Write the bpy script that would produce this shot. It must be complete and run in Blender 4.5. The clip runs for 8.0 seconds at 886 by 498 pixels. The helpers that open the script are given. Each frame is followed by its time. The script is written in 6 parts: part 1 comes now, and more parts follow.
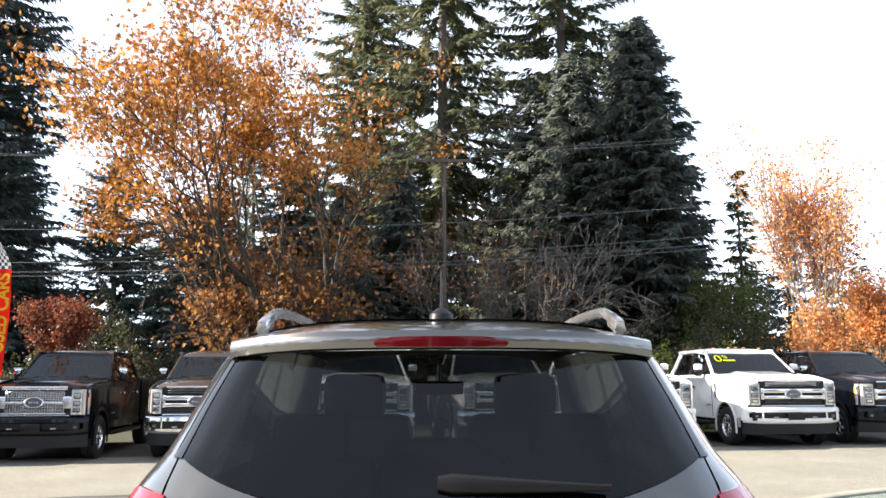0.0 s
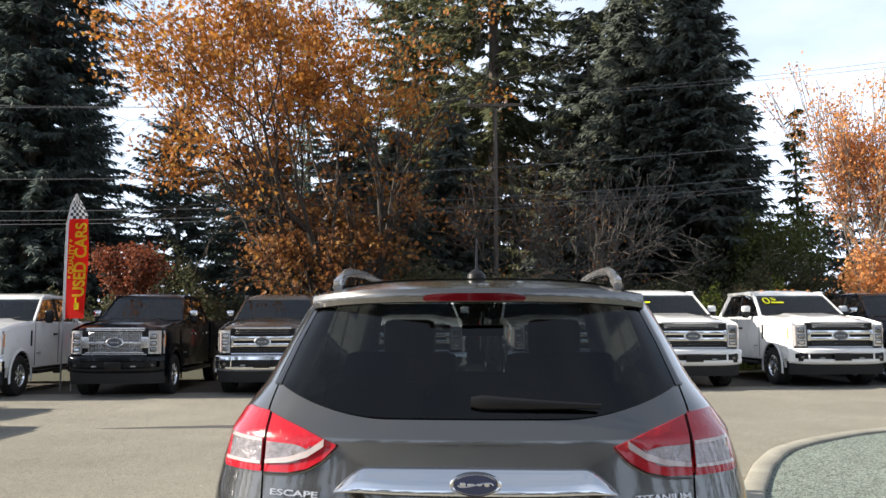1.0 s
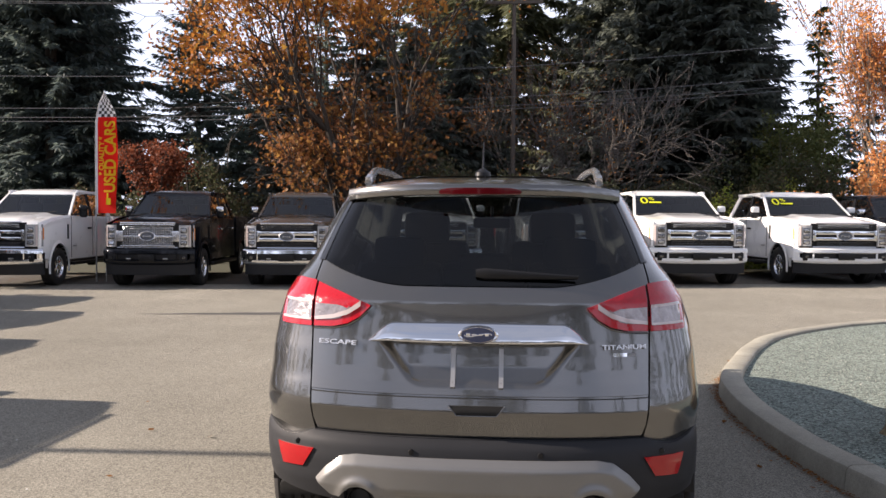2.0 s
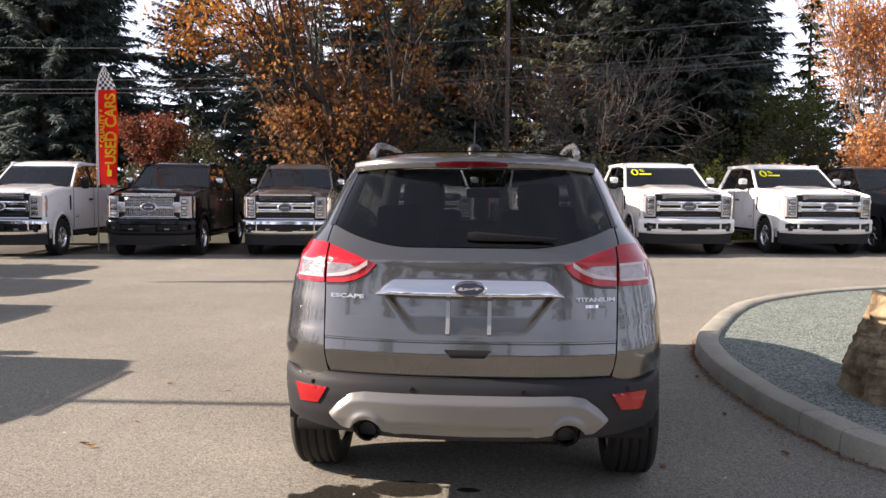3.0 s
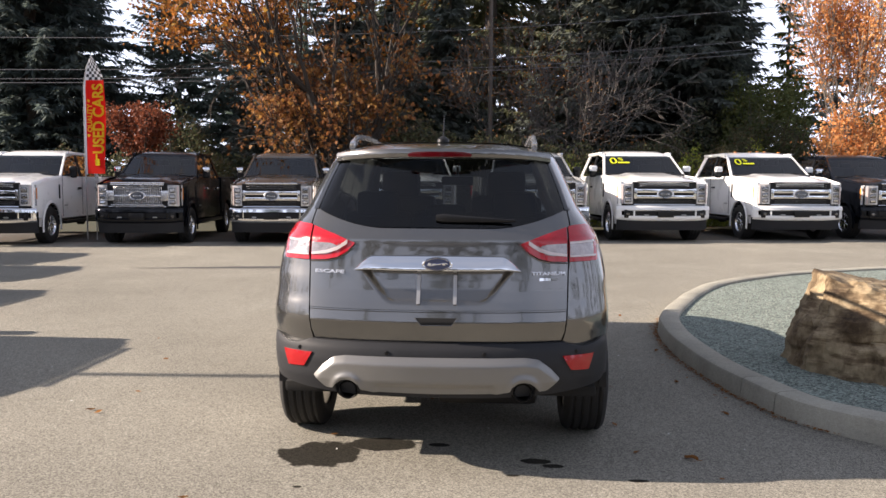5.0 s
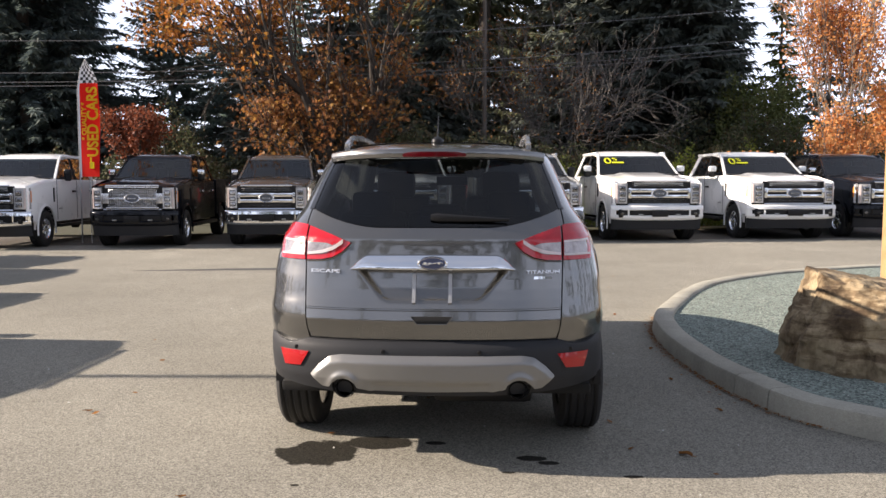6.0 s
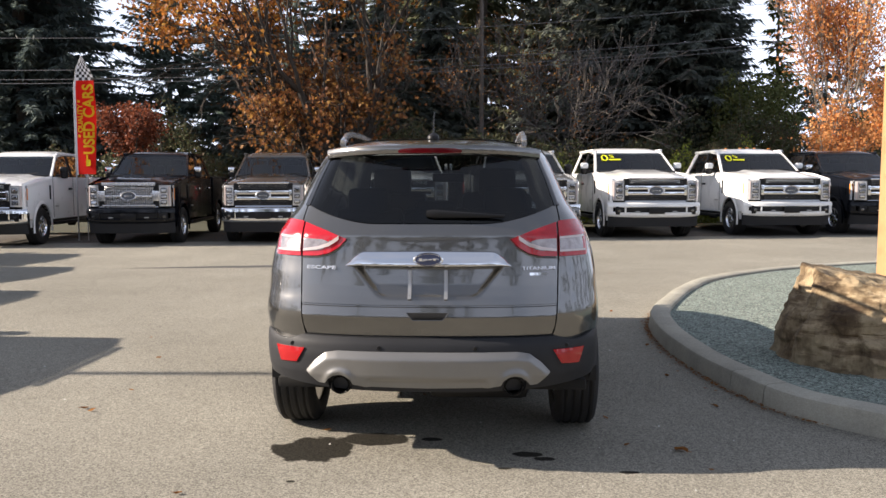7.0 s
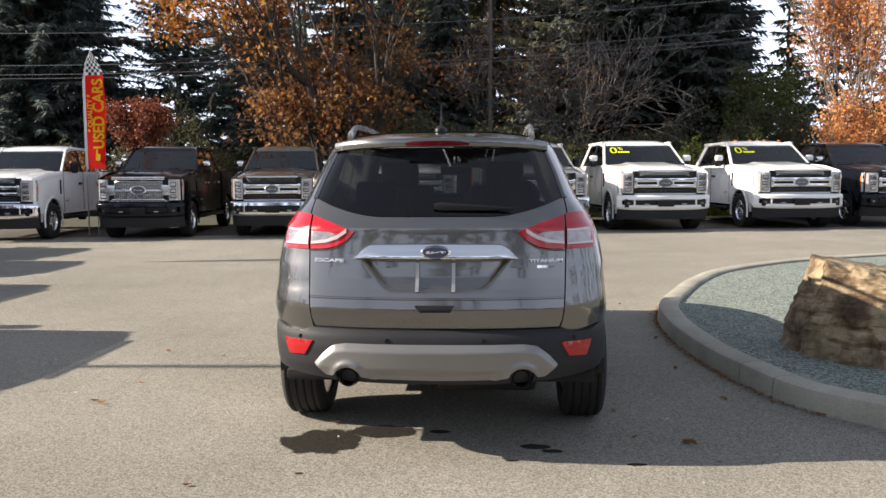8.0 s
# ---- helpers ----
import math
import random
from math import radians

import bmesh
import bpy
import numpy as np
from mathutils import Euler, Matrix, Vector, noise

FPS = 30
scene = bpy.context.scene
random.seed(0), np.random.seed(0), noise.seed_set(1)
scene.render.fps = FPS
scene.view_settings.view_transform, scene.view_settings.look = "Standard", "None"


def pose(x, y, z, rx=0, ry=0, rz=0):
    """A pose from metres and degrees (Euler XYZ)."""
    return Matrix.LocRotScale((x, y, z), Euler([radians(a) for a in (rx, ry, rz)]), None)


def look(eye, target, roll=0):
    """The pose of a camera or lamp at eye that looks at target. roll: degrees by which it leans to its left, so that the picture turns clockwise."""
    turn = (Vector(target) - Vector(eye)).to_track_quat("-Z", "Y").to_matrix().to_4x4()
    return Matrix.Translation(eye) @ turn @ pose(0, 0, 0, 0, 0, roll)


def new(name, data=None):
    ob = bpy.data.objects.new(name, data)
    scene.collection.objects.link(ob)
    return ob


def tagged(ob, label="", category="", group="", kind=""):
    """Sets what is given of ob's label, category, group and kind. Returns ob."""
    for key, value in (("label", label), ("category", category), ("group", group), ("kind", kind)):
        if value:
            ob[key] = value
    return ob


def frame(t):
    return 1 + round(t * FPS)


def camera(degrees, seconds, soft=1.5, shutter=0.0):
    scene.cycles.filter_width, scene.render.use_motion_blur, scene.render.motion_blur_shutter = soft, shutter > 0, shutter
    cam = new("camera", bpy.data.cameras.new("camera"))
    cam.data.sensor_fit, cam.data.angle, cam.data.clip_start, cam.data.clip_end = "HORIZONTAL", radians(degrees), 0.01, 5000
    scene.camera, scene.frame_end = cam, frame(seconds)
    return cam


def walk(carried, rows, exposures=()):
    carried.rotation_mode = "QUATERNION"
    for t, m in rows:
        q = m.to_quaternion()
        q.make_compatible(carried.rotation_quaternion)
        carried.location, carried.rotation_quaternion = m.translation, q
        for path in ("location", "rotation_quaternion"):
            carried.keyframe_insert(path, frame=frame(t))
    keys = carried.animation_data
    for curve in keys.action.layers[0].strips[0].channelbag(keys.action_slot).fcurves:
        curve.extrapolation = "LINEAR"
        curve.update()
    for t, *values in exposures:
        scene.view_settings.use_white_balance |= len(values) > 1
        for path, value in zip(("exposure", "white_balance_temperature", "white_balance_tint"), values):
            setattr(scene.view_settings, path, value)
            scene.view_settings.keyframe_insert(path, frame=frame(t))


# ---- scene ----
cam = camera(57.0, 8.0)
PATH = [
    (0, (-0.001, -1.684, 1.476), (0.013, 0.29, 1.795), -0.1),
    (0.5, (0.004, -1.982, 1.524), (-0.037, -0.002, 1.808), -0.4),
    (1, (0.062, -2.296, 1.492), (-0.055, -0.307, 1.67), -0.1),
    (1.5, (0.133, -2.624, 1.467), (-0.013, -0.63, 1.512), 0.9),
    (2, (0.121, -2.926, 1.45), (-0.038, -0.933, 1.382), 0.4),
    (2.2, (0.127, -3.013, 1.437), (-0.048, -1.023, 1.338), 0.1),
    (3.5, (0.165, -3.591, 1.443), (0.035, -1.6, 1.304), 0.6),
    (4, (0.19, -3.719, 1.445), (0.041, -1.729, 1.308), 0.5),
    (4.5, (0.236, -3.804, 1.44), (0.086, -1.815, 1.295), 0.6),
    (5, (0.26, -3.853, 1.431), (0.149, -1.863, 1.267), 0.3),
    (6.5, (0.265, -3.885, 1.421), (0.167, -1.893, 1.261), -0.1),
    (7, (0.271, -3.885, 1.417), (0.178, -1.894, 1.25), -0.1),
    (7.5, (0.277, -3.888, 1.413), (0.173, -1.898, 1.235), -0.2),
    (8, (0.279, -3.888, 1.414), (0.164, -1.9, 1.231), -0.3),
]
walk(cam, [(t, look(eye, target, roll)) for t, eye, target, roll in PATH],
     exposures=[(0.0, 1.88, 6500, 10), (0.5, 1.55, 6500, 10), (1.0, 1.15, 6500, 10), (1.5, 1.02, 6550, 15), (2.0, 1.07, 6700, 19), (3.5, 1.28, 6800, 21), (5.0, 1.22, 6700, 18), (6.5, 1.19, 6650, 16), (8.0, 1.19, 6600, 14)])

# ---- world and sun ----
SUN_EL, SUN_AZ = 25.5, 2.0   # sun stands on the -x side; light runs along +x, slightly +y
world = bpy.data.worlds.new("sky")
scene.world = world
world.use_nodes = True
_n, _l = world.node_tree.nodes, world.node_tree.links
_n.clear()
_out = _n.new("ShaderNodeOutputWorld")
_bg = _n.new("ShaderNodeBackground")
_sky = _n.new("ShaderNodeTexSky")
_sky.sky_type = "NISHITA"
_sky.sun_disc = False
_sky.sun_elevation = radians(SUN_EL)
_sky.sun_rotation = radians(-90)
_tc = _n.new("ShaderNodeTexCoord")
_map = _n.new("ShaderNodeMapping")
_map.inputs["Scale"].default_value = (1.6, 1.6, 4.0)
_cl = _n.new("ShaderNodeTexNoise")
_cl.inputs["Scale"].default_value = 2.2
_cl.inputs["Detail"].default_value = 6
_cl.inputs["Roughness"].default_value = 0.55
_ramp = _n.new("ShaderNodeValToRGB")
_ramp.color_ramp.elements[0].position, _ramp.color_ramp.elements[1].position = 0.30, 0.56
_ramp.color_ramp.elements[0].color = (0.55, 0.55, 0.55, 1)
_mix = _n.new("ShaderNodeMix")
_mix.data_type = "RGBA"
_sep = _n.new("ShaderNodeSeparateXYZ")
_haze = _n.new("ShaderNodeMapRange")           # clouds are brightest towards the horizon
_haze.inputs[1].default_value, _haze.inputs[2].default_value = 0.05, 0.65
_haze.inputs[3].default_value, _haze.inputs[4].default_value = 8.0, 2.1
_cloud = _n.new("ShaderNodeMix")
_cloud.data_type, _cloud.blend_type = "RGBA", "MULTIPLY"
_cloud.inputs[0].default_value = 1.0
_cloud.inputs[6].default_value = (0.84, 0.96, 1.18, 1)
_l.new(_tc.outputs["Generated"], _sep.inputs[0])
_l.new(_sep.outputs["Z"], _haze.inputs[0])
_l.new(_haze.outputs[0], _cloud.inputs[7])
_l.new(_cloud.outputs[2], _mix.inputs[7])
_l.new(_tc.outputs["Generated"], _map.inputs["Vector"])
_l.new(_map.outputs["Vector"], _cl.inputs["Vector"])
_l.new(_cl.outputs["Fac"], _ramp.inputs["Fac"])
_l.new(_ramp.outputs["Color"], _mix.inputs[0])
_l.new(_sky.outputs["Color"], _mix.inputs[6])
_l.new(_mix.outputs[2], _bg.inputs["Color"])
_l.new(_bg.outputs["Background"], _out.inputs["Surface"])
_bg.inputs["Strength"].default_value = 0.10
sun = new("sun", bpy.data.lights.new("sun", "SUN"))
sun.data.energy, sun.data.angle, sun.data.color = 5.0, radians(0.5), (1.0, 0.905, 0.76)
sun.matrix_world = look((-40 * math.cos(radians(SUN_EL)), -40 * math.cos(radians(SUN_EL)) * math.tan(radians(SUN_AZ)), 40 * math.sin(radians(SUN_EL))), (0, 0, 0))


# ---- materials ----
def mat(name, color, rough=0.6, metal=0.0, vary=0.12, scale=6.0, fine=0.06, fine_scale=90.0, bump=0.0, bump_scale=120.0, coat=0.0, rough_vary=0.08, gloss=0.5, island=False, per_object=0.0, leaf=0.0):
    """A principled material whose colour and gloss vary at two scales."""
    m = bpy.data.materials.new(name)
    m.use_nodes = True
    n, l = m.node_tree.nodes, m.node_tree.links
    b = n["Principled BSDF"]
    tc = n.new("ShaderNodeTexCoord")
    def noise_node(s, d=3):
        t = n.new("ShaderNodeTexNoise")
        t.inputs["Scale"].default_value = s
        t.inputs["Detail"].default_value = d
        l.new(tc.outputs["Object"], t.inputs["Vector"])
        return t
    def math_node(op, a, v):
        t = n.new("ShaderNodeMath")
        t.operation = op
        l.new(a, t.inputs[0])
        if isinstance(v, (int, float)):
            t.inputs[1].default_value = v
        else:
            l.new(v, t.inputs[1])
        return t.outputs[0]
    big, small = noise_node(scale), noise_node(fine_scale, 2)
    k = math_node("MULTIPLY_ADD", big.outputs["Fac"], vary * 2)
    k.node.inputs[2].default_value = 1 - vary
    k2 = math_node("MULTIPLY_ADD", small.outputs["Fac"], fine * 2)
    k2.node.inputs[2].default_value = -fine
    k = math_node("ADD", k, k2)
    if per_object:
        oi = n.new("ShaderNodeObjectInfo")
        r = math_node("MULTIPLY_ADD", oi.outputs["Random"], per_object * 2)
        r.node.inputs[2].default_value = 1 - per_object
        k = math_node("MULTIPLY", k, r)
    if isinstance(color, list):
        ramp = n.new("ShaderNodeValToRGB")
        els = ramp.color_ramp.elements
        while len(els) < len(color):
            els.new(0.5)
        for i, c in enumerate(color):
            els[i].position = i / (len(color) - 1)
            els[i].color = (*c, 1)
        if island:
            g = n.new("ShaderNodeNewGeometry")
            l.new(g.outputs["Random Per Island"], ramp.inputs["Fac"])
        else:
            l.new(big.outputs["Fac"], ramp.inputs["Fac"])
        src = ramp.outputs["Color"]
    else:
        rgb = n.new("ShaderNodeRGB")
        rgb.outputs[0].default_value = (*color, 1)
        src = rgb.outputs[0]
    mul = n.new("ShaderNodeMix")
    mul.data_type, mul.blend_type = "RGBA", "MULTIPLY"
    mul.inputs[0].default_value = 1.0
    l.new(src, mul.inputs[6])
    l.new(k, mul.inputs[7])
    l.new(mul.outputs[2], b.inputs["Base Color"])
    rr = math_node("MULTIPLY_ADD", big.outputs["Fac"], rough_vary * 2)
    rr.node.inputs[2].default_value = max(0.0, rough - rough_vary)
    l.new(rr, b.inputs["Roughness"])
    b.inputs["Metallic"].default_value = metal
    b.inputs["Coat Weight"].default_value = coat
    b.inputs["Specular IOR Level"].default_value = 0.15 if coat and not metal else (0.18 if leaf else gloss)
    b.inputs["Coat Roughness"].default_value = 0.04
    if bump:
        bs = noise_node(bump_scale, 4)
        bn = n.new("ShaderNodeBump")
        bn.inputs["Strength"].default_value = bump
        bn.inputs["Distance"].default_value = 0.01
        l.new(bs.outputs["Fac"], bn.inputs["Height"])
        l.new(bn.outputs["Normal"], b.inputs["Normal"])
    if leaf:
        tr = n.new("ShaderNodeBsdfTranslucent")
        l.new(mul.outputs[2], tr.inputs["Color"])
        mx = n.new("ShaderNodeMixShader")
        mx.inputs[0].default_value = leaf
        l.new(b.outputs[0], mx.inputs[1])
        l.new(tr.outputs[0], mx.inputs[2])
        l.new(mx.outputs[0], n["Material Output"].inputs["Surface"])
    return m


def pane(name, tint, rough=0.0, ior=1.5):
    """A thin pane: tinted see-through, with the gloss of glass."""
    m = bpy.data.materials.new(name)
    m.use_nodes = True
    n, l = m.node_tree.nodes, m.node_tree.links
    n.remove(n["Principled BSDF"])
    t, g, f, x = (n.new(k) for k in ("ShaderNodeBsdfTransparent", "ShaderNodeBsdfGlossy", "ShaderNodeFresnel", "ShaderNodeMixShader"))
    t.inputs["Color"].default_value = (*tint, 1)
    g.inputs["Roughness"].default_value = rough
    f.inputs["IOR"].default_value = ior
    l.new(f.outputs[0], x.inputs[0])
    l.new(t.outputs[0], x.inputs[1])
    l.new(g.outputs[0], x.inputs[2])
    l.new(x.outputs[0], n["Material Output"].inputs["Surface"])
    return m


M_PAINT = mat("grey_metallic_paint", (0.134, 0.132, 0.127), 0.21, 0.82, 0.05, 3, 0.10, 900, coat=1.0, rough_vary=0.03)
M_PAINT.node_tree.nodes["Principled BSDF"].inputs["Coat IOR"].default_value = 1.7
M_WHITE = mat("white_paint", (0.87, 0.87, 0.86), 0.28, 0.0, 0.03, 2, 0.01, 200, coat=1.0, rough_vary=0.03)
M_BLACK = mat("black_paint", (0.004, 0.005, 0.008), 0.14, 0.0, 0.10, 3, 0.02, 200, coat=0.3, rough_vary=0.04)
M_BROWN = mat("dark_grey_brown_paint", (0.075, 0.068, 0.060), 0.28, 0.4, 0.08, 3, 0.05, 500, coat=1.0, rough_vary=0.04)
M_SILVER = mat("silver_paint", (0.48, 0.49, 0.50), 0.28, 0.5, 0.05, 3, 0.05, 500, coat=1.0, rough_vary=0.04)
M_CHROME = mat("chrome", (0.82, 0.83, 0.85), 0.06, 1.0, 0.03, 5, 0.01, 100, rough_vary=0.03)
M_SATIN = mat("satin_silver_plastic", (0.225, 0.222, 0.215), 0.34, 0.5, 0.06, 5, 0.05, 400, rough_vary=0.05)
M_BRIGHT = mat("bright_satin_metal", (0.72, 0.72, 0.73), 0.26, 0.85, 0.06, 8, 0.05, 300, rough_vary=0.05)
M_PLASTIC = mat("dark_grey_plastic", (0.024, 0.025, 0.028), 0.55, 0.0, 0.12, 6, 0.10, 700, bump=0.05, bump_scale=900, gloss=0.22)
M_TRIM = mat("black_trim", (0.011, 0.011, 0.012), 0.38, 0.0, 0.15, 6, 0.05, 300, gloss=0.3)
M_GLOSSBLACK = mat("gloss_black", (0.008, 0.008, 0.009), 0.08, 0.0, 0.1, 6, 0.02, 300, rough_vary=0.03)
M_RUBBER = mat("tyre_rubber", (0.014, 0.0135, 0.0135), 0.75, 0.0, 0.25, 9, 0.15, 200, bump=0.2, bump_scale=300)
M_RIM = mat("alloy", (0.62, 0.62, 0.63), 0.22, 0.9, 0.06, 8, 0.03, 200)
M_DARKCHROME = mat("dark_chrome", (0.16, 0.16, 0.165), 0.25, 0.9, 0.1, 12, 0.05, 200)
M_STEEL = mat("exhaust_steel", (0.20, 0.195, 0.19), 0.25, 1.0, 0.2, 12, 0.1, 200)
M_RED = mat("red_lens", (0.42, 0.009, 0.018), 0.10, 0.0, 0.22, 18, 0.25, 180, bump=0.25, bump_scale=70, coat=1.0, rough_vary=0.03)
M_REFLECT = mat("red_reflector", (0.36, 0.005, 0.008), 0.2, 0.0, 0.1, 30, 0.2, 600, coat=1.0)
M_CLEAR = mat("clear_lamp_lens", (0.30, 0.265, 0.265), 0.10, 0.45, 0.55, 30, 0.2, 120, bump=0.35, bump_scale=60, coat=1.0)
M_LAMP = mat("headlamp_lens", (0.72, 0.73, 0.75), 0.10, 0.55, 0.30, 22, 0.2, 120, coat=1.0)
M_AMBER = mat("amber_lens", (0.75, 0.24, 0.03), 0.2, 0.0, 0.1, 30, 0.1, 200, coat=1.0)
M_BADGEGREY = mat("badge_grey_blue", (0.17, 0.185, 0.215), 0.2, 0.6, 0.1, 30, 0.05, 200)
M_GUIDE = mat("pale_light_guide", (0.52, 0.44, 0.43), 0.12, 0.1, 0.15, 20, 0.1, 120, coat=1.0)
M_BLUE = mat("badge_blue", (0.022, 0.038, 0.11), 0.15, 0.2, 0.1, 30, 0.05, 200, coat=1.0)
M_GLASS = pane("privacy_glass", (0.17, 0.18, 0.19), 0.0, 1.52)
M_SCREEN = pane("windscreen_glass", (0.62, 0.68, 0.66))
M_DARKGLASS = pane("side_glass", (0.22, 0.25, 0.25))
M_TRUCKSCREEN = pane("cab_windscreen_glass", (0.42, 0.48, 0.48), 0.0, 1.75)
M_TRUCKGLASS = pane("dark_cab_glass", (0.05, 0.06, 0.065), 0.0, 1.24)
M_SEAT = mat("black_leather", (0.014, 0.014, 0.015), 0.5, 0.0, 0.2, 8, 0.1, 200, bump=0.1, bump_scale=150)
M_CARPET = mat("black_carpet", (0.012, 0.012, 0.012), 0.95, 0.0, 0.3, 10, 0.2, 300)
M_KERB = mat("kerb_concrete", (0.33, 0.315, 0.26), 0.85, 0.0, 0.34, 4.0, 0.16, 40, bump=0.35, bump_scale=140, per_object=0.07)
M_GRAVEL = mat("crushed_gravel", [(0.05, 0.06, 0.055), (0.28, 0.31, 0.28), (0.10, 0.12, 0.11), (0.40, 0.42, 0.37)], 0.9, 0.0, 0.2, 60, 0.2, 300, island=True)
M_GRAVELBED = mat("gravel_bed", (0.180, 0.218, 0.190), 0.95, 0.0, 0.25, 4, 0.75, 70, bump=1.0, bump_scale=85)
M_TIMBER = mat("golden_timber", [(0.28, 0.15, 0.065), (0.40, 0.235, 0.11), (0.33, 0.185, 0.08)], 0.6, 0.0, 0.15, 5, 0.1, 60, bump=0.2, bump_scale=60)
M_BARK = mat("bark", (0.085, 0.068, 0.055), 0.95, 0.0, 0.35, 3, 0.25, 25, bump=0.6, bump_scale=18)
M_DARKBARK = mat("dark_maple_bark", (0.045, 0.037, 0.031), 0.95, 0.0, 0.35, 3, 0.25, 25, bump=0.6, bump_scale=18)
M_GREYBARK = mat("pale_bark", (0.22, 0.19, 0.16), 0.9, 0.0, 0.3, 3, 0.2, 25, bump=0.4, bump_scale=18)
M_TWIG = mat("bare_twigs", (0.115, 0.102, 0.092), 0.95, 0.0, 0.3, 3, 0.2, 25)
M_FIR = mat("fir_needles", [(0.105, 0.118, 0.075), (0.155, 0.170, 0.090), (0.12, 0.135, 0.088), (0.20, 0.195, 0.10)], 0.6, 0.0, 0.35, 0.5, 0.15, 8, island=True, leaf=0.40)
M_SPRUCE = mat("spruce_needles", [(0.115, 0.138, 0.124), (0.165, 0.185, 0.156), (0.135, 0.157, 0.142), (0.18, 0.198, 0.152)], 0.6, 0.0, 0.3, 0.5, 0.15, 8, island=True, leaf=0.5)
M_DARKFIR = mat("blue_dark_fir_needles", [(0.095, 0.125, 0.125), (0.14, 0.175, 0.165), (0.11, 0.145, 0.14), (0.155, 0.19, 0.15)], 0.6, 0.0, 0.35, 0.5, 0.15, 8, island=True, leaf=0.45)
M_PINE = mat("blue_green_needles", [(0.13, 0.19, 0.17), (0.20, 0.26, 0.23), (0.16, 0.22, 0.19), (0.24, 0.29, 0.24)], 0.6, 0.0, 0.3, 0.5, 0.15, 8, island=True, leaf=0.45)
M_MAPLE = mat("orange_maple_leaves", [(0.24, 0.090, 0.026), (0.38, 0.148, 0.034), (0.46, 0.20, 0.042), (0.28, 0.10, 0.032), (0.50, 0.285, 0.058)], 0.6, 0.0, 0.35, 0.35, 0.15, 5, island=True, leaf=0.45)
M_DRYLEAF = mat("brown_orange_leaves", [(0.15, 0.066, 0.032), (0.23, 0.098, 0.038), (0.38, 0.20, 0.055), (0.17, 0.07, 0.035), (0.30, 0.125, 0.04)], 0.6, 0.0, 0.35, 0.5, 0.15, 5, island=True, leaf=0.35)
M_REDLEAF = mat("red_brown_leaves", [(0.15, 0.045, 0.025), (0.23, 0.075, 0.038), (0.19, 0.055, 0.03)], 0.6, 0.0, 0.3, 0.6, 0.15, 8, island=True, leaf=0.4)
M_PEACH = mat("orange_birch_leaves", [(0.58, 0.22, 0.08), (0.74, 0.36, 0.13), (0.64, 0.27, 0.11), (0.76, 0.44, 0.18)], 0.6, 0.0, 0.3, 0.6, 0.15, 8, island=True, leaf=0.45)
M_SHRUB = mat("dark_shrub_leaves", [(0.065, 0.085, 0.045), (0.11, 0.12, 0.06), (0.13, 0.095, 0.06), (0.085, 0.11, 0.06)], 0.7, 0.0, 0.4, 0.4, 0.15, 8, island=True, leaf=0.35)
M_OLIVE = mat("olive_leaves", [(0.09, 0.115, 0.04), (0.14, 0.16, 0.055), (0.11, 0.13, 0.05), (0.18, 0.17, 0.06)], 0.6, 0.0, 0.3, 0.6, 0.15, 8, island=True, leaf=0.35)
M_HEDGE = mat("yellow_green_hedge_leaves", [(0.13, 0.17, 0.03), (0.24, 0.27, 0.05), (0.17, 0.22, 0.04), (0.32, 0.31, 0.06)], 0.6, 0.0, 0.3, 0.8, 0.15, 8, island=True, leaf=0.4)
for _m in (M_FIR, M_SPRUCE, M_DARKFIR, M_PINE):     # waxy needles
    _m.node_tree.nodes["Principled BSDF"].inputs["Specular IOR Level"].default_value = 0.5
M_POLE = mat("weathered_pole", (0.10, 0.085, 0.072), 0.9, 0.0, 0.25, 3, 0.2, 30, bump=0.3, bump_scale=25)
M_GREYMETAL = mat("galvanised_metal", (0.42, 0.42, 0.42), 0.45, 0.7, 0.1, 5, 0.05, 60)
M_WIRE = mat("cable", (0.20, 0.20, 0.21), 0.7, 0.0, 0.1, 5, 0.05, 60)
M_FLAGRED = mat("red_flag_cloth", (0.82, 0.018, 0.010), 0.75, 0.0, 0.1, 4, 0.06, 300, leaf=0.45)
M_FLAGWHITE = mat("white_flag_cloth", (0.78, 0.77, 0.78), 0.75, 0.0, 0.08, 4, 0.05, 300, leaf=0.3)
M_FLAGBLACK = mat("black_flag_print", (0.01, 0.01, 0.012), 0.7, 0.0, 0.1, 4, 0.05, 300)
M_YELLOW = mat("yellow_print", (0.88, 0.66, 0.01), 0.7, 0.0, 0.08, 4, 0.05, 300)
M_STICKER = mat("yellow_sticker", (0.78, 0.80, 0.02), 0.6, 0.0, 0.05, 4, 0.05, 300)
M_WALL = mat("pale_cladding", (0.62, 0.62, 0.60), 0.7, 0.0, 0.1, 1.0, 0.06, 30)
M_ROOF = mat("dark_roof", (0.06, 0.06, 0.065), 0.8, 0.0, 0.2, 1.0, 0.1, 30)
M_GRIT = mat("pale_grit", (0.62, 0.61, 0.58), 0.85, 0.0, 0.2, 30, 0.1, 200)
M_LITTER = mat("fallen_leaves", [(0.20, 0.07, 0.02), (0.30, 0.13, 0.03), (0.12, 0.05, 0.025)], 0.8, 0.0, 0.2, 6, 0.1, 30, island=True, leaf=0.2)


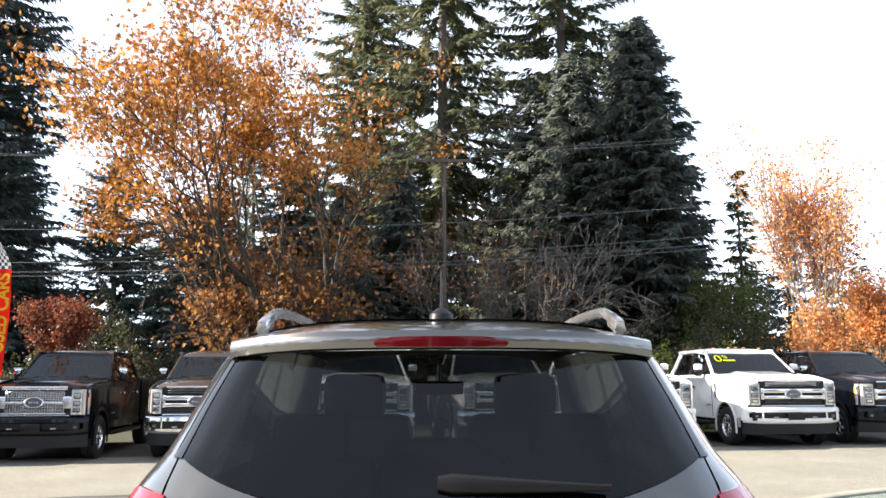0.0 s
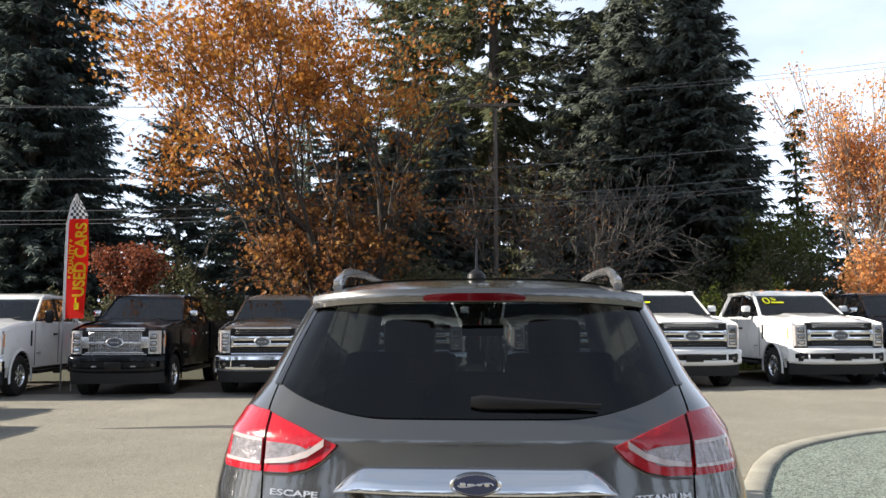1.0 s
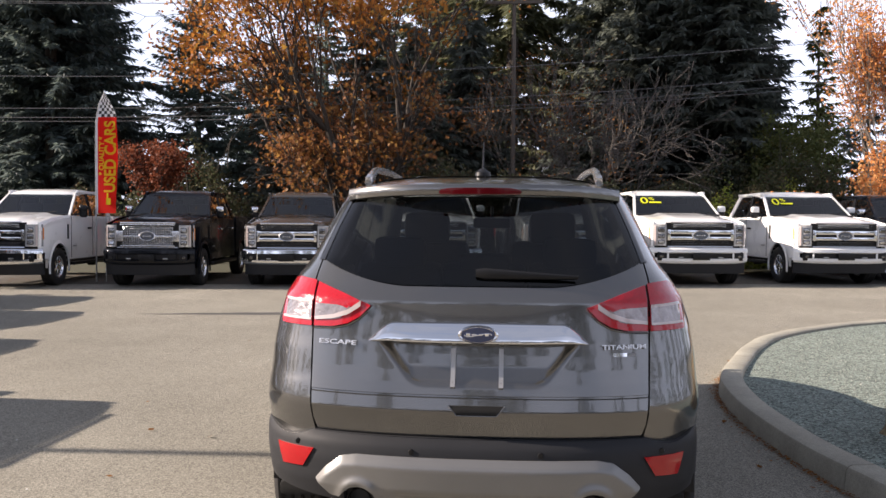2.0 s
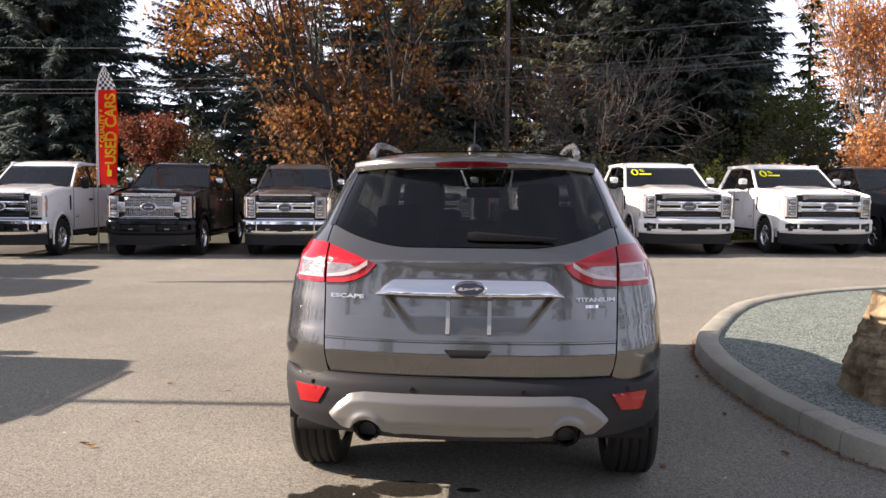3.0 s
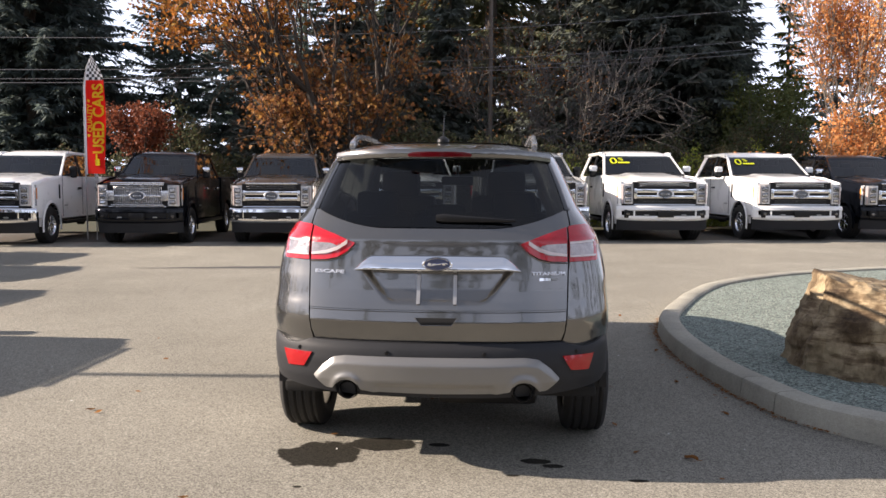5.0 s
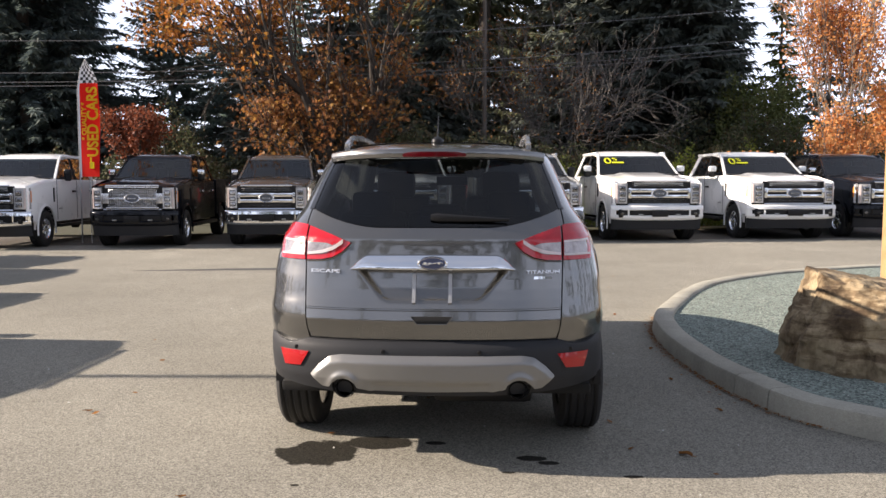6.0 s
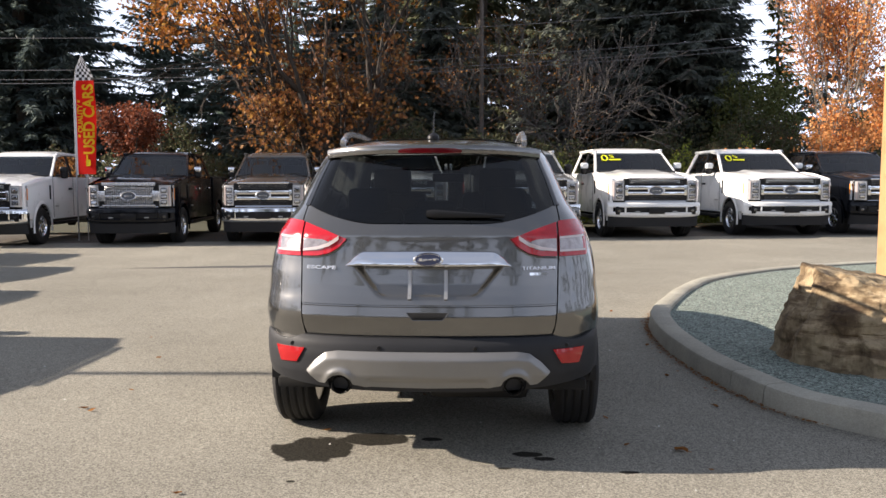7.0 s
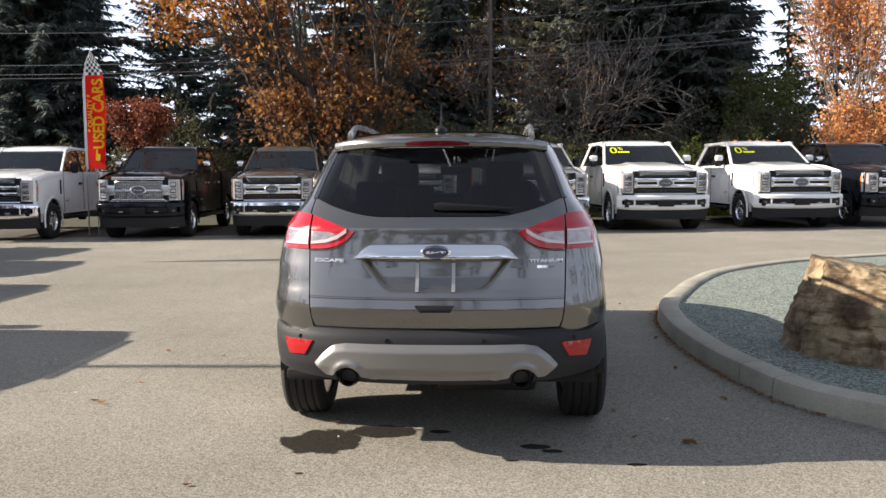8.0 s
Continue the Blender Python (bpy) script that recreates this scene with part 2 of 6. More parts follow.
def rock_material():
    """Split sandstone: tan faces, dark iron stains in upright streaks, crisp cracks and grain."""
    m = mat("sandstone", [(0.12, 0.088, 0.058), (0.21, 0.155, 0.095), (0.33, 0.255, 0.155), (0.41, 0.33, 0.21), (0.22, 0.172, 0.118)], 0.9, 0.0, 0.30, 3.4, 0.30, 34, bump=1.0, bump_scale=16)
    n, l = m.node_tree.nodes, m.node_tree.links
    for q in n:
        if q.bl_idname == "ShaderNodeTexNoise":
            q.inputs["Detail"].default_value, q.inputs["Roughness"].default_value = 11, 0.72
    b = n["Principled BSDF"]
    tc = next(x for x in n if x.bl_idname == "ShaderNodeTexCoord")
    cur = b.inputs["Base Color"].links[0].from_socket
    for scale, lo, hi, dark in (((4.0, 4.0, 1.8), 0.47, 0.60, (0.52, 0.47, 0.42, 1)), ((2.0, 2.0, 10.0), 0.52, 0.60, (0.45, 0.40, 0.36, 1)), ((5.0, 5.0, 3.5), 0.48, 0.60, (0.45, 0.40, 0.35, 1))):
        mp = n.new("ShaderNodeMapping")
        mp.inputs["Scale"].default_value = scale
        l.new(tc.outputs["Object"], mp.inputs["Vector"])
        nz = n.new("ShaderNodeTexNoise")
        nz.inputs["Scale"].default_value, nz.inputs["Detail"].default_value, nz.inputs["Roughness"].default_value = 1.0, 8, 0.65
        l.new(mp.outputs[0], nz.inputs["Vector"])
        mr = n.new("ShaderNodeMapRange")
        mr.inputs[1].default_value, mr.inputs[2].default_value = lo, hi
        l.new(nz.outputs["Fac"], mr.inputs[0])
        mx = n.new("ShaderNodeMix")
        mx.data_type, mx.blend_type = "RGBA", "MULTIPLY"
        l.new(mr.outputs[0], mx.inputs[0])
        l.new(cur, mx.inputs[6])
        mx.inputs[7].default_value = dark
        cur = mx.outputs[2]
    l.new(cur, b.inputs["Base Color"])
    return m


M_ROCK = rock_material()


def speckle(m, scale, lo, hi):
    """Multiplies a material's colour by a different shade for each small grain."""
    n, l = m.node_tree.nodes, m.node_tree.links
    b = n["Principled BSDF"]
    base = b.inputs["Base Color"].links[0].from_socket
    tc = next(x for x in n if x.bl_idname == "ShaderNodeTexCoord")
    vor = n.new("ShaderNodeTexVoronoi")
    vor.inputs["Scale"].default_value = scale
    l.new(tc.outputs["Object"], vor.inputs["Vector"])
    sep = n.new("ShaderNodeSeparateColor")
    l.new(vor.outputs["Color"], sep.inputs[0])
    mr = n.new("ShaderNodeMapRange")
    mr.inputs[3].default_value, mr.inputs[4].default_value = lo, hi
    l.new(sep.outputs[0], mr.inputs[0])
    mm = n.new("ShaderNodeMix")
    mm.data_type, mm.blend_type = "RGBA", "MULTIPLY"
    mm.inputs[0].default_value = 1.0
    l.new(base, mm.inputs[6])
    l.new(mr.outputs[0], mm.inputs[7])
    l.new(mm.outputs[2], b.inputs["Base Color"])
    return m


speckle(M_GRAVELBED, 62.0, 0.30, 1.65)
speckle(M_KERB, 190.0, 0.90, 1.10)


def asphalt_material():
    """Worn asphalt: aggregate, broad weathering, a few wet patches with outlines of their own."""
    m = mat("worn_asphalt", (0.272, 0.258, 0.222), 0.9, 0.0, 0.16, 0.7, 0.0, 60, bump=0.8, bump_scale=260, gloss=0.12)
    n, l = m.node_tree.nodes, m.node_tree.links
    b = n["Principled BSDF"]
    base = b.inputs["Base Color"].links[0].from_socket
    tc = next(x for x in n if x.bl_idname == "ShaderNodeTexCoord")
    vor = n.new("ShaderNodeTexVoronoi")
    vor.inputs["Scale"].default_value = 150.0
    l.new(tc.outputs["Object"], vor.inputs["Vector"])
    sep = n.new("ShaderNodeSeparateColor")
    l.new(vor.outputs["Color"], sep.inputs[0])
    gr = n.new("ShaderNodeValToRGB")
    gr.color_ramp.elements[0].color, gr.color_ramp.elements[1].color = (0.55, 0.55, 0.55, 1), (1.46, 1.45, 1.41, 1)
    l.new(sep.outputs[0], gr.inputs["Fac"])
    mul = n.new("ShaderNodeMix")
    mul.data_type, mul.blend_type = "RGBA", "MULTIPLY"
    mul.inputs[0].default_value = 1.0
    l.new(base, mul.inputs[6])
    l.new(gr.outputs["Color"], mul.inputs[7])
    cur = mul.outputs[2]
    for scale, lo, hi in ((34.0, 0.90, 1.10), (0.22, 0.86, 1.12)):
        nz = n.new("ShaderNodeTexNoise")
        nz.inputs["Scale"].default_value = scale
        nz.inputs["Detail"].default_value = 8
        nz.inputs["Roughness"].default_value = 0.75
        l.new(tc.outputs["Object"], nz.inputs["Vector"])
        mr = n.new("ShaderNodeMapRange")
        mr.inputs[1].default_value, mr.inputs[2].default_value = 0.35, 0.65
        mr.inputs[3].default_value, mr.inputs[4].default_value = lo, hi
        l.new(nz.outputs["Fac"], mr.inputs[0])
        mm = n.new("ShaderNodeMix")
        mm.data_type, mm.blend_type = "RGBA", "MULTIPLY"
        mm.inputs[0].default_value = 1.0
        l.new(cur, mm.inputs[6])
        l.new(mr.outputs[0], mm.inputs[7])
        cur = mm.outputs[2]
    wob = n.new("ShaderNodeTexNoise")
    wob.inputs["Scale"].default_value = 11.0
    wob.inputs["Detail"].default_value = 7
    l.new(tc.outputs["Object"], wob.inputs["Vector"])
    wet = None
    for x, y, rx, ry in [(-0.615, 0.297, 0.225, 0.195), (-0.31, 0.485, 0.19, 0.11), (0.005, 0.49, 0.06, 0.03), (0.515, 0.262, 0.085, 0.04), (0.60, 0.20, 0.06, 0.03), (0.39, 0.05, 0.035, 0.014), (-0.626, -0.167, 0.022, 0.014), (1.0, 0.02, 0.05, 0.02)]:
        mp = n.new("ShaderNodeMapping")
        mp.vector_type = "POINT"
        mp.inputs["Location"].default_value = (-x / rx, -y / ry, 0)
        mp.inputs["Scale"].default_value = (1 / rx, 1 / ry, 0)
        l.new(tc.outputs["Object"], mp.inputs["Vector"])
        ln = n.new("ShaderNodeVectorMath")
        ln.operation = "LENGTH"
        l.new(mp.outputs[0], ln.inputs[0])
        ad = n.new("ShaderNodeMath")
        ad.operation = "MULTIPLY_ADD"
        l.new(wob.outputs["Fac"], ad.inputs[0])
        ad.inputs[1].default_value = 0.8
        l.new(ln.outputs["Value"], ad.inputs[2])
        mr = n.new("ShaderNodeMapRange")
        mr.inputs[1].default_value, mr.inputs[2].default_value = 1.44, 1.34
        mr.inputs[3].default_value, mr.inputs[4].default_value = 0.0, 1.0
        l.new(ad.outputs[0], mr.inputs[0])
        if wet is None:
            wet = mr.outputs[0]
        else:
            mx = n.new("ShaderNodeMath")
            mx.operation = "MAXIMUM"
            l.new(wet, mx.inputs[0])
            l.new(mr.outputs[0], mx.inputs[1])
            wet = mx.outputs[0]
    wm = n.new("ShaderNodeMix")
    wm.data_type, wm.blend_type = "RGBA", "MULTIPLY"
    l.new(wet, wm.inputs[0])
    l.new(cur, wm.inputs[6])
    wm.inputs[7].default_value = (0.10, 0.095, 0.088, 1)
    l.new(wm.outputs[2], b.inputs["Base Color"])
    return m


M_ASPHALT = asphalt_material()
M_SOIL = mat("leaf_strewn_soil", [(0.032, 0.025, 0.015), (0.045, 0.042, 0.018), (0.03, 0.034, 0.014), (0.07, 0.04, 0.02)], 0.95, 0.0, 0.3, 0.35, 0.3, 12, bump=0.6, bump_scale=14)


# ---- mesh helpers ----
def obj(name, data, parent=None, label=""):
    ob = new(name, data)
    if parent is not None:
        ob.parent = parent
    if label:
        ob["label"] = label
    return ob


def finish(bm, name, material, smooth=True):
    me = bpy.data.meshes.new(name)
    bm.to_mesh(me)
    bm.free()
    if material is not None:
        me.materials.append(material)
    if smooth:
        me.shade_smooth()
        me.set_sharp_from_angle(angle=radians(38))
    return me


def part(name, bm, material, parent, label="", smooth=True):
    """Links a bmesh as one mesh object under a thing or under a part."""
    return obj(name, finish(bm, name, material, smooth), parent, label)


def thing(name, m=None):
    e = new(name)
    e.empty_display_size = 0.2
    if m is not None:
        e.matrix_basis = m
    return e


def box(bm, c, s, bev=0.0, rot=None, taper=None, seg=2):
    """A box of size s about c; taper: (kx, ky) by which its top shrinks; bev rounds its edges."""
    r = bmesh.ops.create_cube(bm, size=1.0)["verts"]
    for v in r:
        if taper and v.co.z > 0:
            v.co.x *= taper[0]
            v.co.y *= taper[1]
        v.co = Vector((v.co.x * s[0], v.co.y * s[1], v.co.z * s[2]))
    if bev:
        edges = list({e for v in r for e in v.link_edges})
        r = list({v for f in bmesh.ops.bevel(bm, geom=edges, offset=bev, segments=seg, profile=0.6, affect="EDGES")["faces"] for v in f.verts} | {v for v in r if v.is_valid})
    m = Matrix.Translation(c) @ (rot.to_4x4() if rot is not None else Matrix())
    bmesh.ops.transform(bm, matrix=m, verts=r)
    return bm


def nb():
    return bmesh.new()


def lathe(bm, profile, axis, centre, seg=32, close=False):
    """Turns (radius, along) pairs about an axis ('x', 'y' or 'z') through centre."""
    rings = []
    for r, a in profile:
        ring = []
        for i in range(seg):
            t = 2 * math.pi * i / seg
            c, s = r * math.cos(t), r * math.sin(t)
            p = {"x": (a, c, s), "y": (s, a, c), "z": (c, s, a)}[axis]
            ring.append(bm.verts.new(Vector(p) + Vector(centre)))
        rings.append(ring)
    pairs = list(zip(rings, rings[1:])) + ([(rings[-1], rings[0])] if close else [])
    for a, b in pairs:
        for i in range(seg):
            bm.faces.new((a[i], a[(i + 1) % seg], b[(i + 1) % seg], b[i]))
    if not close:
        for ring in (rings[0], rings[-1]):
            if len({tuple(round(c, 5) for c in v.co) for v in ring}) > 2:
                bm.faces.new(ring)
    bmesh.ops.remove_doubles(bm, verts=bm.verts, dist=1e-6)
    bmesh.ops.recalc_face_normals(bm, faces=bm.faces)
    return bm


def tube(bm, pts, radii, seg=6, cap=True):
    pts = [Vector(p) for p in pts]
    rings = []
    for i, p in enumerate(pts):
        d = (pts[min(i + 1, len(pts) - 1)] - pts[max(i - 1, 0)]).normalized()
        a = d.cross(Vector((0, 0, 1)) if abs(d.z) < 0.9 else Vector((1, 0, 0))).normalized()
        b = d.cross(a)
        r = radii[i] if isinstance(radii, (list, tuple)) else radii
        rings.append([bm.verts.new(p + (a * math.cos(2 * math.pi * k / seg) + b * math.sin(2 * math.pi * k / seg)) * r) for k in range(seg)])
    for a, b in zip(rings, rings[1:]):
        for i in range(seg):
            bm.faces.new((a[i], a[(i + 1) % seg], b[(i + 1) % seg], b[i]))
    if cap:
        bm.faces.new(rings[0])
        bm.faces.new(rings[-1])
    return bm


def grid(bm, f, nu, nv, thick=None, flip=False):
    """A sheet f(u, v), u and v from 0 to 1; thick: a vector by which its rim and back are set off."""
    g = [[bm.verts.new(f(i / nu, j / nv)) for j in range(nv + 1)] for i in range(nu + 1)]
    for i in range(nu):
        for j in range(nv):
            q = (g[i][j], g[i + 1][j], g[i + 1][j + 1], g[i][j + 1])
            bm.faces.new(q if not flip else q[::-1])
    if thick is not None:
        rim = [g[i][0] for i in range(nu + 1)] + [g[nu][j] for j in range(1, nv + 1)] + [g[i][nv] for i in range(nu - 1, -1, -1)] + [g[0][j] for j in range(nv - 1, 0, -1)]
        back = [bm.verts.new(v.co + Vector(thick)) for v in rim]
        k = len(rim)
        for i in range(k):
            q = (rim[i], back[i], back[(i + 1) % k], rim[(i + 1) % k])
            bm.faces.new(q if not flip else q[::-1])
    return bm


def prism(bm, outline, axis, lo, hi):
    """Extrudes a closed outline of 2D points along an axis from lo to hi."""
    def at(p, a):
        return {"x": (a, p[0], p[1]), "y": (p[0], a, p[1]), "z": (p[0], p[1], a)}[axis]
    a = [bm.verts.new(at(p, lo)) for p in outline]
    b = [bm.verts.new(at(p, hi)) for p in outline]
    bm.faces.new(a)
    bm.faces.new(b[::-1])
    k = len(outline)
    for i in range(k):
        bm.faces.new((a[i], b[i], b[(i + 1) % k], a[(i + 1) % k]))
    bmesh.ops.recalc_face_normals(bm, faces=bm.faces)
    return bm


def lerp(keys, x):
    return float(np.interp(x, [k[0] for k in keys], [k[1] for k in keys]))


def text_mesh(name, body, size, material, parent, m, depth=0.002, squash=1.0, bold=0.0):
    cu = bpy.data.curves.new(name, "FONT")
    cu.offset = size * bold
    cu.body, cu.size, cu.extrude, cu.align_x, cu.align_y = body, size, depth, "CENTER", "CENTER"
    tmp = new("tmp_text", cu)
    me = bpy.data.meshes.new_from_object(tmp.evaluated_get(bpy.context.evaluated_depsgraph_get()))
    bpy.data.objects.remove(tmp)
    me.transform(m @ Matrix.Diagonal((squash, 1, 1, 1)))
    me.materials.clear()
    me.materials.append(material)
    me.name = name
    return obj(name, me, parent)


# ---- structure ----
def sheet(name, outline, z, material, label):
    bm = nb()
    f = bm.faces.new([bm.verts.new((x, y, z)) for x, y in outline])
    if f.normal.z < 0:
        f.normal_flip()
    ob = new(name, finish(bm, name, material, False))
    return tagged(ob, label, name, kind="structure")


sheet("ground", [(-900, -900), (900, -900), (900, 900), (-900, 900)], -0.03, M_SOIL, "dark leaf-strewn soil and rough grass under the trees")
road = sheet("road", [(-70, -60), (70, -60), (70, 34.5), (22, 24.9), (-24, 15.7), (-70, 6.5)], 0.0, M_ASPHALT, "worn beige-grey asphalt of a car lot with wet patches")


# a darker sheet over the asphalt under the row of trucks, from the front wheels back
M_BAY = mat("dark_bay_sheet", (0.115, 0.105, 0.092), 0.9, 0.0, 0.35, 0.9, 0.25, 70, bump=0.6, bump_scale=200, gloss=0.12)
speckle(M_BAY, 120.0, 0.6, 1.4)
sheet("parking_bays", [(-24, 11.83), (30, 21.17), (30, 26.4), (22, 24.8), (-24, 15.6)], 0.004, M_BAY, "dark speckled sheet on the asphalt under the row of trucks")


# a narrow darker strip on the asphalt, pointed at its left end
def build_dark_strip():
    bm = nb()
    def f(u, v):
        x = -5.6 + 5.8 * u
        w = 0.32 * min(1, u * 3.0) ** 0.8
        return Vector((x, 9.05 + 0.20 * (x + 5.6) * (1 - 0.3 * u) + w * (v - 0.5) + 0.015 * math.sin(9 * x), 0.004))
    grid(bm, f, 30, 1)
    ob = part("bitumen_strip", bm, mat("dark_strip_grey", (0.075, 0.073, 0.071), 0.85, 0.0, 0.2, 3, 0.2, 120, bump=0.4, bump_scale=240), None, smooth=False)
    tagged(ob, "narrow dark strip on the asphalt, pointed at one end", "road repair", kind="structure")


build_dark_strip()


# ---- kerbed island, boulder, timber post ----
ISLAND = [(13.0, 10.2), (16.0, 8.0), (16.4, 3.0), (13.0, -1.2), (8.0, -1.9), (4.6, -0.9), (3.0, 0.15), (2.32, 0.76), (2.08, 1.12), (1.95, 1.62), (1.865, 2.15), (1.82, 2.80), (1.835, 3.5), (1.91, 4.1),
          (2.05, 4.6), (2.28, 5.2), (2.66, 6.1), (3.25, 7.12), (4.33, 8.18), (5.4, 8.85), (6.9, 9.5), (9.5, 10.1)]


def smooth_loop(pts, step):
    """Points about every step along a closed Catmull-Rom curve."""
    out, k = [], len(pts)
    for i in range(k):
        p0, p1, p2, p3 = (Vector(pts[(i + d) % k]) for d in (-1, 0, 1, 2))
        m = max(1, round((p2 - p1).length / step))
        for j in range(m):
            t = j / m
            out.append(0.5 * ((2 * p1) + (p2 - p0) * t + (2 * p0 - 5 * p1 + 4 * p2 - p3) * t * t + (3 * p1 - p0 - 3 * p2 + p3) * t ** 3))
    return out


KERB_H, KERB_W = 0.14, 0.21


def build_island():
    loop = smooth_loop(ISLAND, 0.12)
    k = len(loop)
    nrm = []
    for i in range(k):
        d = (loop[(i + 1) % k] - loop[i - 1]).normalized()
        nrm.append(Vector((d.y, -d.x)))
    bm = nb()
    inner = [p + n * (KERB_W - 0.01) for p, n in zip(loop, nrm)]
    f = bm.faces.new([bm.verts.new((p.x, p.y, KERB_H - 0.035)) for p in inner])
    if f.normal.z < 0:
        f.normal_flip()
    bed = part("gravel_bed", bm, M_GRAVELBED, None, smooth=False)
    tagged(bed, "raised bed of grey-green crushed gravel inside a kerb", "gravel bed", kind="structure")
    kerb = tagged(thing("kerb"), "pale concrete kerb curving round a gravel island", "kerb", kind="structure")
    # pieces run between the joints; one short piece closes the ring near the boulder
    cuts, i, rng = [0], 0, random.Random(3)
    while i < k:
        i += rng.choice((15, 16, 17))
        cuts.append(min(i, k))
    j = min(range(k), key=lambda q: (loop[q] - Vector((1.95, 1.64))).length)
    cuts = sorted(set(c for c in cuts if abs(c - j) > 14) | {0, j - 3, j, k})
    prof = [(0.0, -0.02), (0.012, KERB_H - 0.03), (0.022, KERB_H - 0.01), (0.045, KERB_H), (KERB_W - 0.03, KERB_H), (KERB_W - 0.008, KERB_H - 0.012), (KERB_W, KERB_H - 0.06), (KERB_W, -0.02)]
    for a, b in zip(cuts, cuts[1:]):
        bm = nb()
        rows = []
        n = b - a
        for q in range(n + 1):
            p, w = loop[(a + q) % k].copy(), nrm[(a + q) % k]
            d = Vector((-w.y, w.x))
            if q == 0:
                p += d * 0.004
            if q == n:
                p -= d * 0.004
            rows.append([bm.verts.new(((p + w * o).x, (p + w * o).y, z + 0.002 * math.sin(7 * (a + q)))) for o, z in prof])
        for r0, r1 in zip(rows, rows[1:]):
            for s in range(len(prof) - 1):
                bm.faces.new((r0[s], r0[s + 1], r1[s + 1], r1[s]))
        bm.faces.new(rows[0])
        bm.faces.new(rows[-1][::-1])
        bmesh.ops.recalc_face_normals(bm, faces=bm.faces)
        part("kerb_stone", bm, M_KERB, kerb)
    # loose chips over the part of the bed near the car
    rng = np.random.default_rng(5)
    pts = []
    poly = np.array([[p.x, p.y] for p in inner])
    cand = np.column_stack([rng.uniform(1.9, 7.5, 60000), rng.uniform(-1.0, 9.2, 60000)])
    keep = rng.random(len(cand)) < np.clip(1.15 - 0.12 * (cand[:, 0] - 2) - 0.06 * (cand[:, 1] - 1), 0.15, 1)
    cand = cand[keep]
    x, y = cand[:, 0], cand[:, 1]
    inside = np.zeros(len(cand), bool)
    for (x0, y0), (x1, y1) in zip(poly, np.roll(poly, -1, 0)):
        if y0 != y1:
            inside ^= ((y0 > y) != (y1 > y)) & (x < (x1 - x0) * (y - y0) / (y1 - y0) + x0)
    cand = cand[inside]
    n = len(cand)
    base = np.array([[1, 0, 0], [-0.5, 0.87, 0], [-0.5, -0.87, 0], [0.1, 0.05, 0.8]])
    ang = rng.uniform(0, 6.28, n)
    s = rng.uniform(0.006, 0.013, n)
    ca, sa = np.cos(ang), np.sin(ang)
    v = np.zeros((n, 4, 3))
    for q in range(4):
        jit = rng.uniform(0.7, 1.3, n)
        v[:, q, 0] = cand[:, 0] + s * jit * (ca * base[q, 0] - sa * base[q, 1])
        v[:, q, 1] = cand[:, 1] + s * jit * (sa * base[q, 0] + ca * base[q, 1])
        v[:, q, 2] = KERB_H - 0.037 + s * jit * base[q, 2]
    f = (np.arange(n)[:, None, None] * 4 + np.array([[0, 1, 3], [1, 2, 3], [2, 0, 3]])[None]).reshape(-1, 3)
    ob = new("gravel", from_arrays("gravel", v.reshape(-1, 3), f, M_GRAVEL))
    tagged(ob, "loose grey-green gravel chips covering the island bed", "gravel", kind="stuff")


def from_arrays(name, verts, faces, material, smooth=False):
    me = bpy.data.meshes.new(name)
    nv, nf, k = len(verts), len(faces), faces.shape[1]
    me.vertices.add(nv)
    me.vertices.foreach_set("co", np.ascontiguousarray(verts, dtype=np.float32).ravel())
    me.loops.add(nf * k)
    me.loops.foreach_set("vertex_index", np.ascontiguousarray(faces, dtype=np.int32).ravel())
    me.polygons.add(nf)
    me.polygons.foreach_set("loop_start", np.arange(nf, dtype=np.int32) * k)
    me.update(calc_edges=True)
    me.validate()
    me.materials.append(material)
    if smooth:
        me.shade_smooth()
    return me


build_island()


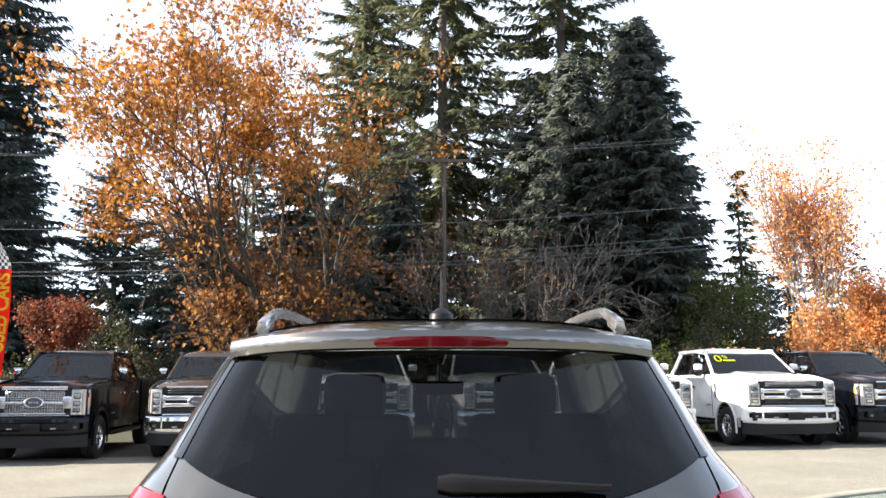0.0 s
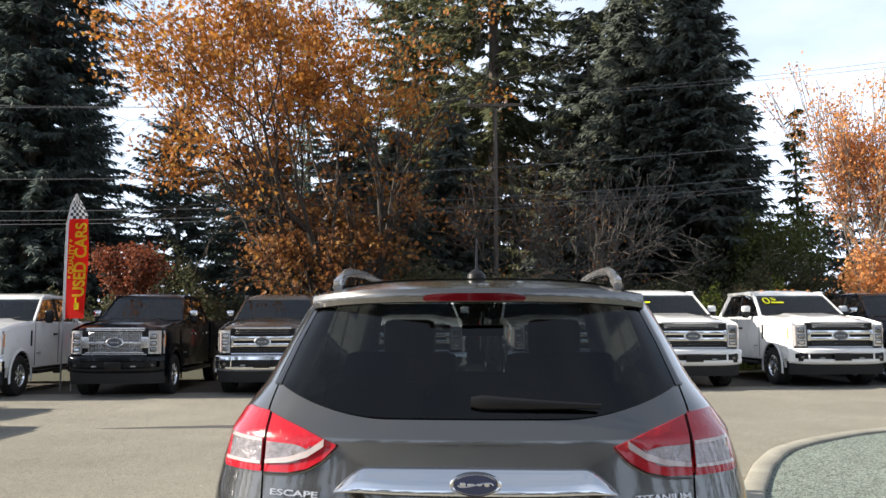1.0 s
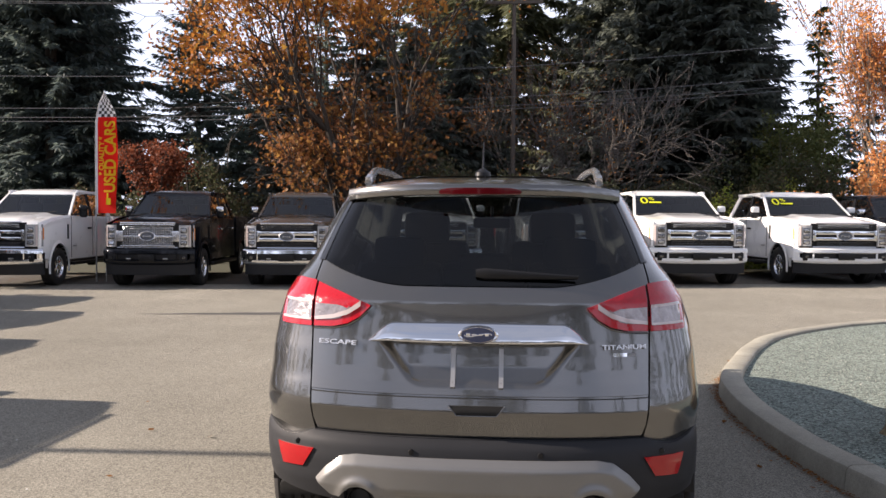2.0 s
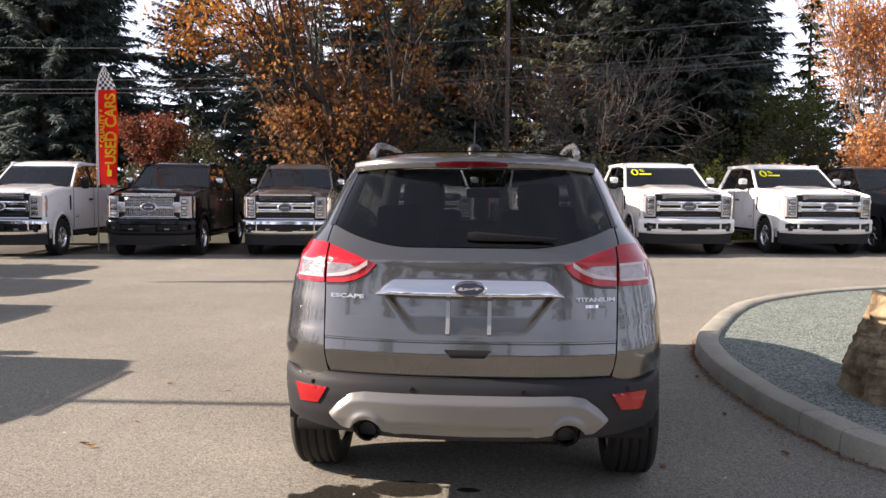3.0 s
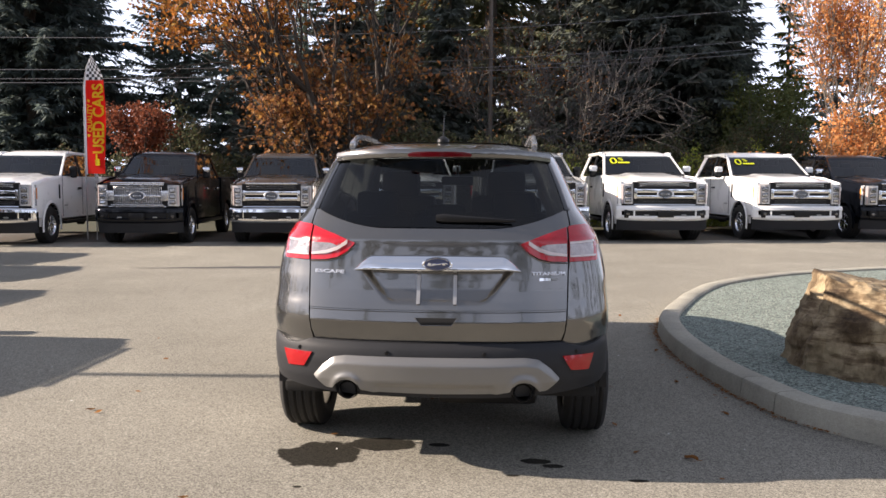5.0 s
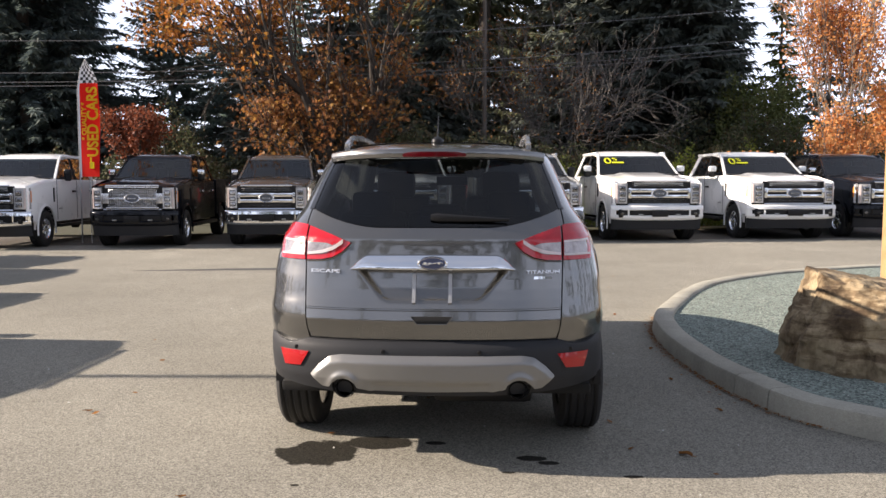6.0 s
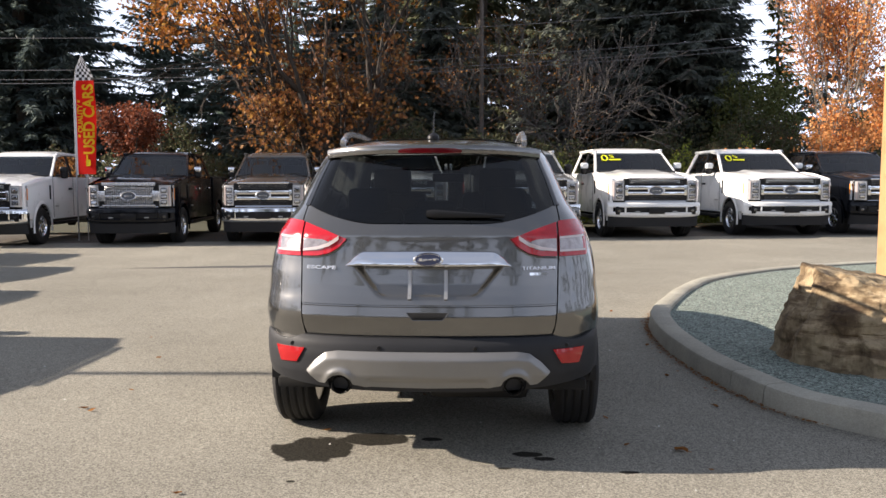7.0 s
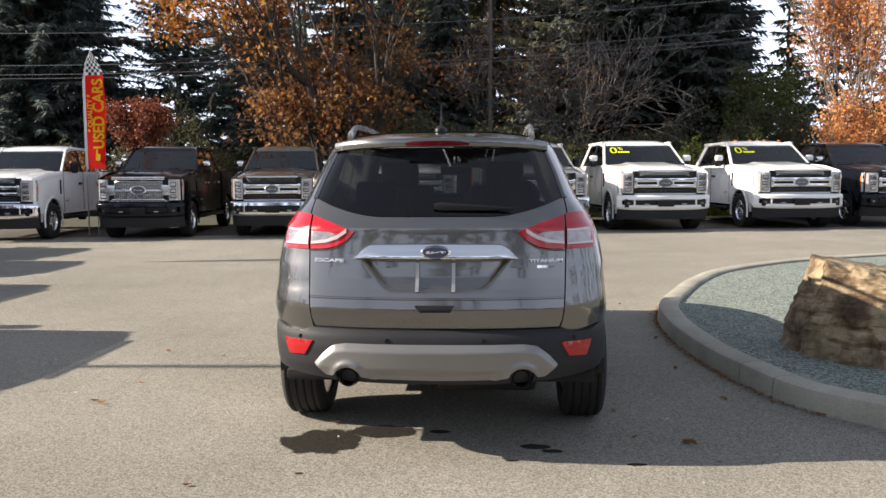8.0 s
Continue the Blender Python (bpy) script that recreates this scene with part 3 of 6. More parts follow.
def build_boulder():
    """A split sandstone block: a tall angular half with a sloping top, a lower ledge along its front."""
    bm = nb()
    nu, nv = 180, 110
    upper = [((-0.93, -0.12, 0.33), 0.54), ((-0.66, -0.72, 0.20), 0.53), ((0.06, -1, 0.14), 0.42), ((0.7, -0.7, 0.1), 0.72), ((1, 0, 0.1), 0.80), ((0, 1, 0.12), 0.50), ((-0.6, 0.8, 0.2), 0.58),
             ((0.21, -0.05, 0.98), 0.365), ((-0.25, -0.62, 0.76), 0.47)]
    lower = [((-1, -0.35, 0.05), 0.36), ((0.10, -1, 0.10), 0.53), ((0.75, -0.7, 0.1), 0.80), ((1, 0, 0), 0.84), ((0, 1, 0), 0.40), ((0.05, -0.12, 1), 0.10), ((0, -0.8, 0.6), 0.40)]
    blocks = [[(Vector(q).normalized(), d) for q, d in blk] for blk in (upper, lower)]
    mid = Vector((0, 0, 0.24))
    def f(u, v):
        a = 2 * math.pi * u
        e = radians(-38 + 128 * v)
        d = Vector((math.cos(a) * math.cos(e), math.sin(a) * math.cos(e), math.sin(e)))
        r = max(min(k / max(0.02, q.dot(d)) for q, k in blk) for blk in blocks)
        p = mid + d * min(1.2, r)
        rough = noise.noise(p * 2.6 + Vector((3, 1, 0))) * 0.040 + noise.noise(p * 6.0) * 0.026 + (0.35 - abs(noise.noise(p * 5.0 + Vector((7, 0, 2))))) * 0.05 + (0.3 - abs(noise.noise(Vector((p.x * 9, p.y * 9, p.z * 12))))) * 0.026 + noise.noise(p * 31) * 0.008
        split = max(0.0, -d.x - 0.25) * 0.10 * (abs(noise.noise(Vector((p.y * 8, p.x * 8, p.z * 1.3)))) - 0.25)
        split += 0.030 * (abs(noise.noise(Vector((p.x * 2.2, 5, p.z * 6)))) - 0.2) * max(0.0, -d.y)
        p += d * (rough + split)
        front = min(1.0, max(0.0, -d.y * 2.0)) * min(1.0, max(0.0, (p.x + 0.42) / 0.12))
        seam = 0.27 + 0.03 * noise.noise(Vector((p.x * 3, 0, 2))) - 0.03 * p.x
        p.y += front * (0.030 * math.exp(-((p.z - seam) / 0.016) ** 2) - 0.045 * min(1.0, max(0.0, (seam - p.z) / 0.02)))
        p.z = max(p.z, -0.02)
        return p
    g = [[bm.verts.new(f(i / nu, j / nv)) for j in range(nv + 1)] for i in range(nu)]
    for i in range(nu):
        for j in range(nv):
            bm.faces.new((g[i][j], g[(i + 1) % nu][j], g[(i + 1) % nu][j + 1], g[i][j + 1]))
    bmesh.ops.remove_doubles(bm, verts=bm.verts, dist=1e-4)
    bmesh.ops.recalc_face_normals(bm, faces=bm.faces)
    ob = part("boulder", bm, M_ROCK, None)
    ob.data.set_sharp_from_angle(angle=radians(17))
    ob.matrix_basis = pose(3.14, 2.14, KERB_H - 0.08, 0, 0, -8)
    tagged(ob, "angular tan and dark brown sandstone boulder resting on the gravel", "boulder")


def build_post():
    p = tagged(thing("timber_post", pose(5.0, 5.62, KERB_H - 0.06)), "golden varnished timber sign post standing in the gravel", "post")
    for x in (-0.075, 0.077):
        bm = box(nb(), (x, 0, 1.4), (0.149, 0.26, 2.8), 0.008)
        part("timber", bm, M_TIMBER, p)


build_boulder()
build_post()


# ---- wheels ----
def build_wheel(parent, c, r, width, rim_r, spokes, side, grooves=4, rim_mat=None, seg=40):
    """Tyre, rim and hub about the x axis at c; side: +1 where the outer face looks along +x."""
    w2 = width / 2
    prof = [(rim_r, -w2 * 0.86), (rim_r + 0.02, -w2 * 0.95), ((r + rim_r) / 2, -w2), (r - 0.022, -w2 * 0.93), (r - 0.006, -w2 * 0.80)]
    tread = np.linspace(-0.74, 0.74, grooves * 4 + 1)
    for i, a in enumerate(tread):
        prof.append((r - (0.010 if i % 4 == 2 else 0.0), w2 * a))
    prof += [(r - 0.006, w2 * 0.80), (r - 0.022, w2 * 0.93), ((r + rim_r) / 2, w2), (rim_r + 0.02, w2 * 0.95), (rim_r, w2 * 0.86)]
    wheel = part("wheel", lathe(nb(), prof, "x", c, seg, close=True), M_RUBBER, parent, "black rubber tyre on an alloy rim")
    o = side * w2 * 0.80
    rimp = [(rim_r, -side * w2 * 0.8), (rim_r, o), (rim_r - 0.02, o + side * 0.005), (rim_r - 0.035, o - side * 0.02), (rim_r - 0.04, -side * w2 * 0.4)]
    part("rim", lathe(nb(), rimp, "x", c, seg), rim_mat or M_RIM, wheel)
    bm = nb()
    for k in range(spokes):
        t = 2 * math.pi * k / spokes
        rot = Matrix.Rotation(t, 3, "X")
        box(bm, Vector(c) + Vector((o - side * 0.03, 0, 0)) + rot @ Vector((0, 0, rim_r * 0.52)), (0.03, rim_r * 0.20, rim_r * 0.92), 0.006, rot, seg=1)
    lathe(bm, [(0.0, o - side * 0.05), (rim_r * 0.26, o - side * 0.05), (rim_r * 0.24, o - side * 0.005), (0.0, o)], "x", c, 16)
    part("spoke_star", bm, rim_mat or M_RIM, wheel)
    bm = lathe(nb(), [(rim_r * 0.75, o - side * 0.09), (rim_r * 0.75, o - side * 0.065), (0.02, o - side * 0.065)], "x", c, 20)
    part("brake_disc", bm, M_STEEL, wheel)
    return wheel


# ---- the grey crossover ----
CAR_L = 4.52
Y0 = [(0.20, 0.16), (0.30, 0.075), (0.40, 0.03), (0.47, 0.004), (0.56, 0.0), (0.62, 0.012), (0.648, 0.03), (0.656, 0.050), (0.70, 0.042), (0.742, 0.031), (0.748, 0.027), (0.79, 0.040), (0.81, 0.046),
      (0.85, 0.060), (0.90, 0.076), (0.95, 0.089), (1.0, 0.100), (1.06, 0.111), (1.12, 0.120), (1.148, 0.123), (1.165, 0.136), (1.20, 0.166), (1.30, 0.232), (1.54, 0.40), (1.60, 0.46)]
W = [(0.20, 0.81), (0.36, 0.848), (0.5, 0.866), (0.62, 0.874), (0.75, 0.884), (0.80, 0.880), (0.86, 0.876), (0.95, 0.872), (1.05, 0.856), (1.15, 0.825), (1.22, 0.79), (1.3, 0.735), (1.45, 0.676), (1.55, 0.634), (1.60, 0.60), (1.64, 0.54)]
Y1 = [(0.20, 4.30), (0.40, 4.46), (0.55, 4.52), (0.8, 4.50), (0.95, 4.40), (1.03, 4.15), (1.06, 3.62), (1.10, 3.50), (1.60, 2.62), (1.66, 2.4)]
Y0_SIDE = [(0.20, 0.16), (0.40, 0.06), (0.56, 0.045), (0.64, 0.048)] + [(z, y) for z, y in Y0 if 0.65 < z < 0.745] + [(0.75, 0.022), (0.762, 0.024), (0.80, 0.044), (0.84, 0.061), (0.90, 0.074)] + [(z, y) for z, y in Y0 if z > 0.95]
RC, NC = 0.44, 2.5


def rear(x, z, off=0.0):
    """A point of the car's rear skin, set off by that much to the back."""
    r = min(0.9995, abs(x) / lerp(W, z))
    return Vector((x, lerp(Y0, z) + RC * (1 - (1 - r ** NC) ** (1 / NC)) - off, z))


def plan(u, z, x0=0.0, off=0.0):
    """The right half of the outline at height z: u 0 at the rear (from x0), 0.35 to 0.75 along the side, 1 at the nose."""
    w, ya, yb = lerp(W, z), lerp(Y0_SIDE, z), lerp(Y1, z)
    a0 = math.asin(min(1, (x0 / w)) ** (NC / 2))
    if u < 0.35:
        a = a0 + (math.pi / 2 - a0) * u / 0.35
        x, y = w * math.sin(a) ** (2 / NC), ya + RC * (1 - max(0, math.cos(a)) ** (2 / NC))
    elif u < 0.75:
        k = (u - 0.35) / 0.40
        x, y = w, (ya + RC) * (1 - k) + (yb - 0.7) * k
    else:
        a = (1 - u) / 0.25 * math.pi / 2
        x, y = w * math.sin(a) ** (2 / 2.6), yb - 0.7 * (1 - max(0, math.cos(a)) ** (2 / 2.6))
        x = w * max(0.0, math.sin(a)) ** (2 / 2.6)
    return Vector((x + off, y, z))


AXLES = (0.885, 3.575)


def arch(y, z0):
    """The sill's height at y, with the wheel arches."""
    z = z0
    for ax in AXLES:
        d = abs(y - ax)
        if d < 0.405:
            z = max(z, 0.34 + math.sqrt(0.405 ** 2 - d * d))
    return z


def columns(bm, xs, zb, zt, nz, off, thick=0.02, fn=rear):
    """A skin on the car's rear over the columns xs, from zb(x) up to zt(x)."""
    n = len(xs) - 1
    def f(u, v):
        x = xs[min(n, round(u * n))]
        lo, hi = zb(x), zt(x)
        return fn(x, lo + (hi - lo) * v, off)
    return grid(bm, f, n, nz, (0, thick, 0) if thick else None)


def span(a, b, n):
    return [a + (b - a) * i / n for i in range(n + 1)]


SEAM = [(0.655, 0.612), (0.70, 0.630), (0.82, 0.640), (1.04, 0.648), (1.21, 0.664), (1.295, 0.652), (1.42, 0.615), (1.56, 0.562)]


def glass_bottom(x):
    k = abs(x) / 0.645
    return 1.203 + 0.088 * max(0.0, (k - 0.42) / 0.58) ** 1.7


def gate_skin(x, z, off=0.0):
    """The rear skin with the plate recess, the pull recess and the crease."""
    p = rear(x, z, off)
    hw = lerp([(0.835, 0.235), (0.86, 0.265), (0.99, 0.375), (1.0, 0.38)], z)
    inx = min(1, max(0, (hw - abs(x - 0.002)) / 0.045))
    inz = min(1, max(0, (z - 0.836) / 0.03)) * (1.0 if z < 0.995 else 0.0)
    k = inx * inz
    p.y += 0.024 * k * k * (3 - 2 * k) * min(1, 0.35 + (z - 0.83) / 0.12)
    if abs(z - 0.805) < 0.004:
        p.y += 0.006
    return p


def build_crossover():
    car = tagged(thing("crossover", pose(0.010, 0, 0)), "dark grey metallic crossover parked with its liftgate closed", "car")
    # body sides, round the rear corners to the nose
    zs = [0.0, 0.12, 0.24, 0.36, 0.48, 0.58, 0.66, 0.72, 0.78, 0.84, 0.90, 0.96, 1.0]
    for sgn in (1, -1):
        bm = nb()
        us = list(np.linspace(0, 0.35, 15)) + list(np.linspace(0.35, 0.75, 61))[1:] + list(np.linspace(0.75, 1.0, 15))[1:]
        g = []
        for u in us:
            y = plan(u, 0.6, 0.63).y
            lo = arch(y, 0.30 if u > 0.30 else 0.645 - 0.02 * math.sin(math.pi * u / 0.30))
            if u <= 0.30 and y < 0.5:
                lo = 0.640 - 0.020 * math.sin(math.pi * min(1, u / 0.16))
            col = []
            for k in zs:
                z = lo + (1.062 - lo) * k
                p = plan(u, z, lerp(SEAM, z) + 0.004)
                col.append(bm.verts.new((p.x * sgn, p.y, p.z)))
            g.append(col)
        for a, b in zip(g, g[1:]):
            for j in range(len(zs) - 1):
                q = (a[j], b[j], b[j + 1], a[j + 1])
                bm.faces.new(q if sgn > 0 else q[::-1])
        part("body_side", bm, M_PAINT, car)
        # shoulder and roof pillar behind the quarter glass
        bm = nb()
        def f(u, v):
            z = 1.062 + 0.53 * v
            p = plan(0.47 * u, z, lerp(SEAM, z) + 0.004)
            return Vector((p.x * sgn, p.y, p.z))
        grid(bm, f, 20, 16, flip=sgn < 0)
        part("rear_pillar", bm, M_PAINT, car)
        bm = nb()
        def lining(u, v):
            p = f(u, v)
            return Vector((p.x * 0.972, p.y + 0.02, p.z))
        grid(bm, lining, 12, 10, flip=sgn < 0)
        part("pillar_lining", bm, M_CARPET, car)
        bm = nb()
        grid(bm, lambda u, v: Vector((sgn * (0.004 + plan(0.47 + 0.275 * u, 1.54 + 0.05 * v).x), plan(0.47 + 0.275 * u, 1.54 + 0.05 * v).y, 1.54 + 0.05 * v)), 12, 2, flip=sgn < 0)
        part("roof_side", bm, M_PAINT, car)
        bm = nb()
        grid(bm, lambda u, v: Vector((sgn * plan(0.72 + 0.11 * u, 1.06 + 0.53 * v).x, plan(0.72 + 0.11 * u, 1.06 + 0.53 * v).y, 1.06 + 0.53 * v)), 6, 10, flip=sgn < 0)
        part("front_pillar", bm, M_PAINT, car)
        for name, a, b, m in (("quarter_window", 0.47, 0.52, M_DARKGLASS), ("door_pillar", 0.52, 0.535, M_GLOSSBLACK), ("side_window", 0.535, 0.615, M_DARKGLASS), ("door_pillar", 0.615, 0.635, M_GLOSSBLACK), ("side_window", 0.635, 0.72, M_DARKGLASS)):
            bm = nb()
            grid(bm, lambda u, v: Vector((sgn * plan(a + (b - a) * u, 1.062 + 0.478 * v).x, plan(a + (b - a) * u, 1.062 + 0.478 * v).y, 1.062 + 0.478 * v)), 4, 8, flip=sgn < 0)
            ob = part(name, bm, m, car)
            ob.visible_shadow = name == "door_pillar"
        # roof rail: an arched bar on two feet
        bm = nb()
        pts, rad = [], []
        for i in range(25):
            k = i / 24
            y = 0.56 + 1.75 * k
            lift = 0.055 * min(1, math.sin(math.pi * min(1, min(k, 1 - k) / 0.16) / 2))
            pts.append((sgn * (0.492 + 0.03 * k), y, 1.615 + 0.028 * math.sin(math.pi * k) + lift))
            rad.append(0.016)
        tube(bm, pts, rad, 8)
        box(bm, (sgn * 0.492, 0.62, 1.636), (0.028, 0.12, 0.04), 0.010, Matrix.Rotation(radians(16), 3, 'X'))
        box(bm, (sgn * 0.52, 2.26, 1.632), (0.035, 0.10, 0.03), 0.01)
        part("roof_rail", bm, M_RIM, car, "polished metal roof rail")
        # door mirror
        bm = box(nb(), (sgn * 1.0, 3.05, 1.12), (0.20, 0.10, 0.15), 0.04)
        box(bm, (sgn * 0.88, 3.08, 1.08), (0.14, 0.05, 0.04), 0.01)
        part("door_mirror", bm, M_PAINT, car)
        # sill and arch trim
        bm = box(nb(), (sgn * 0.86, 2.23, 0.335), (0.06, 1.85, 0.11), 0.02)
        part("sill", bm, M_PLASTIC, car)
        for ax in AXLES:
            bm = nb()
            grid(bm, lambda u, v: Vector((sgn * (0.885 - 0.33 * v), ax - 0.405 * math.cos(math.pi * u), 0.34 + 0.405 * math.sin(math.pi * u))), 18, 2, flip=sgn > 0)
            part("wheel_arch", bm, M_TRIM, car)
    # roof
    bm = nb()
    def roof(u, v):
        x = -0.598 + 1.196 * u
        e = abs(x) / 0.598
        back = 0.56 + 0.14 * e ** 2.8
        y = back + (2.64 - back) * v
        z = 1.594 + 0.048 * (1 - e ** 3.4) + 0.038 * math.sin(math.pi * (0.12 + 0.78 * v)) - 0.012 - 0.022 * e ** 8
        return Vector((x, y, z))
    grid(bm, roof, 24, 24)
    part("roof", bm, M_PAINT, car)
    # spoiler over the glass
    bm = nb()
    def spoiler(u, v):
        x = -0.578 + 1.156 * u
        e = abs(x) / 0.578
        yb = 0.325 + 0.245 * e ** 2.3
        end = roof(min(1, max(0, (x + 0.598) / 1.196)), 0.02)
        drop = 0.018 * e ** 4
        pts = [(yb + 0.15, 1.556 - drop), (yb + 0.02, 1.554 - drop), (yb, 1.557 - drop), (yb - 0.004, 1.582 - drop), (yb + 0.006, 1.600 - drop), (yb + 0.035, 1.608 - drop), (end.y + 0.01, end.z + 0.002)]
        k = v * 6
        i = min(5, int(k))
        a, b = pts[i], pts[i + 1]
        t = k - i
        return Vector((x, a[0] + (b[0] - a[0]) * t, a[1] + (b[1] - a[1]) * t))
    grid(bm, spoiler, 40, 12)
    part("spoiler", bm, M_PAINT, car)
    bm = nb()
    grid(bm, lambda u, v: Vector((-0.002 + (-0.165 + 0.33 * u) * (1 - 0.05 * (2 * v - 1) ** 2), 0.314 + 0.008 * (2 * u - 1) ** 2, 1.558 + 0.026 * v * (1 - 0.3 * (2 * u - 1) ** 6))), 16, 4, (0, 0.03, 0))
    part("brake_light", bm, mat("dark_red_lens", (0.11, 0.004, 0.007), 0.12, 0.0, 0.1, 20, 0.1, 200, coat=1.0), car, "dark red high brake light")
    # aerial
    bm = lathe(nb(), [(0.035, 0.0), (0.032, 0.02), (0.014, 0.035), (0.0, 0.04)], "z", (0.0, 0.60, 1.640), 14)
    tube(bm, [(0.0, 0.60, 1.672), (0.0, 0.70, 1.80)], [0.004, 0.002], 6)
    part("aerial", bm, M_TRIM, car)
    # bonnet, windscreen
    bm = nb()
    grid(bm, lambda u, v: Vector(((-0.86 + 1.72 * u) * (1 - 0.14 * v * v), 3.42 + 0.98 * v - 0.25 * (2 * u - 1) ** 2 * v, 1.075 - 0.13 * v * v - 0.035 * (2 * u - 1) ** 4)), 16, 10)
    part("bonnet", bm, M_PAINT, car)
    bm = nb()
    def screen(u, v):
        z = 1.07 + 0.525 * v
        x = (-0.80 + 1.60 * u) * (lerp(W, z) / lerp(W, 1.07))
        return Vector((x, lerp(Y1, max(z, 1.10)) + 0.04 - 0.14 * (2 * u - 1) ** 2, z))
    grid(bm, screen, 14, 8)
    ob = part("windscreen", bm, M_SCREEN, car)
    ob.visible_shadow = False
    bm = box(nb(), (0, 2.35, 0.31), (1.45, 3.4, 0.12), 0.03)
    part("underbody", bm, M_TRIM, car)
    bm = box(nb(), (0, 4.44, 0.62), (1.30, 0.10, 0.55), 0.03)
    part("front_grille", bm, M_TRIM, car)

    # liftgate
    gate_z = [0.657, 0.68, 0.70, 0.72, 0.738, 0.744, 0.75, 0.76, 0.78, 0.799, 0.802, 0.805, 0.808, 0.811] + span(0.82, 0.994, 34) + [0.996, 1.02, 1.05, 1.08, 1.11, 1.135, 1.146, 1.15, 1.155, 1.165, 1.18, 1.20]
    bm = nb()
    n = 260
    g = []
    for i in range(n + 1):
        s = -1 + 2 * i / n
        col = []
        for z in gate_z:
            x = s * lerp(SEAM, z)
            lift = max(0.0, (z - 1.148) / 0.052) * (glass_bottom(x) - 1.203)
            zz = z + lift
            x = s * (lerp(SEAM, zz) - 0.003)
            col.append(bm.verts.new(gate_skin(x, zz)))
        g.append(col)
    for a, b in zip(g, g[1:]):
        for j in range(len(gate_z) - 1):
            bm.faces.new((a[j], b[j], b[j + 1], a[j + 1]))
    rim = [c[0] for c in g]
    back = [bm.verts.new(v.co + Vector((0, 0.05, 0))) for v in rim]
    for i in range(n):
        bm.faces.new((rim[i + 1], rim[i], back[i], back[i + 1]))
    gate = part("liftgate", bm, M_PAINT, car, "closed liftgate with chrome bar and badge")
    # glass
    bm = nb()
    def glass(u, v):
        s = -1 + 2 * u
        x0 = s * 0.645
        zb = glass_bottom(x0) + 0.002
        z = zb + (1.552 - zb) * v
        x = s * (lerp(SEAM, z) - 0.006 if z > 1.2 else 0.645)
        return rear(x, z, 0.004)
    grid(bm, glass, 40, 14)
    ob = part("rear_window", bm, M_GLASS, gate, "dark tinted rear glass")
    ob.visible_shadow = False
    for sgn in (-1, 1):
        bm = nb()
        def strip(u, v):
            z = 1.29 + 0.27 * v
            x = lerp(SEAM, z) - 0.012 + 0.030 * u * (1 - 0.3 * v)
            p = rear(x, z, 0.007)
            return Vector((sgn * p.x, p.y, p.z))
        grid(bm, strip, 3, 10, (0, 0.02, 0), flip=sgn < 0)
        part("side_deflector", bm, M_GLOSSBLACK, gate)
    # wiper
    bm = nb()
    pts = [rear(-0.010 + 0.385 * k, 1.252 - 0.012 * k, 0.026 + 0.006 * math.sin(math.pi * k)) for k in span(0, 1, 12)]
    tube(bm, pts, [0.024 * (1 - 0.72 * k) if k > 0 else 0.016 for k in span(0, 1, 12)], 8)
    bmesh.ops.scale(bm, vec=(1, 0.6, 1), space=Matrix.Translation((0, -0.19, 0)), verts=bm.verts)
    wiper = part("rear_wiper", bm, M_TRIM, gate)
    bm = nb()
    tube(bm, [rear(0.02 + 0.36 * k, 1.236 + 0.006 * k, 0.012) for k in span(0, 1, 8)], 0.005, 5)
    part("wiper_blade", bm, M_RUBBER, wiper)
    # chrome bar with pointed ends
    bm = nb()
    def bar_top(x):
        e = abs(x) / 0.41
        return 1.067 + 0.006 * (1 - e * e) - 0.064 * max(0.0, (e - 0.78) / 0.22) ** 1.5
    def bar(u, v):
        s = -1 + 2 * u
        x = 0.41 * s
        lo = 0.994 + 0.004 * abs(s) ** 2
        z = lo + (max(bar_top(x), lo + 0.002) - lo) * v
        fat = 0.047 * (1 - 0.55 * abs(s) ** 4) * lerp([(0, 0.5), (0.10, 0.95), (0.2, 1.0), (0.55, 0.84), (0.9, 0.50), (1.0, 0.25)], v)
        return rear(x, z, fat)
    grid(bm, bar, 48, 10, (0, 0.03, 0))
    part("chrome_bar", bm, M_CHROME, gate, "bright chrome bar")
    # oval badge
    bc = rear(0.0045, 1.034, 0.049)
    bm = nb()
    lathe(bm, [(0.0, -0.004), (0.86, -0.004), (0.93, -0.007), (1.0, -0.003), (1.0, 0.02)], "y", (0, 0, 0), 40)
    bmesh.ops.transform(bm, matrix=Matrix.Translation(bc) @ Matrix.Diagonal((0.074, 1, 0.033, 1)), verts=bm.verts)
    badge = part("badge", bm, M_CHROME, gate, "blue oval badge with a bright rim")
    bm = lathe(nb(), [(0.0, -0.0075), (0.82, -0.0075), (0.83, 0.0)], "y", (0, 0, 0), 40)
    bmesh.ops.transform(bm, matrix=Matrix.Translation(bc) @ Matrix.Diagonal((0.074, 1, 0.033, 1)), verts=bm.verts)
    part("badge_field", bm, M_BLUE, badge)
    bm = nb()
    for k, (dx, w, h) in enumerate(((-0.036, 0.016, 0.022), (-0.014, 0.020, 0.012), (0.010, 0.014, 0.012), (0.032, 0.014, 0.020))):
        box(bm, bc + Vector((dx, -0.008, 0.001)), (w, 0.003, h * 0.55), 0.002, seg=1)
    tube(bm, [bc + Vector((0.050 * math.cos(a), -0.008, 0.006 * math.sin(2 * a))) for a in span(math.pi, 0, 10)], 0.0018, 5)
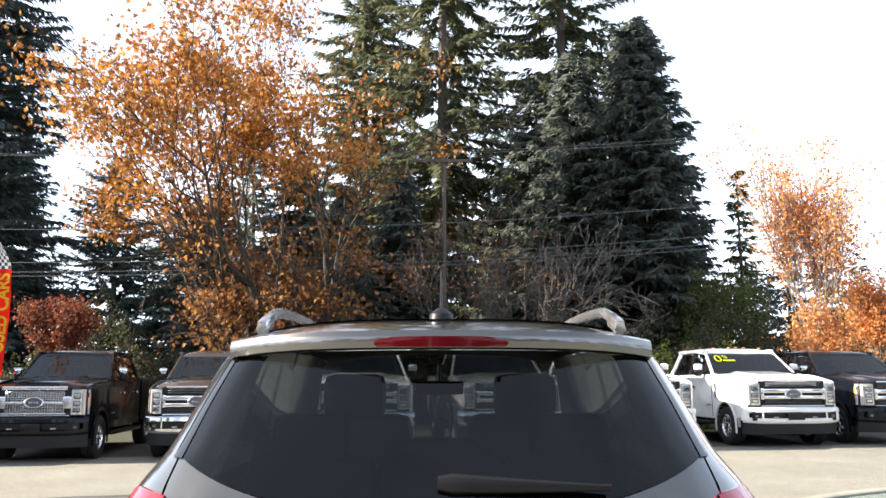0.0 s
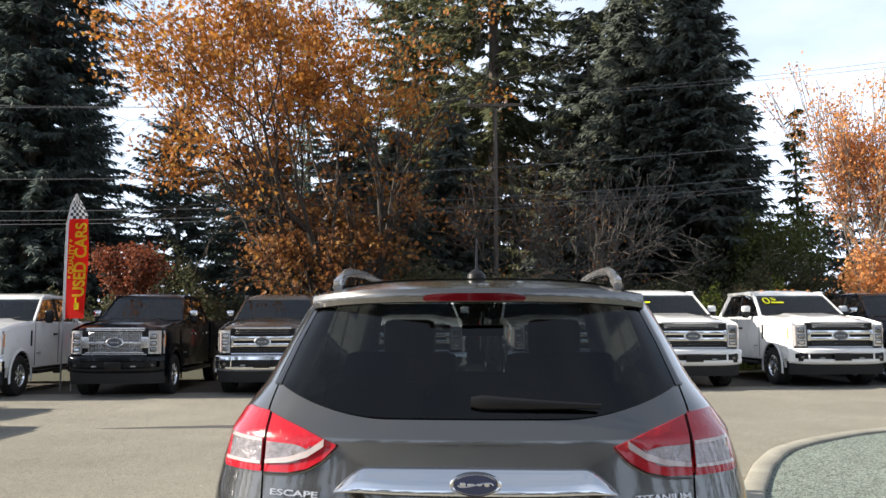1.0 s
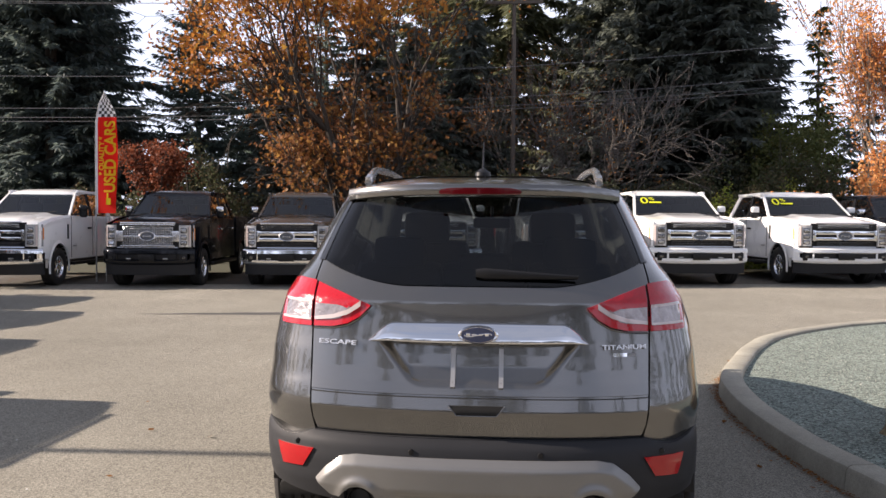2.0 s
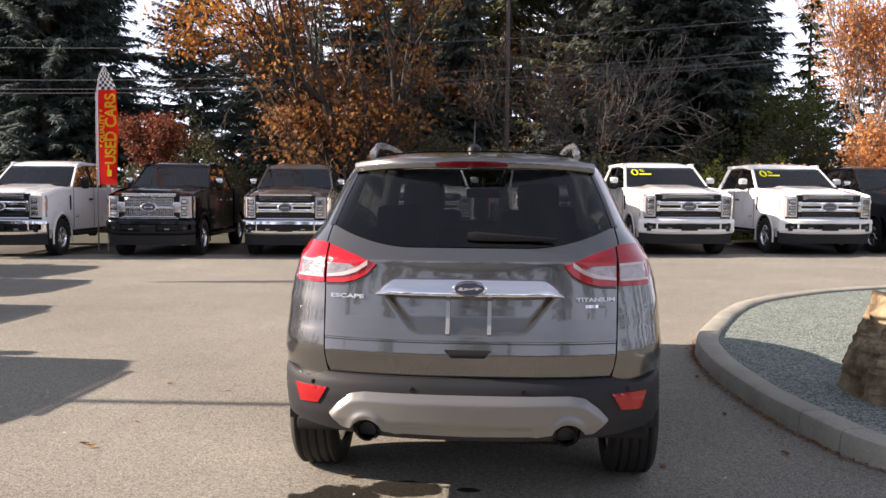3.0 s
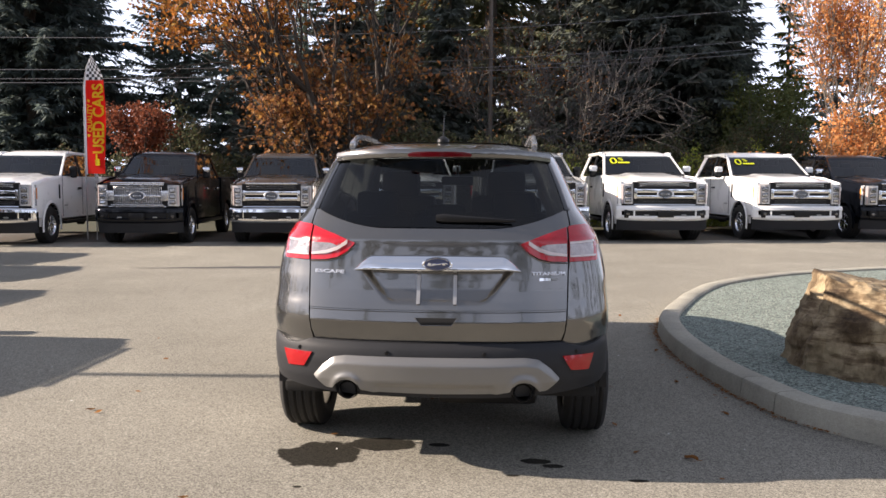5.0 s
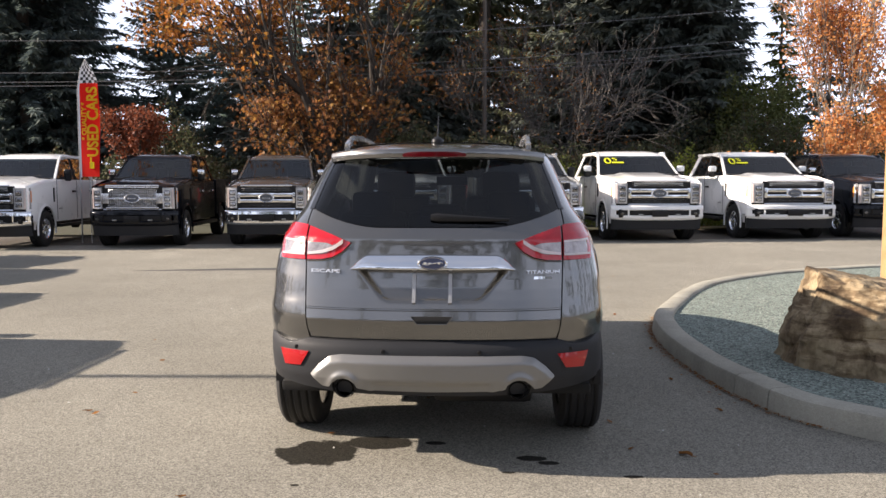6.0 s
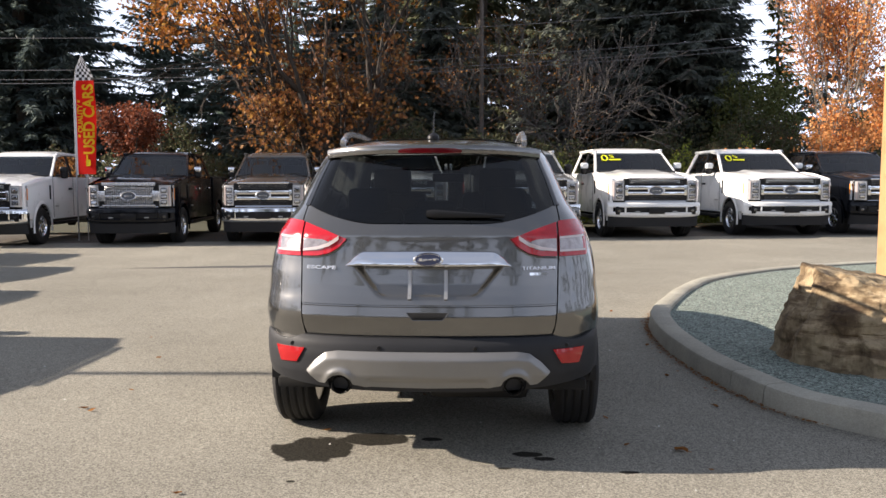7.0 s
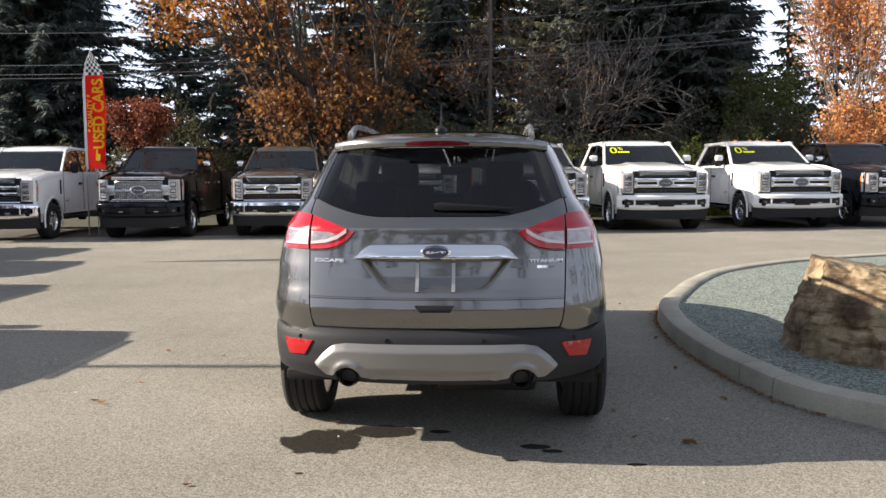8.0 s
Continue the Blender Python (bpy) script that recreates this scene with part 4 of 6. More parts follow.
    part("badge_script", bm, M_CHROME, badge)
    # plate mounts and mount plate
    for x in (-0.088, 0.090):
        bm = nb()
        grid(bm, lambda u, v: gate_skin(x - 0.0085 + 0.017 * u, 0.842 + 0.135 * v, 0.018), 2, 8, (0, 0.02, 0))
        rail = part("plate_rail", bm, M_GREYMETAL, gate)
        for z in (0.853, 0.966):
            c = gate_skin(x, z, 0.012)
            part("bolt", lathe(nb(), [(0.0, -0.003), (0.005, -0.002), (0.006, 0.004)], "y", c, 8), M_TRIM, rail)
    bm = nb()
    grid(bm, lambda u, v: gate_skin(-0.048 + 0.096 * u, 0.945 + 0.028 * v, 0.006), 4, 2, (0, 0.01, 0))
    part("plate_lug", bm, M_PAINT, gate)
    # pull recess
    bm = nb()
    grid(bm, lambda u, v: rear(0.001 + (-1 + 2 * u) * (0.072 + 0.030 * v), 0.741 + 0.035 * v, 0.003), 8, 3, (0, 0.02, 0))
    pull = part("pull_handle", bm, M_CARPET, gate)
    bm = nb()
    tube(bm, [rear(0.001 - 0.104, 0.777, 0.004), rear(0.001 - 0.073, 0.739, 0.005), rear(0.001 + 0.073, 0.739, 0.005), rear(0.001 + 0.104, 0.777, 0.004)], 0.0028, 6)
    part("pull_lip", bm, M_PAINT, pull)
    # lettering
    def lettering(name, body, xa, xb, z, h):
        xm, w = (xa + xb) / 2, abs(xb - xa)
        p, q = rear(xa, z, 0.004), rear(xb, z, 0.004)
        yaw = math.atan2(q.y - p.y, q.x - p.x)
        c = rear(xm, z, 0.004)
        m = Matrix.Translation(c) @ Matrix.Rotation(yaw, 4, "Z") @ pose(0, 0, 0, 78, 0, 0)
        ob = text_mesh(name, body, h * 1.55, M_BRIGHT, gate, m, 0.003, 1.0, 0.02)
        d = max(1e-6, max(v.co.x for v in ob.data.vertices) - min(v.co.x for v in ob.data.vertices))
        k = w / d
        ob.data.transform(m @ Matrix.Diagonal((k, 1, 1, 1)) @ m.inverted())
        return ob
    lettering("model_name", "ESCAPE", -0.618, -0.458, 0.985, 0.0155)
    lettering("trim_name", "TITANIUM", 0.460, 0.634, 0.984, 0.0155)
    bm = nb()
    grid(bm, lambda u, v: rear(0.502 + 0.056 * u, 0.950 + 0.013 * v, 0.005), 4, 2, (0, 0.006, 0))
    part("emblem", bm, M_CHROME, gate)
    bm = nb()
    grid(bm, lambda u, v: rear(0.563 + 0.028 * u, 0.951 + 0.010 * v, 0.005), 3, 2, (0, 0.006, 0))
    part("emblem", bm, M_SATIN, gate)
    # tail lamps: inner halves on the gate, outer halves on the corners
    top = [(0.412, 1.130), (0.52, 1.170), (0.664, 1.214), (0.745, 1.220), (0.79, 1.206), (0.81, 1.18)]
    bot = [(0.412, 1.124), (0.45, 1.085), (0.50, 1.057), (0.56, 1.044), (0.664, 1.040), (0.80, 1.040), (0.82, 1.06)]
    for sgn in (-1, 1):
        def mirrored(x, z, off=0.0):
            p = rear(x, z, off)
            return Vector((sgn * p.x, p.y, p.z))
        def skin(name, xs, lo, hi, off, m, parent, nz=8, thick=0.03, label=""):
            bm = nb()
            columns(bm, xs, lo, hi, nz, off, thick, mirrored)
            if sgn < 0:
                bmesh.ops.reverse_faces(bm, faces=bm.faces)
            return part(name, bm, m, parent, label)
        low, high = (lambda x: lerp(bot, x)), (lambda x: lerp(top, x))
        inner = skin("tail_lamp", span(0.412, 0.642, 24), low, high, 0.012, M_RED, gate, label="red and clear tail lamp lens")
        outer = skin("tail_lamp", span(0.653, 0.808, 18), low, high, 0.012, M_RED, car, label="red and clear tail lamp lens")
        mid = lambda x: 1.124 + 0.035 * (x - 0.5)
        # clear reversing lens, inside a pale light guide
        skin("clear_lens", span(0.492, 0.640, 14), lambda x: max(low(x) + 0.026, 1.120 - (x - 0.492) * 1.2), lambda x: max(min(mid(x), high(x) - 0.05), low(x) + 0.030, 1.124 - (x - 0.492) * 1.1), 0.016, M_CLEAR, inner, 4, 0.008)
        skin("clear_lens", span(0.656, 0.785, 12), lambda x: low(x) + 0.022, mid, 0.016, M_CLEAR, outer, 4, 0.008)
        skin("light_guide", span(0.448, 0.640, 18), lambda x: low(x) + 0.024 + 0.014 * (0.64 - x) / 0.2, lambda x: low(x) + 0.036 + 0.024 * (0.64 - x) / 0.2, 0.019, M_GUIDE, inner, 2, 0.006)
        skin("light_guide", span(0.656, 0.798, 12), lambda x: low(x) + 0.022, lambda x: low(x) + 0.031, 0.019, M_GUIDE, outer, 2, 0.006)
        skin("light_guide", span(0.656, 0.795, 12), lambda x: mid(x) - 0.002, lambda x: mid(x) + 0.008, 0.019, M_GUIDE, outer, 2, 0.006)
        # bright lip under the lamp
        bm = nb()
        tube(bm, [mirrored(x, lerp(bot, x) - 0.008, 0.004) for x in span(0.425, 0.645, 14)], 0.004, 5)
        part("lamp_surround", bm, M_PAINT, inner)

    # bumper
    bumper_top = lambda x: 0.655 - 0.002 - (0.0 if abs(x) < 0.625 else 0.026 * math.sin(math.pi * min(1, (abs(x) - 0.625) / 0.20)))
    bm = nb()
    columns(bm, [0.884 * math.copysign(abs(s) ** 0.85, s) * 0.99 for s in span(-1, 1, 72)], lambda x: 0.405 + 0.06 * (abs(x) / 0.9) ** 3 - 0.02, bumper_top, 14, 0.004, 0.06)
    bumper = part("bumper", bm, M_PLASTIC, car, "dark grey plastic rear bumper")
    # ledge between bumper and gate
    bm = nb()
    grid(bm, lambda u, v: Vector(((-0.62 + 1.24 * u), rear(-0.62 + 1.24 * u, 0.64).y + 0.01 + 0.10 * v, 0.652)), 24, 2)
    part("bumper_ledge", bm, M_TRIM, bumper)
    # corner wrap to the wheel arch
    for sgn in (-1, 1):
        bm = nb()
        def wrap(u, v):
            uu = 0.16 + 0.20 * u
            z = 0.44 + 0.19 * v - 0.02 * u
            p = plan(uu, z, 0.0)
            return Vector((sgn * (p.x + 0.004), p.y, p.z))
        grid(bm, wrap, 12, 6, flip=sgn < 0)
        part("bumper_corner", bm, M_PLASTIC, bumper)
        bm = nb()
        def refl(u, v):
            x0, x1 = 0.660 - 0.044 * v, 0.752 + 0.026 * v
            p = rear(x0 + (x1 - x0) * u, 0.519 + 0.072 * v - 0.006 * u * (1 - v), 0.012)
            return Vector((sgn * p.x, p.y, p.z))
        grid(bm, refl, 10, 6, (0, 0.02, 0), flip=sgn < 0)
        part("reflector", bm, M_REFLECT, bumper, "red rear reflector")
        bm = lathe(nb(), [(0.0, -0.003), (0.010, -0.002), (0.012, 0.006)], "y", rear(sgn * 0.684, 0.606, 0.006), 12)
        part("parking_sensor", bm, M_TRIM, bumper)
        bm = lathe(nb(), [(0.0, -0.003), (0.010, -0.002), (0.012, 0.006)], "y", rear(sgn * 0.235, 0.605, 0.006), 12)
        part("parking_sensor", bm, M_TRIM, bumper)
    # silver diffuser panel
    hi = lambda x: lerp([(0, 0.588), (0.44, 0.588), (0.50, 0.578), (0.56, 0.532), (0.602, 0.484)], abs(x + 0.002))
    lo = lambda x: lerp([(0, 0.407), (0.30, 0.412), (0.36, 0.425), (0.372, 0.45), (0.40, 0.470), (0.43, 0.474), (0.46, 0.468), (0.49, 0.445), (0.505, 0.424), (0.54, 0.425), (0.602, 0.478)], abs(x + 0.002))
    def skid(x, z, off=0.0):
        p = rear(x, z, off)
        xa = abs(x + 0.002)
        k = (hi(x) - z)
        p.y -= 0.020 * min(1, max(0, k) / 0.036)                    # rolled upper edge
        inset = min(1, max(0, (0.30 - xa) / 0.03)) * min(1, max(0, (0.462 - z) / 0.02))
        p.y += 0.016 * inset                                          # lower centre set back
        p.y -= 0.012 * math.exp(-(((xa - 0.43) ** 2 + (z - 0.42) ** 2) ** 0.5 - 0.068) ** 2 / 0.0003)
        return p
    bm = nb()
    columns(bm, span(-0.604, 0.600, 110), lo, hi, 18, 0.010, 0.05, skid)
    part("diffuser_panel", bm, M_SATIN, bumper, "silver lower bumper panel")
    for x in (-0.430, 0.422):
        c = (x, 0.05, 0.416)
        bm = lathe(nb(), [(0.036, 0.25), (0.045, 0.10), (0.046, -0.015), (0.043, -0.022), (0.038, -0.015), (0.036, 0.10), (0.034, 0.20)], "y", c, 26)
        part("exhaust_tip", bm, M_STEEL, car, "round steel exhaust tip")
        bm = lathe(nb(), [(0.0, 0.12), (0.037, 0.12)], "y", c, 20)
        lathe(bm, [(0.06, 0.06), (0.062, -0.005), (0.056, 0.0), (0.055, 0.06)], "y", (x, 0.05, 0.43), 26)
        part("exhaust_shroud", bm, M_TRIM, car)
        bm = nb()
        tube(bm, [(x, 0.20, 0.40), (x * 1.0, 0.5, 0.36), (x * 0.9, 0.8, 0.33)], 0.03, 8)
        box(bm, (x * 1.25, 0.30, 0.40), (0.16, 0.03, 0.03), 0.008)
        part("exhaust_pipe", bm, M_STEEL, car)
    # muffler and rear axle below
    bm = nb()
    tube(bm, [(-0.75, 0.885, 0.33), (0.75, 0.885, 0.33)], 0.035, 8)
    box(bm, (0.25, 0.62, 0.30), (0.55, 0.24, 0.16), 0.05)
    part("rear_axle", bm, M_TRIM, car)
    for ax in AXLES:
        for sgn in (-1, 1):
            build_wheel(car, (sgn * 0.795, ax, 0.348), 0.348, 0.240, 0.232, 10, sgn)
    # cabin
    bm = box(nb(), (0, 1.9, 0.36), (1.62, 3.2, 0.06), 0.02)
    box(bm, (0, 0.62, 0.72), (1.30, 0.95, 0.05), 0.01)
    part("cabin_floor", bm, M_CARPET, car)
    for sgn in (-1, 1):
        bm = box(nb(), (sgn * 0.76, 2.05, 0.70), (0.04, 2.5, 0.66), 0.01)
        part("door_lining", bm, M_TRIM, car)
    bm = nb()
    grid(bm, lambda u, v: roof(0.04 + 0.92 * u, 0.03 + 0.94 * v) - Vector((0, 0, 0.035)), 10, 10, flip=True)
    part("headlining", bm, mat("pale_headlining", (0.40, 0.39, 0.37), 0.9), car)
    for x in (-0.37, 0.37):
        bm = box(nb(), (x, 2.32, 0.72), (0.50, 0.52, 0.16), 0.06)
        box(bm, (x, 2.00, 1.02), (0.50, 0.14, 0.64), 0.06, Matrix.Rotation(radians(12), 3, "X"))
        box(bm, (x, 1.93, 1.41), (0.27, 0.10, 0.19), 0.045)
        for d in (-0.05, 0.05):
            tube(bm, [(x + d, 1.95, 1.28), (x + d, 1.94, 1.36)], 0.007, 6)
        part("front_seat", bm, M_SEAT, car)
    bm = box(nb(), (0, 1.30, 0.70), (1.30, 0.52, 0.16), 0.06)
    for x in (-0.40, 0.0, 0.40):
        box(bm, (x, 1.02, 0.98), (0.40, 0.14, 0.56), 0.05, Matrix.Rotation(radians(14), 3, "X"))
        box(bm, (x, 0.93, 1.30 if x else 1.26), (0.25, 0.09, 0.15 if x else 0.08), 0.04)
    part("rear_seat", bm, M_SEAT, car)
    bm = box(nb(), (0, 3.18, 0.98), (1.50, 0.50, 0.24), 0.08)
    box(bm, (0, 2.75, 0.75), (0.26, 0.7, 0.30), 0.04)
    part("dashboard", bm, M_TRIM, car)
    bm = nb()
    pts = [Vector((-0.37, 2.84, 1.02)) + Matrix.Rotation(radians(25), 3, "X") @ Vector((0.185 * math.cos(a), 0, 0.185 * math.sin(a))) for a in span(0, 2 * math.pi, 28)]
    tube(bm, pts, 0.015, 8, cap=False)
    box(bm, (-0.37, 2.86, 1.02), (0.34, 0.04, 0.07), 0.02)
    part("steering_wheel", bm, M_TRIM, car)
    bm = box(nb(), (0, 2.62, 1.44), (0.25, 0.03, 0.07), 0.012)
    tube(bm, [(0, 2.63, 1.46), (0, 2.68, 1.55)], 0.01, 6)
    part("interior_mirror", bm, M_TRIM, car)
    return car


build_crossover()


# ---- pickup trucks ----
def round_edges(bm, r, pick):
    """Rounds the edges that pick() names."""
    es = [e for e in bm.edges if pick(e)]
    if es:
        bmesh.ops.bevel(bm, geom=es, offset=r, segments=3, affect="EDGES", profile=0.5)
    return bm


RISE = [(0.0, 0.0), (0.33, 0.29), (0.50, 0.51), (0.62, 0.63), (0.735, 0.745), (0.855, 0.875), (1.09, 1.14), (1.30, 1.43), (1.40, 1.58), (1.45, 1.63), (1.52, 1.70), (2.0, 2.19), (2.06, 2.27)]


def tall(z):
    return lerp(RISE, z)


def build_pickup(m, paint, label, grille="bars", sticker=False, roof_lamps=False, bumper_mat=None, mirror_mat=None, size=1.0, wide=1.12):
    """A crew-cab pickup; its nose at the origin of m looks along -y."""
    t = tagged(thing("pickup_truck", m @ Matrix.Diagonal((size, size, size, 1))), label, "truck", group="pickups parked in a row")
    fa, ra, ar = 1.02, 5.08, 0.50
    def arc(yc, n=24):
        return [(yc - ar * math.cos(math.pi * i / n), 0.43 + ar * math.sin(math.pi * i / n) * 1.02) for i in range(n + 1)]
    # fenders and doors as one side shell each
    for s in (-1, 1):
        lo = [(0.16, 0.66), (fa - ar, 0.60)] + arc(fa) + [(fa + ar, 0.56), (4.28, 0.56)]
        hi = [(4.30, 1.40), (1.60, 1.42), (0.9, 1.385), (0.16, 1.30)]
        bm = prism(nb(), lo + hi, "x", s * 0.90, s * 1.00)
        for v in bm.verts:
            if abs(v.co.x) > 0.95:
                v.co.x -= s * (0.035 * max(0, (v.co.z - 1.1) / 0.3) ** 2 + 0.05 * max(0, (0.75 - v.co.y) / 0.75) ** 2 + 0.03 * max(0, (0.8 - v.co.z) / 0.25))
        round_edges(bm, 0.045, lambda e: all(abs(v.co.x) > 0.93 and v.co.z > 1.25 for v in e.verts) or all(abs(v.co.x) > 0.90 and v.co.y < 0.2 for v in e.verts))
        part("body_side", bm, paint, t)
        # door shut lines, handles, lower moulding
        for y in (1.66, 2.92, 4.05):
            part("door_gap", box(nb(), (s * 0.999, y, 1.0), (0.006, 0.012, 0.80)), M_TRIM, t)
        for y in (2.72, 3.90):
            part("door_handle", box(nb(), (s * 1.008, y, 1.20), (0.03, 0.20, 0.035), 0.012), M_TRIM if paint == M_WHITE else M_CHROME, t)
        part("side_step", box(nb(), (s * 1.0, 2.85, 0.47), (0.16, 2.4, 0.06), 0.02), M_TRIM, t)
        bm = nb()
        grid(bm, lambda u, v: Vector((s * (0.55 + 0.45 * v), fa - ar * math.cos(math.pi * u), 0.43 + ar * 1.02 * math.sin(math.pi * u))), 14, 2)
        part("wheel_liner", bm, M_TRIM, t)
        # flared arch lips
        for yc, name in ((fa, "front_arch"), (ra, "rear_arch")):
            bm = nb()
            def lip(u, v):
                a = math.pi * (-0.06 + 1.12 * u)
                rr = ar + [-0.012, -0.012, 0.03, 0.05][round(v * 3)]
                return Vector((s * (1.0 + [-0.02, 0.012, 0.010, -0.004][round(v * 3)]), yc - rr * math.cos(a), 0.43 + rr * 1.02 * math.sin(a)))
            grid(bm, lip, 20, 3)
            bmesh.ops.recalc_face_normals(bm, faces=bm.faces)
            part("arch_lip", bm, paint, t)
        # fender vent badge
        part("side_vent", box(nb(), (s * 0.992, 1.50, 1.14), (0.02, 0.05, 0.26), 0.008), M_TRIM, t)
        part("side_badge", box(nb(), (s * 1.0, 1.86, 0.86), (0.008, 0.20, 0.035), 0.003), M_GREYMETAL, t)
        # bed side
        lo = [(4.34, 0.62), (ra - ar, 0.62)] + arc(ra) + [(ra + ar, 0.64), (6.28, 0.70)]
        bm = prism(nb(), lo + [(6.32, 1.40), (4.34, 1.41)], "x", s * 0.90, s * 1.00)
        part("bed_side", bm, paint, t)
        part("bed_rail", box(nb(), (s * 0.95, 5.33, 1.415), (0.11, 1.98, 0.025), 0.008), M_TRIM, t)
        part("tail_lamp", box(nb(), (s * 0.965, 6.30, 1.16), (0.10, 0.06, 0.40), 0.015), M_RED, t)
        # towing mirror on two arms
        bm = box(nb(), (s * 1.10, 2.12, 1.52), (0.17, 0.13, 0.28), 0.055, seg=3)
        mir = part("door_mirror", bm, M_TRIM, t)
        part("mirror_cap", box(nb(), (s * 1.10, 2.105, 1.585), (0.182, 0.13, 0.16), 0.055, seg=3), mirror_mat or paint, mir)
        bm = box(nb(), (s * 1.0, 2.14, 1.45), (0.26, 0.06, 0.05), 0.015)
        part("mirror_arm", bm, M_TRIM, mir)
        part("mirror_glass", box(nb(), (s * 1.10, 2.187, 1.52), (0.14, 0.006, 0.24), 0.002, seg=1), M_CHROME, mir)
        # head lamp: clear C-shaped lens over a dark housing with two cells
        bm = nb()
        grid(bm, lambda u, v: Vector((s * (0.685 + 0.285 * u), 0.055 + 0.17 * u ** 2.4, 0.885 + 0.385 * v)), 8, 6, (0, 0.05, 0), flip=s < 0)
        lamp = part("head_lamp", bm, M_LAMP, t, "clear head lamp")
        for z in (0.965, 1.075, 1.185):
            part("lamp_cell", box(nb(), (s * 0.785, 0.064, z), (0.135, 0.03, 0.085), 0.012), M_DARKCHROME, lamp)
            part("reflector", box(nb(), (s * 0.785, 0.050, z), (0.105, 0.012, 0.050), 0.005, seg=1), M_CHROME, lamp)
        bm = nb()
        grid(bm, lambda u, v: Vector((s * (0.885 + 0.022 * u), 0.098 + 0.02 * u, 0.90 + 0.35 * v)), 1, 4, (0, 0.02, 0), flip=s < 0)
        part("light_strip", bm, M_GUIDE, lamp)
        bm = nb()
        grid(bm, lambda u, v: Vector((s * (0.945 + 0.03 * u), 0.178 + 0.09 * u, 1.02 + 0.20 * v)), 3, 3, (0, 0.03, 0), flip=s < 0)
        part("side_marker", bm, M_AMBER, lamp)
        # fog lamp
        bm = lathe(nb(), [(0.0, -0.012), (0.042, -0.010), (0.05, 0.01)], "y", (0, 0, 0), 14)
        bmesh.ops.transform(bm, matrix=Matrix.Translation((s * 0.79, 0.022, 0.665)) @ Matrix.Diagonal((0.95, 1, 0.7, 1)), verts=bm.verts)
        part("fog_lamp", bm, M_STEEL, t)
        part("tow_hook", box(nb(), (s * 0.40, 0.0, 0.640), (0.10, 0.05, 0.028), 0.010), M_GREYMETAL, t)
        for y in (fa, ra):
            build_wheel(t, (s * 0.86, y, 0.43), 0.43, 0.28, 0.255, 6 if grille != "fine" else 10, s, 3, M_CHROME if paint != M_BROWN else M_RIM, 28)
    # bonnet with a raised middle
    bm = nb()
    def bonnet(u, v):
        x = -0.985 + 1.97 * u
        e = abs(x) / 0.985
        y = 0.10 + 1.55 * v + 0.09 * e ** 3 * (1 - v)
        bulge = 0.040 * min(1, max(0, (0.66 - abs(x)) / 0.22)) ** 1.5
        z = 1.315 + 0.125 * v ** 0.8 - 0.055 * e ** 6 + bulge * (0.55 + 0.45 * v)
        z -= 0.050 * max(0.0, 1 - 5 * v) ** 2
        return Vector((x * (1 - 0.02 * (1 - v)), y, z))
    grid(bm, bonnet, 40, 14, (0, 0, -0.05))
    part("bonnet", bm, paint, t)
    part("cowl", box(nb(), (0, 1.66, 1.43), (1.80, 0.16, 0.05), 0.02), M_TRIM, t)
    # engine bay block, frame rails and axles behind the nose
    bm = box(nb(), (0, 0.90, 1.0), (1.74, 1.3, 0.55))
    box(bm, (0, 2.9, 0.72), (1.80, 2.8, 0.30))
    part("inner_body", bm, M_TRIM, t)
    bm = nb()
    for s in (-1, 1):
        box(bm, (s * 0.42, 3.2, 0.56), (0.09, 5.9, 0.18), 0.01)
    for y in (fa, ra):
        tube(bm, [(-0.80, y, 0.41), (0.80, y, 0.41)], 0.055, 8)
        lathe(bm, [(0.0, -0.16), (0.13, -0.08), (0.13, 0.08), (0.0, 0.16)], "x", (0.12, y, 0.40), 12)
    part("chassis", bm, M_TRIM, t)
    # cab: roof, pillars, glass
    zb, zt = 1.405, 2.0
    def cab(x, y_b, y_t, k):
        """A point k of the way from the belt to the roof."""
        return Vector((x * (0.955 - 0.165 * k), y_b + (y_t - y_b) * k, zb + (zt - zb) * k))
    fb, ft, bb, bt = 1.68, 2.46, 4.28, 3.92
    bm = nb()
    crown = [(ft - 0.165, 1.895), (ft - 0.105, 1.955), (ft - 0.01, 2.0), (ft + 0.20, 2.032), (ft + 0.60, 2.052), (bt - 0.60, 2.052), (bt - 0.15, 2.03), (bt + 0.03, 2.0), (bt + 0.07, 1.94)]
    def rooff(u, v):
        x = -0.812 + 1.624 * u
        e = abs(x) / 0.812
        k = v * 8
        i = min(7, int(k))
        a, b = crown[i], crown[i + 1]
        return Vector((x, a[0] + (b[0] - a[0]) * (k - i) + 0.06 * e ** 3 * (1 - v), a[1] + (b[1] - a[1]) * (k - i) - 0.075 * e ** 7 * min(1, k / 2)))
    grid(bm, rooff, 24, 16, (0, 0, -0.03))
    part("roof", bm, paint, t)
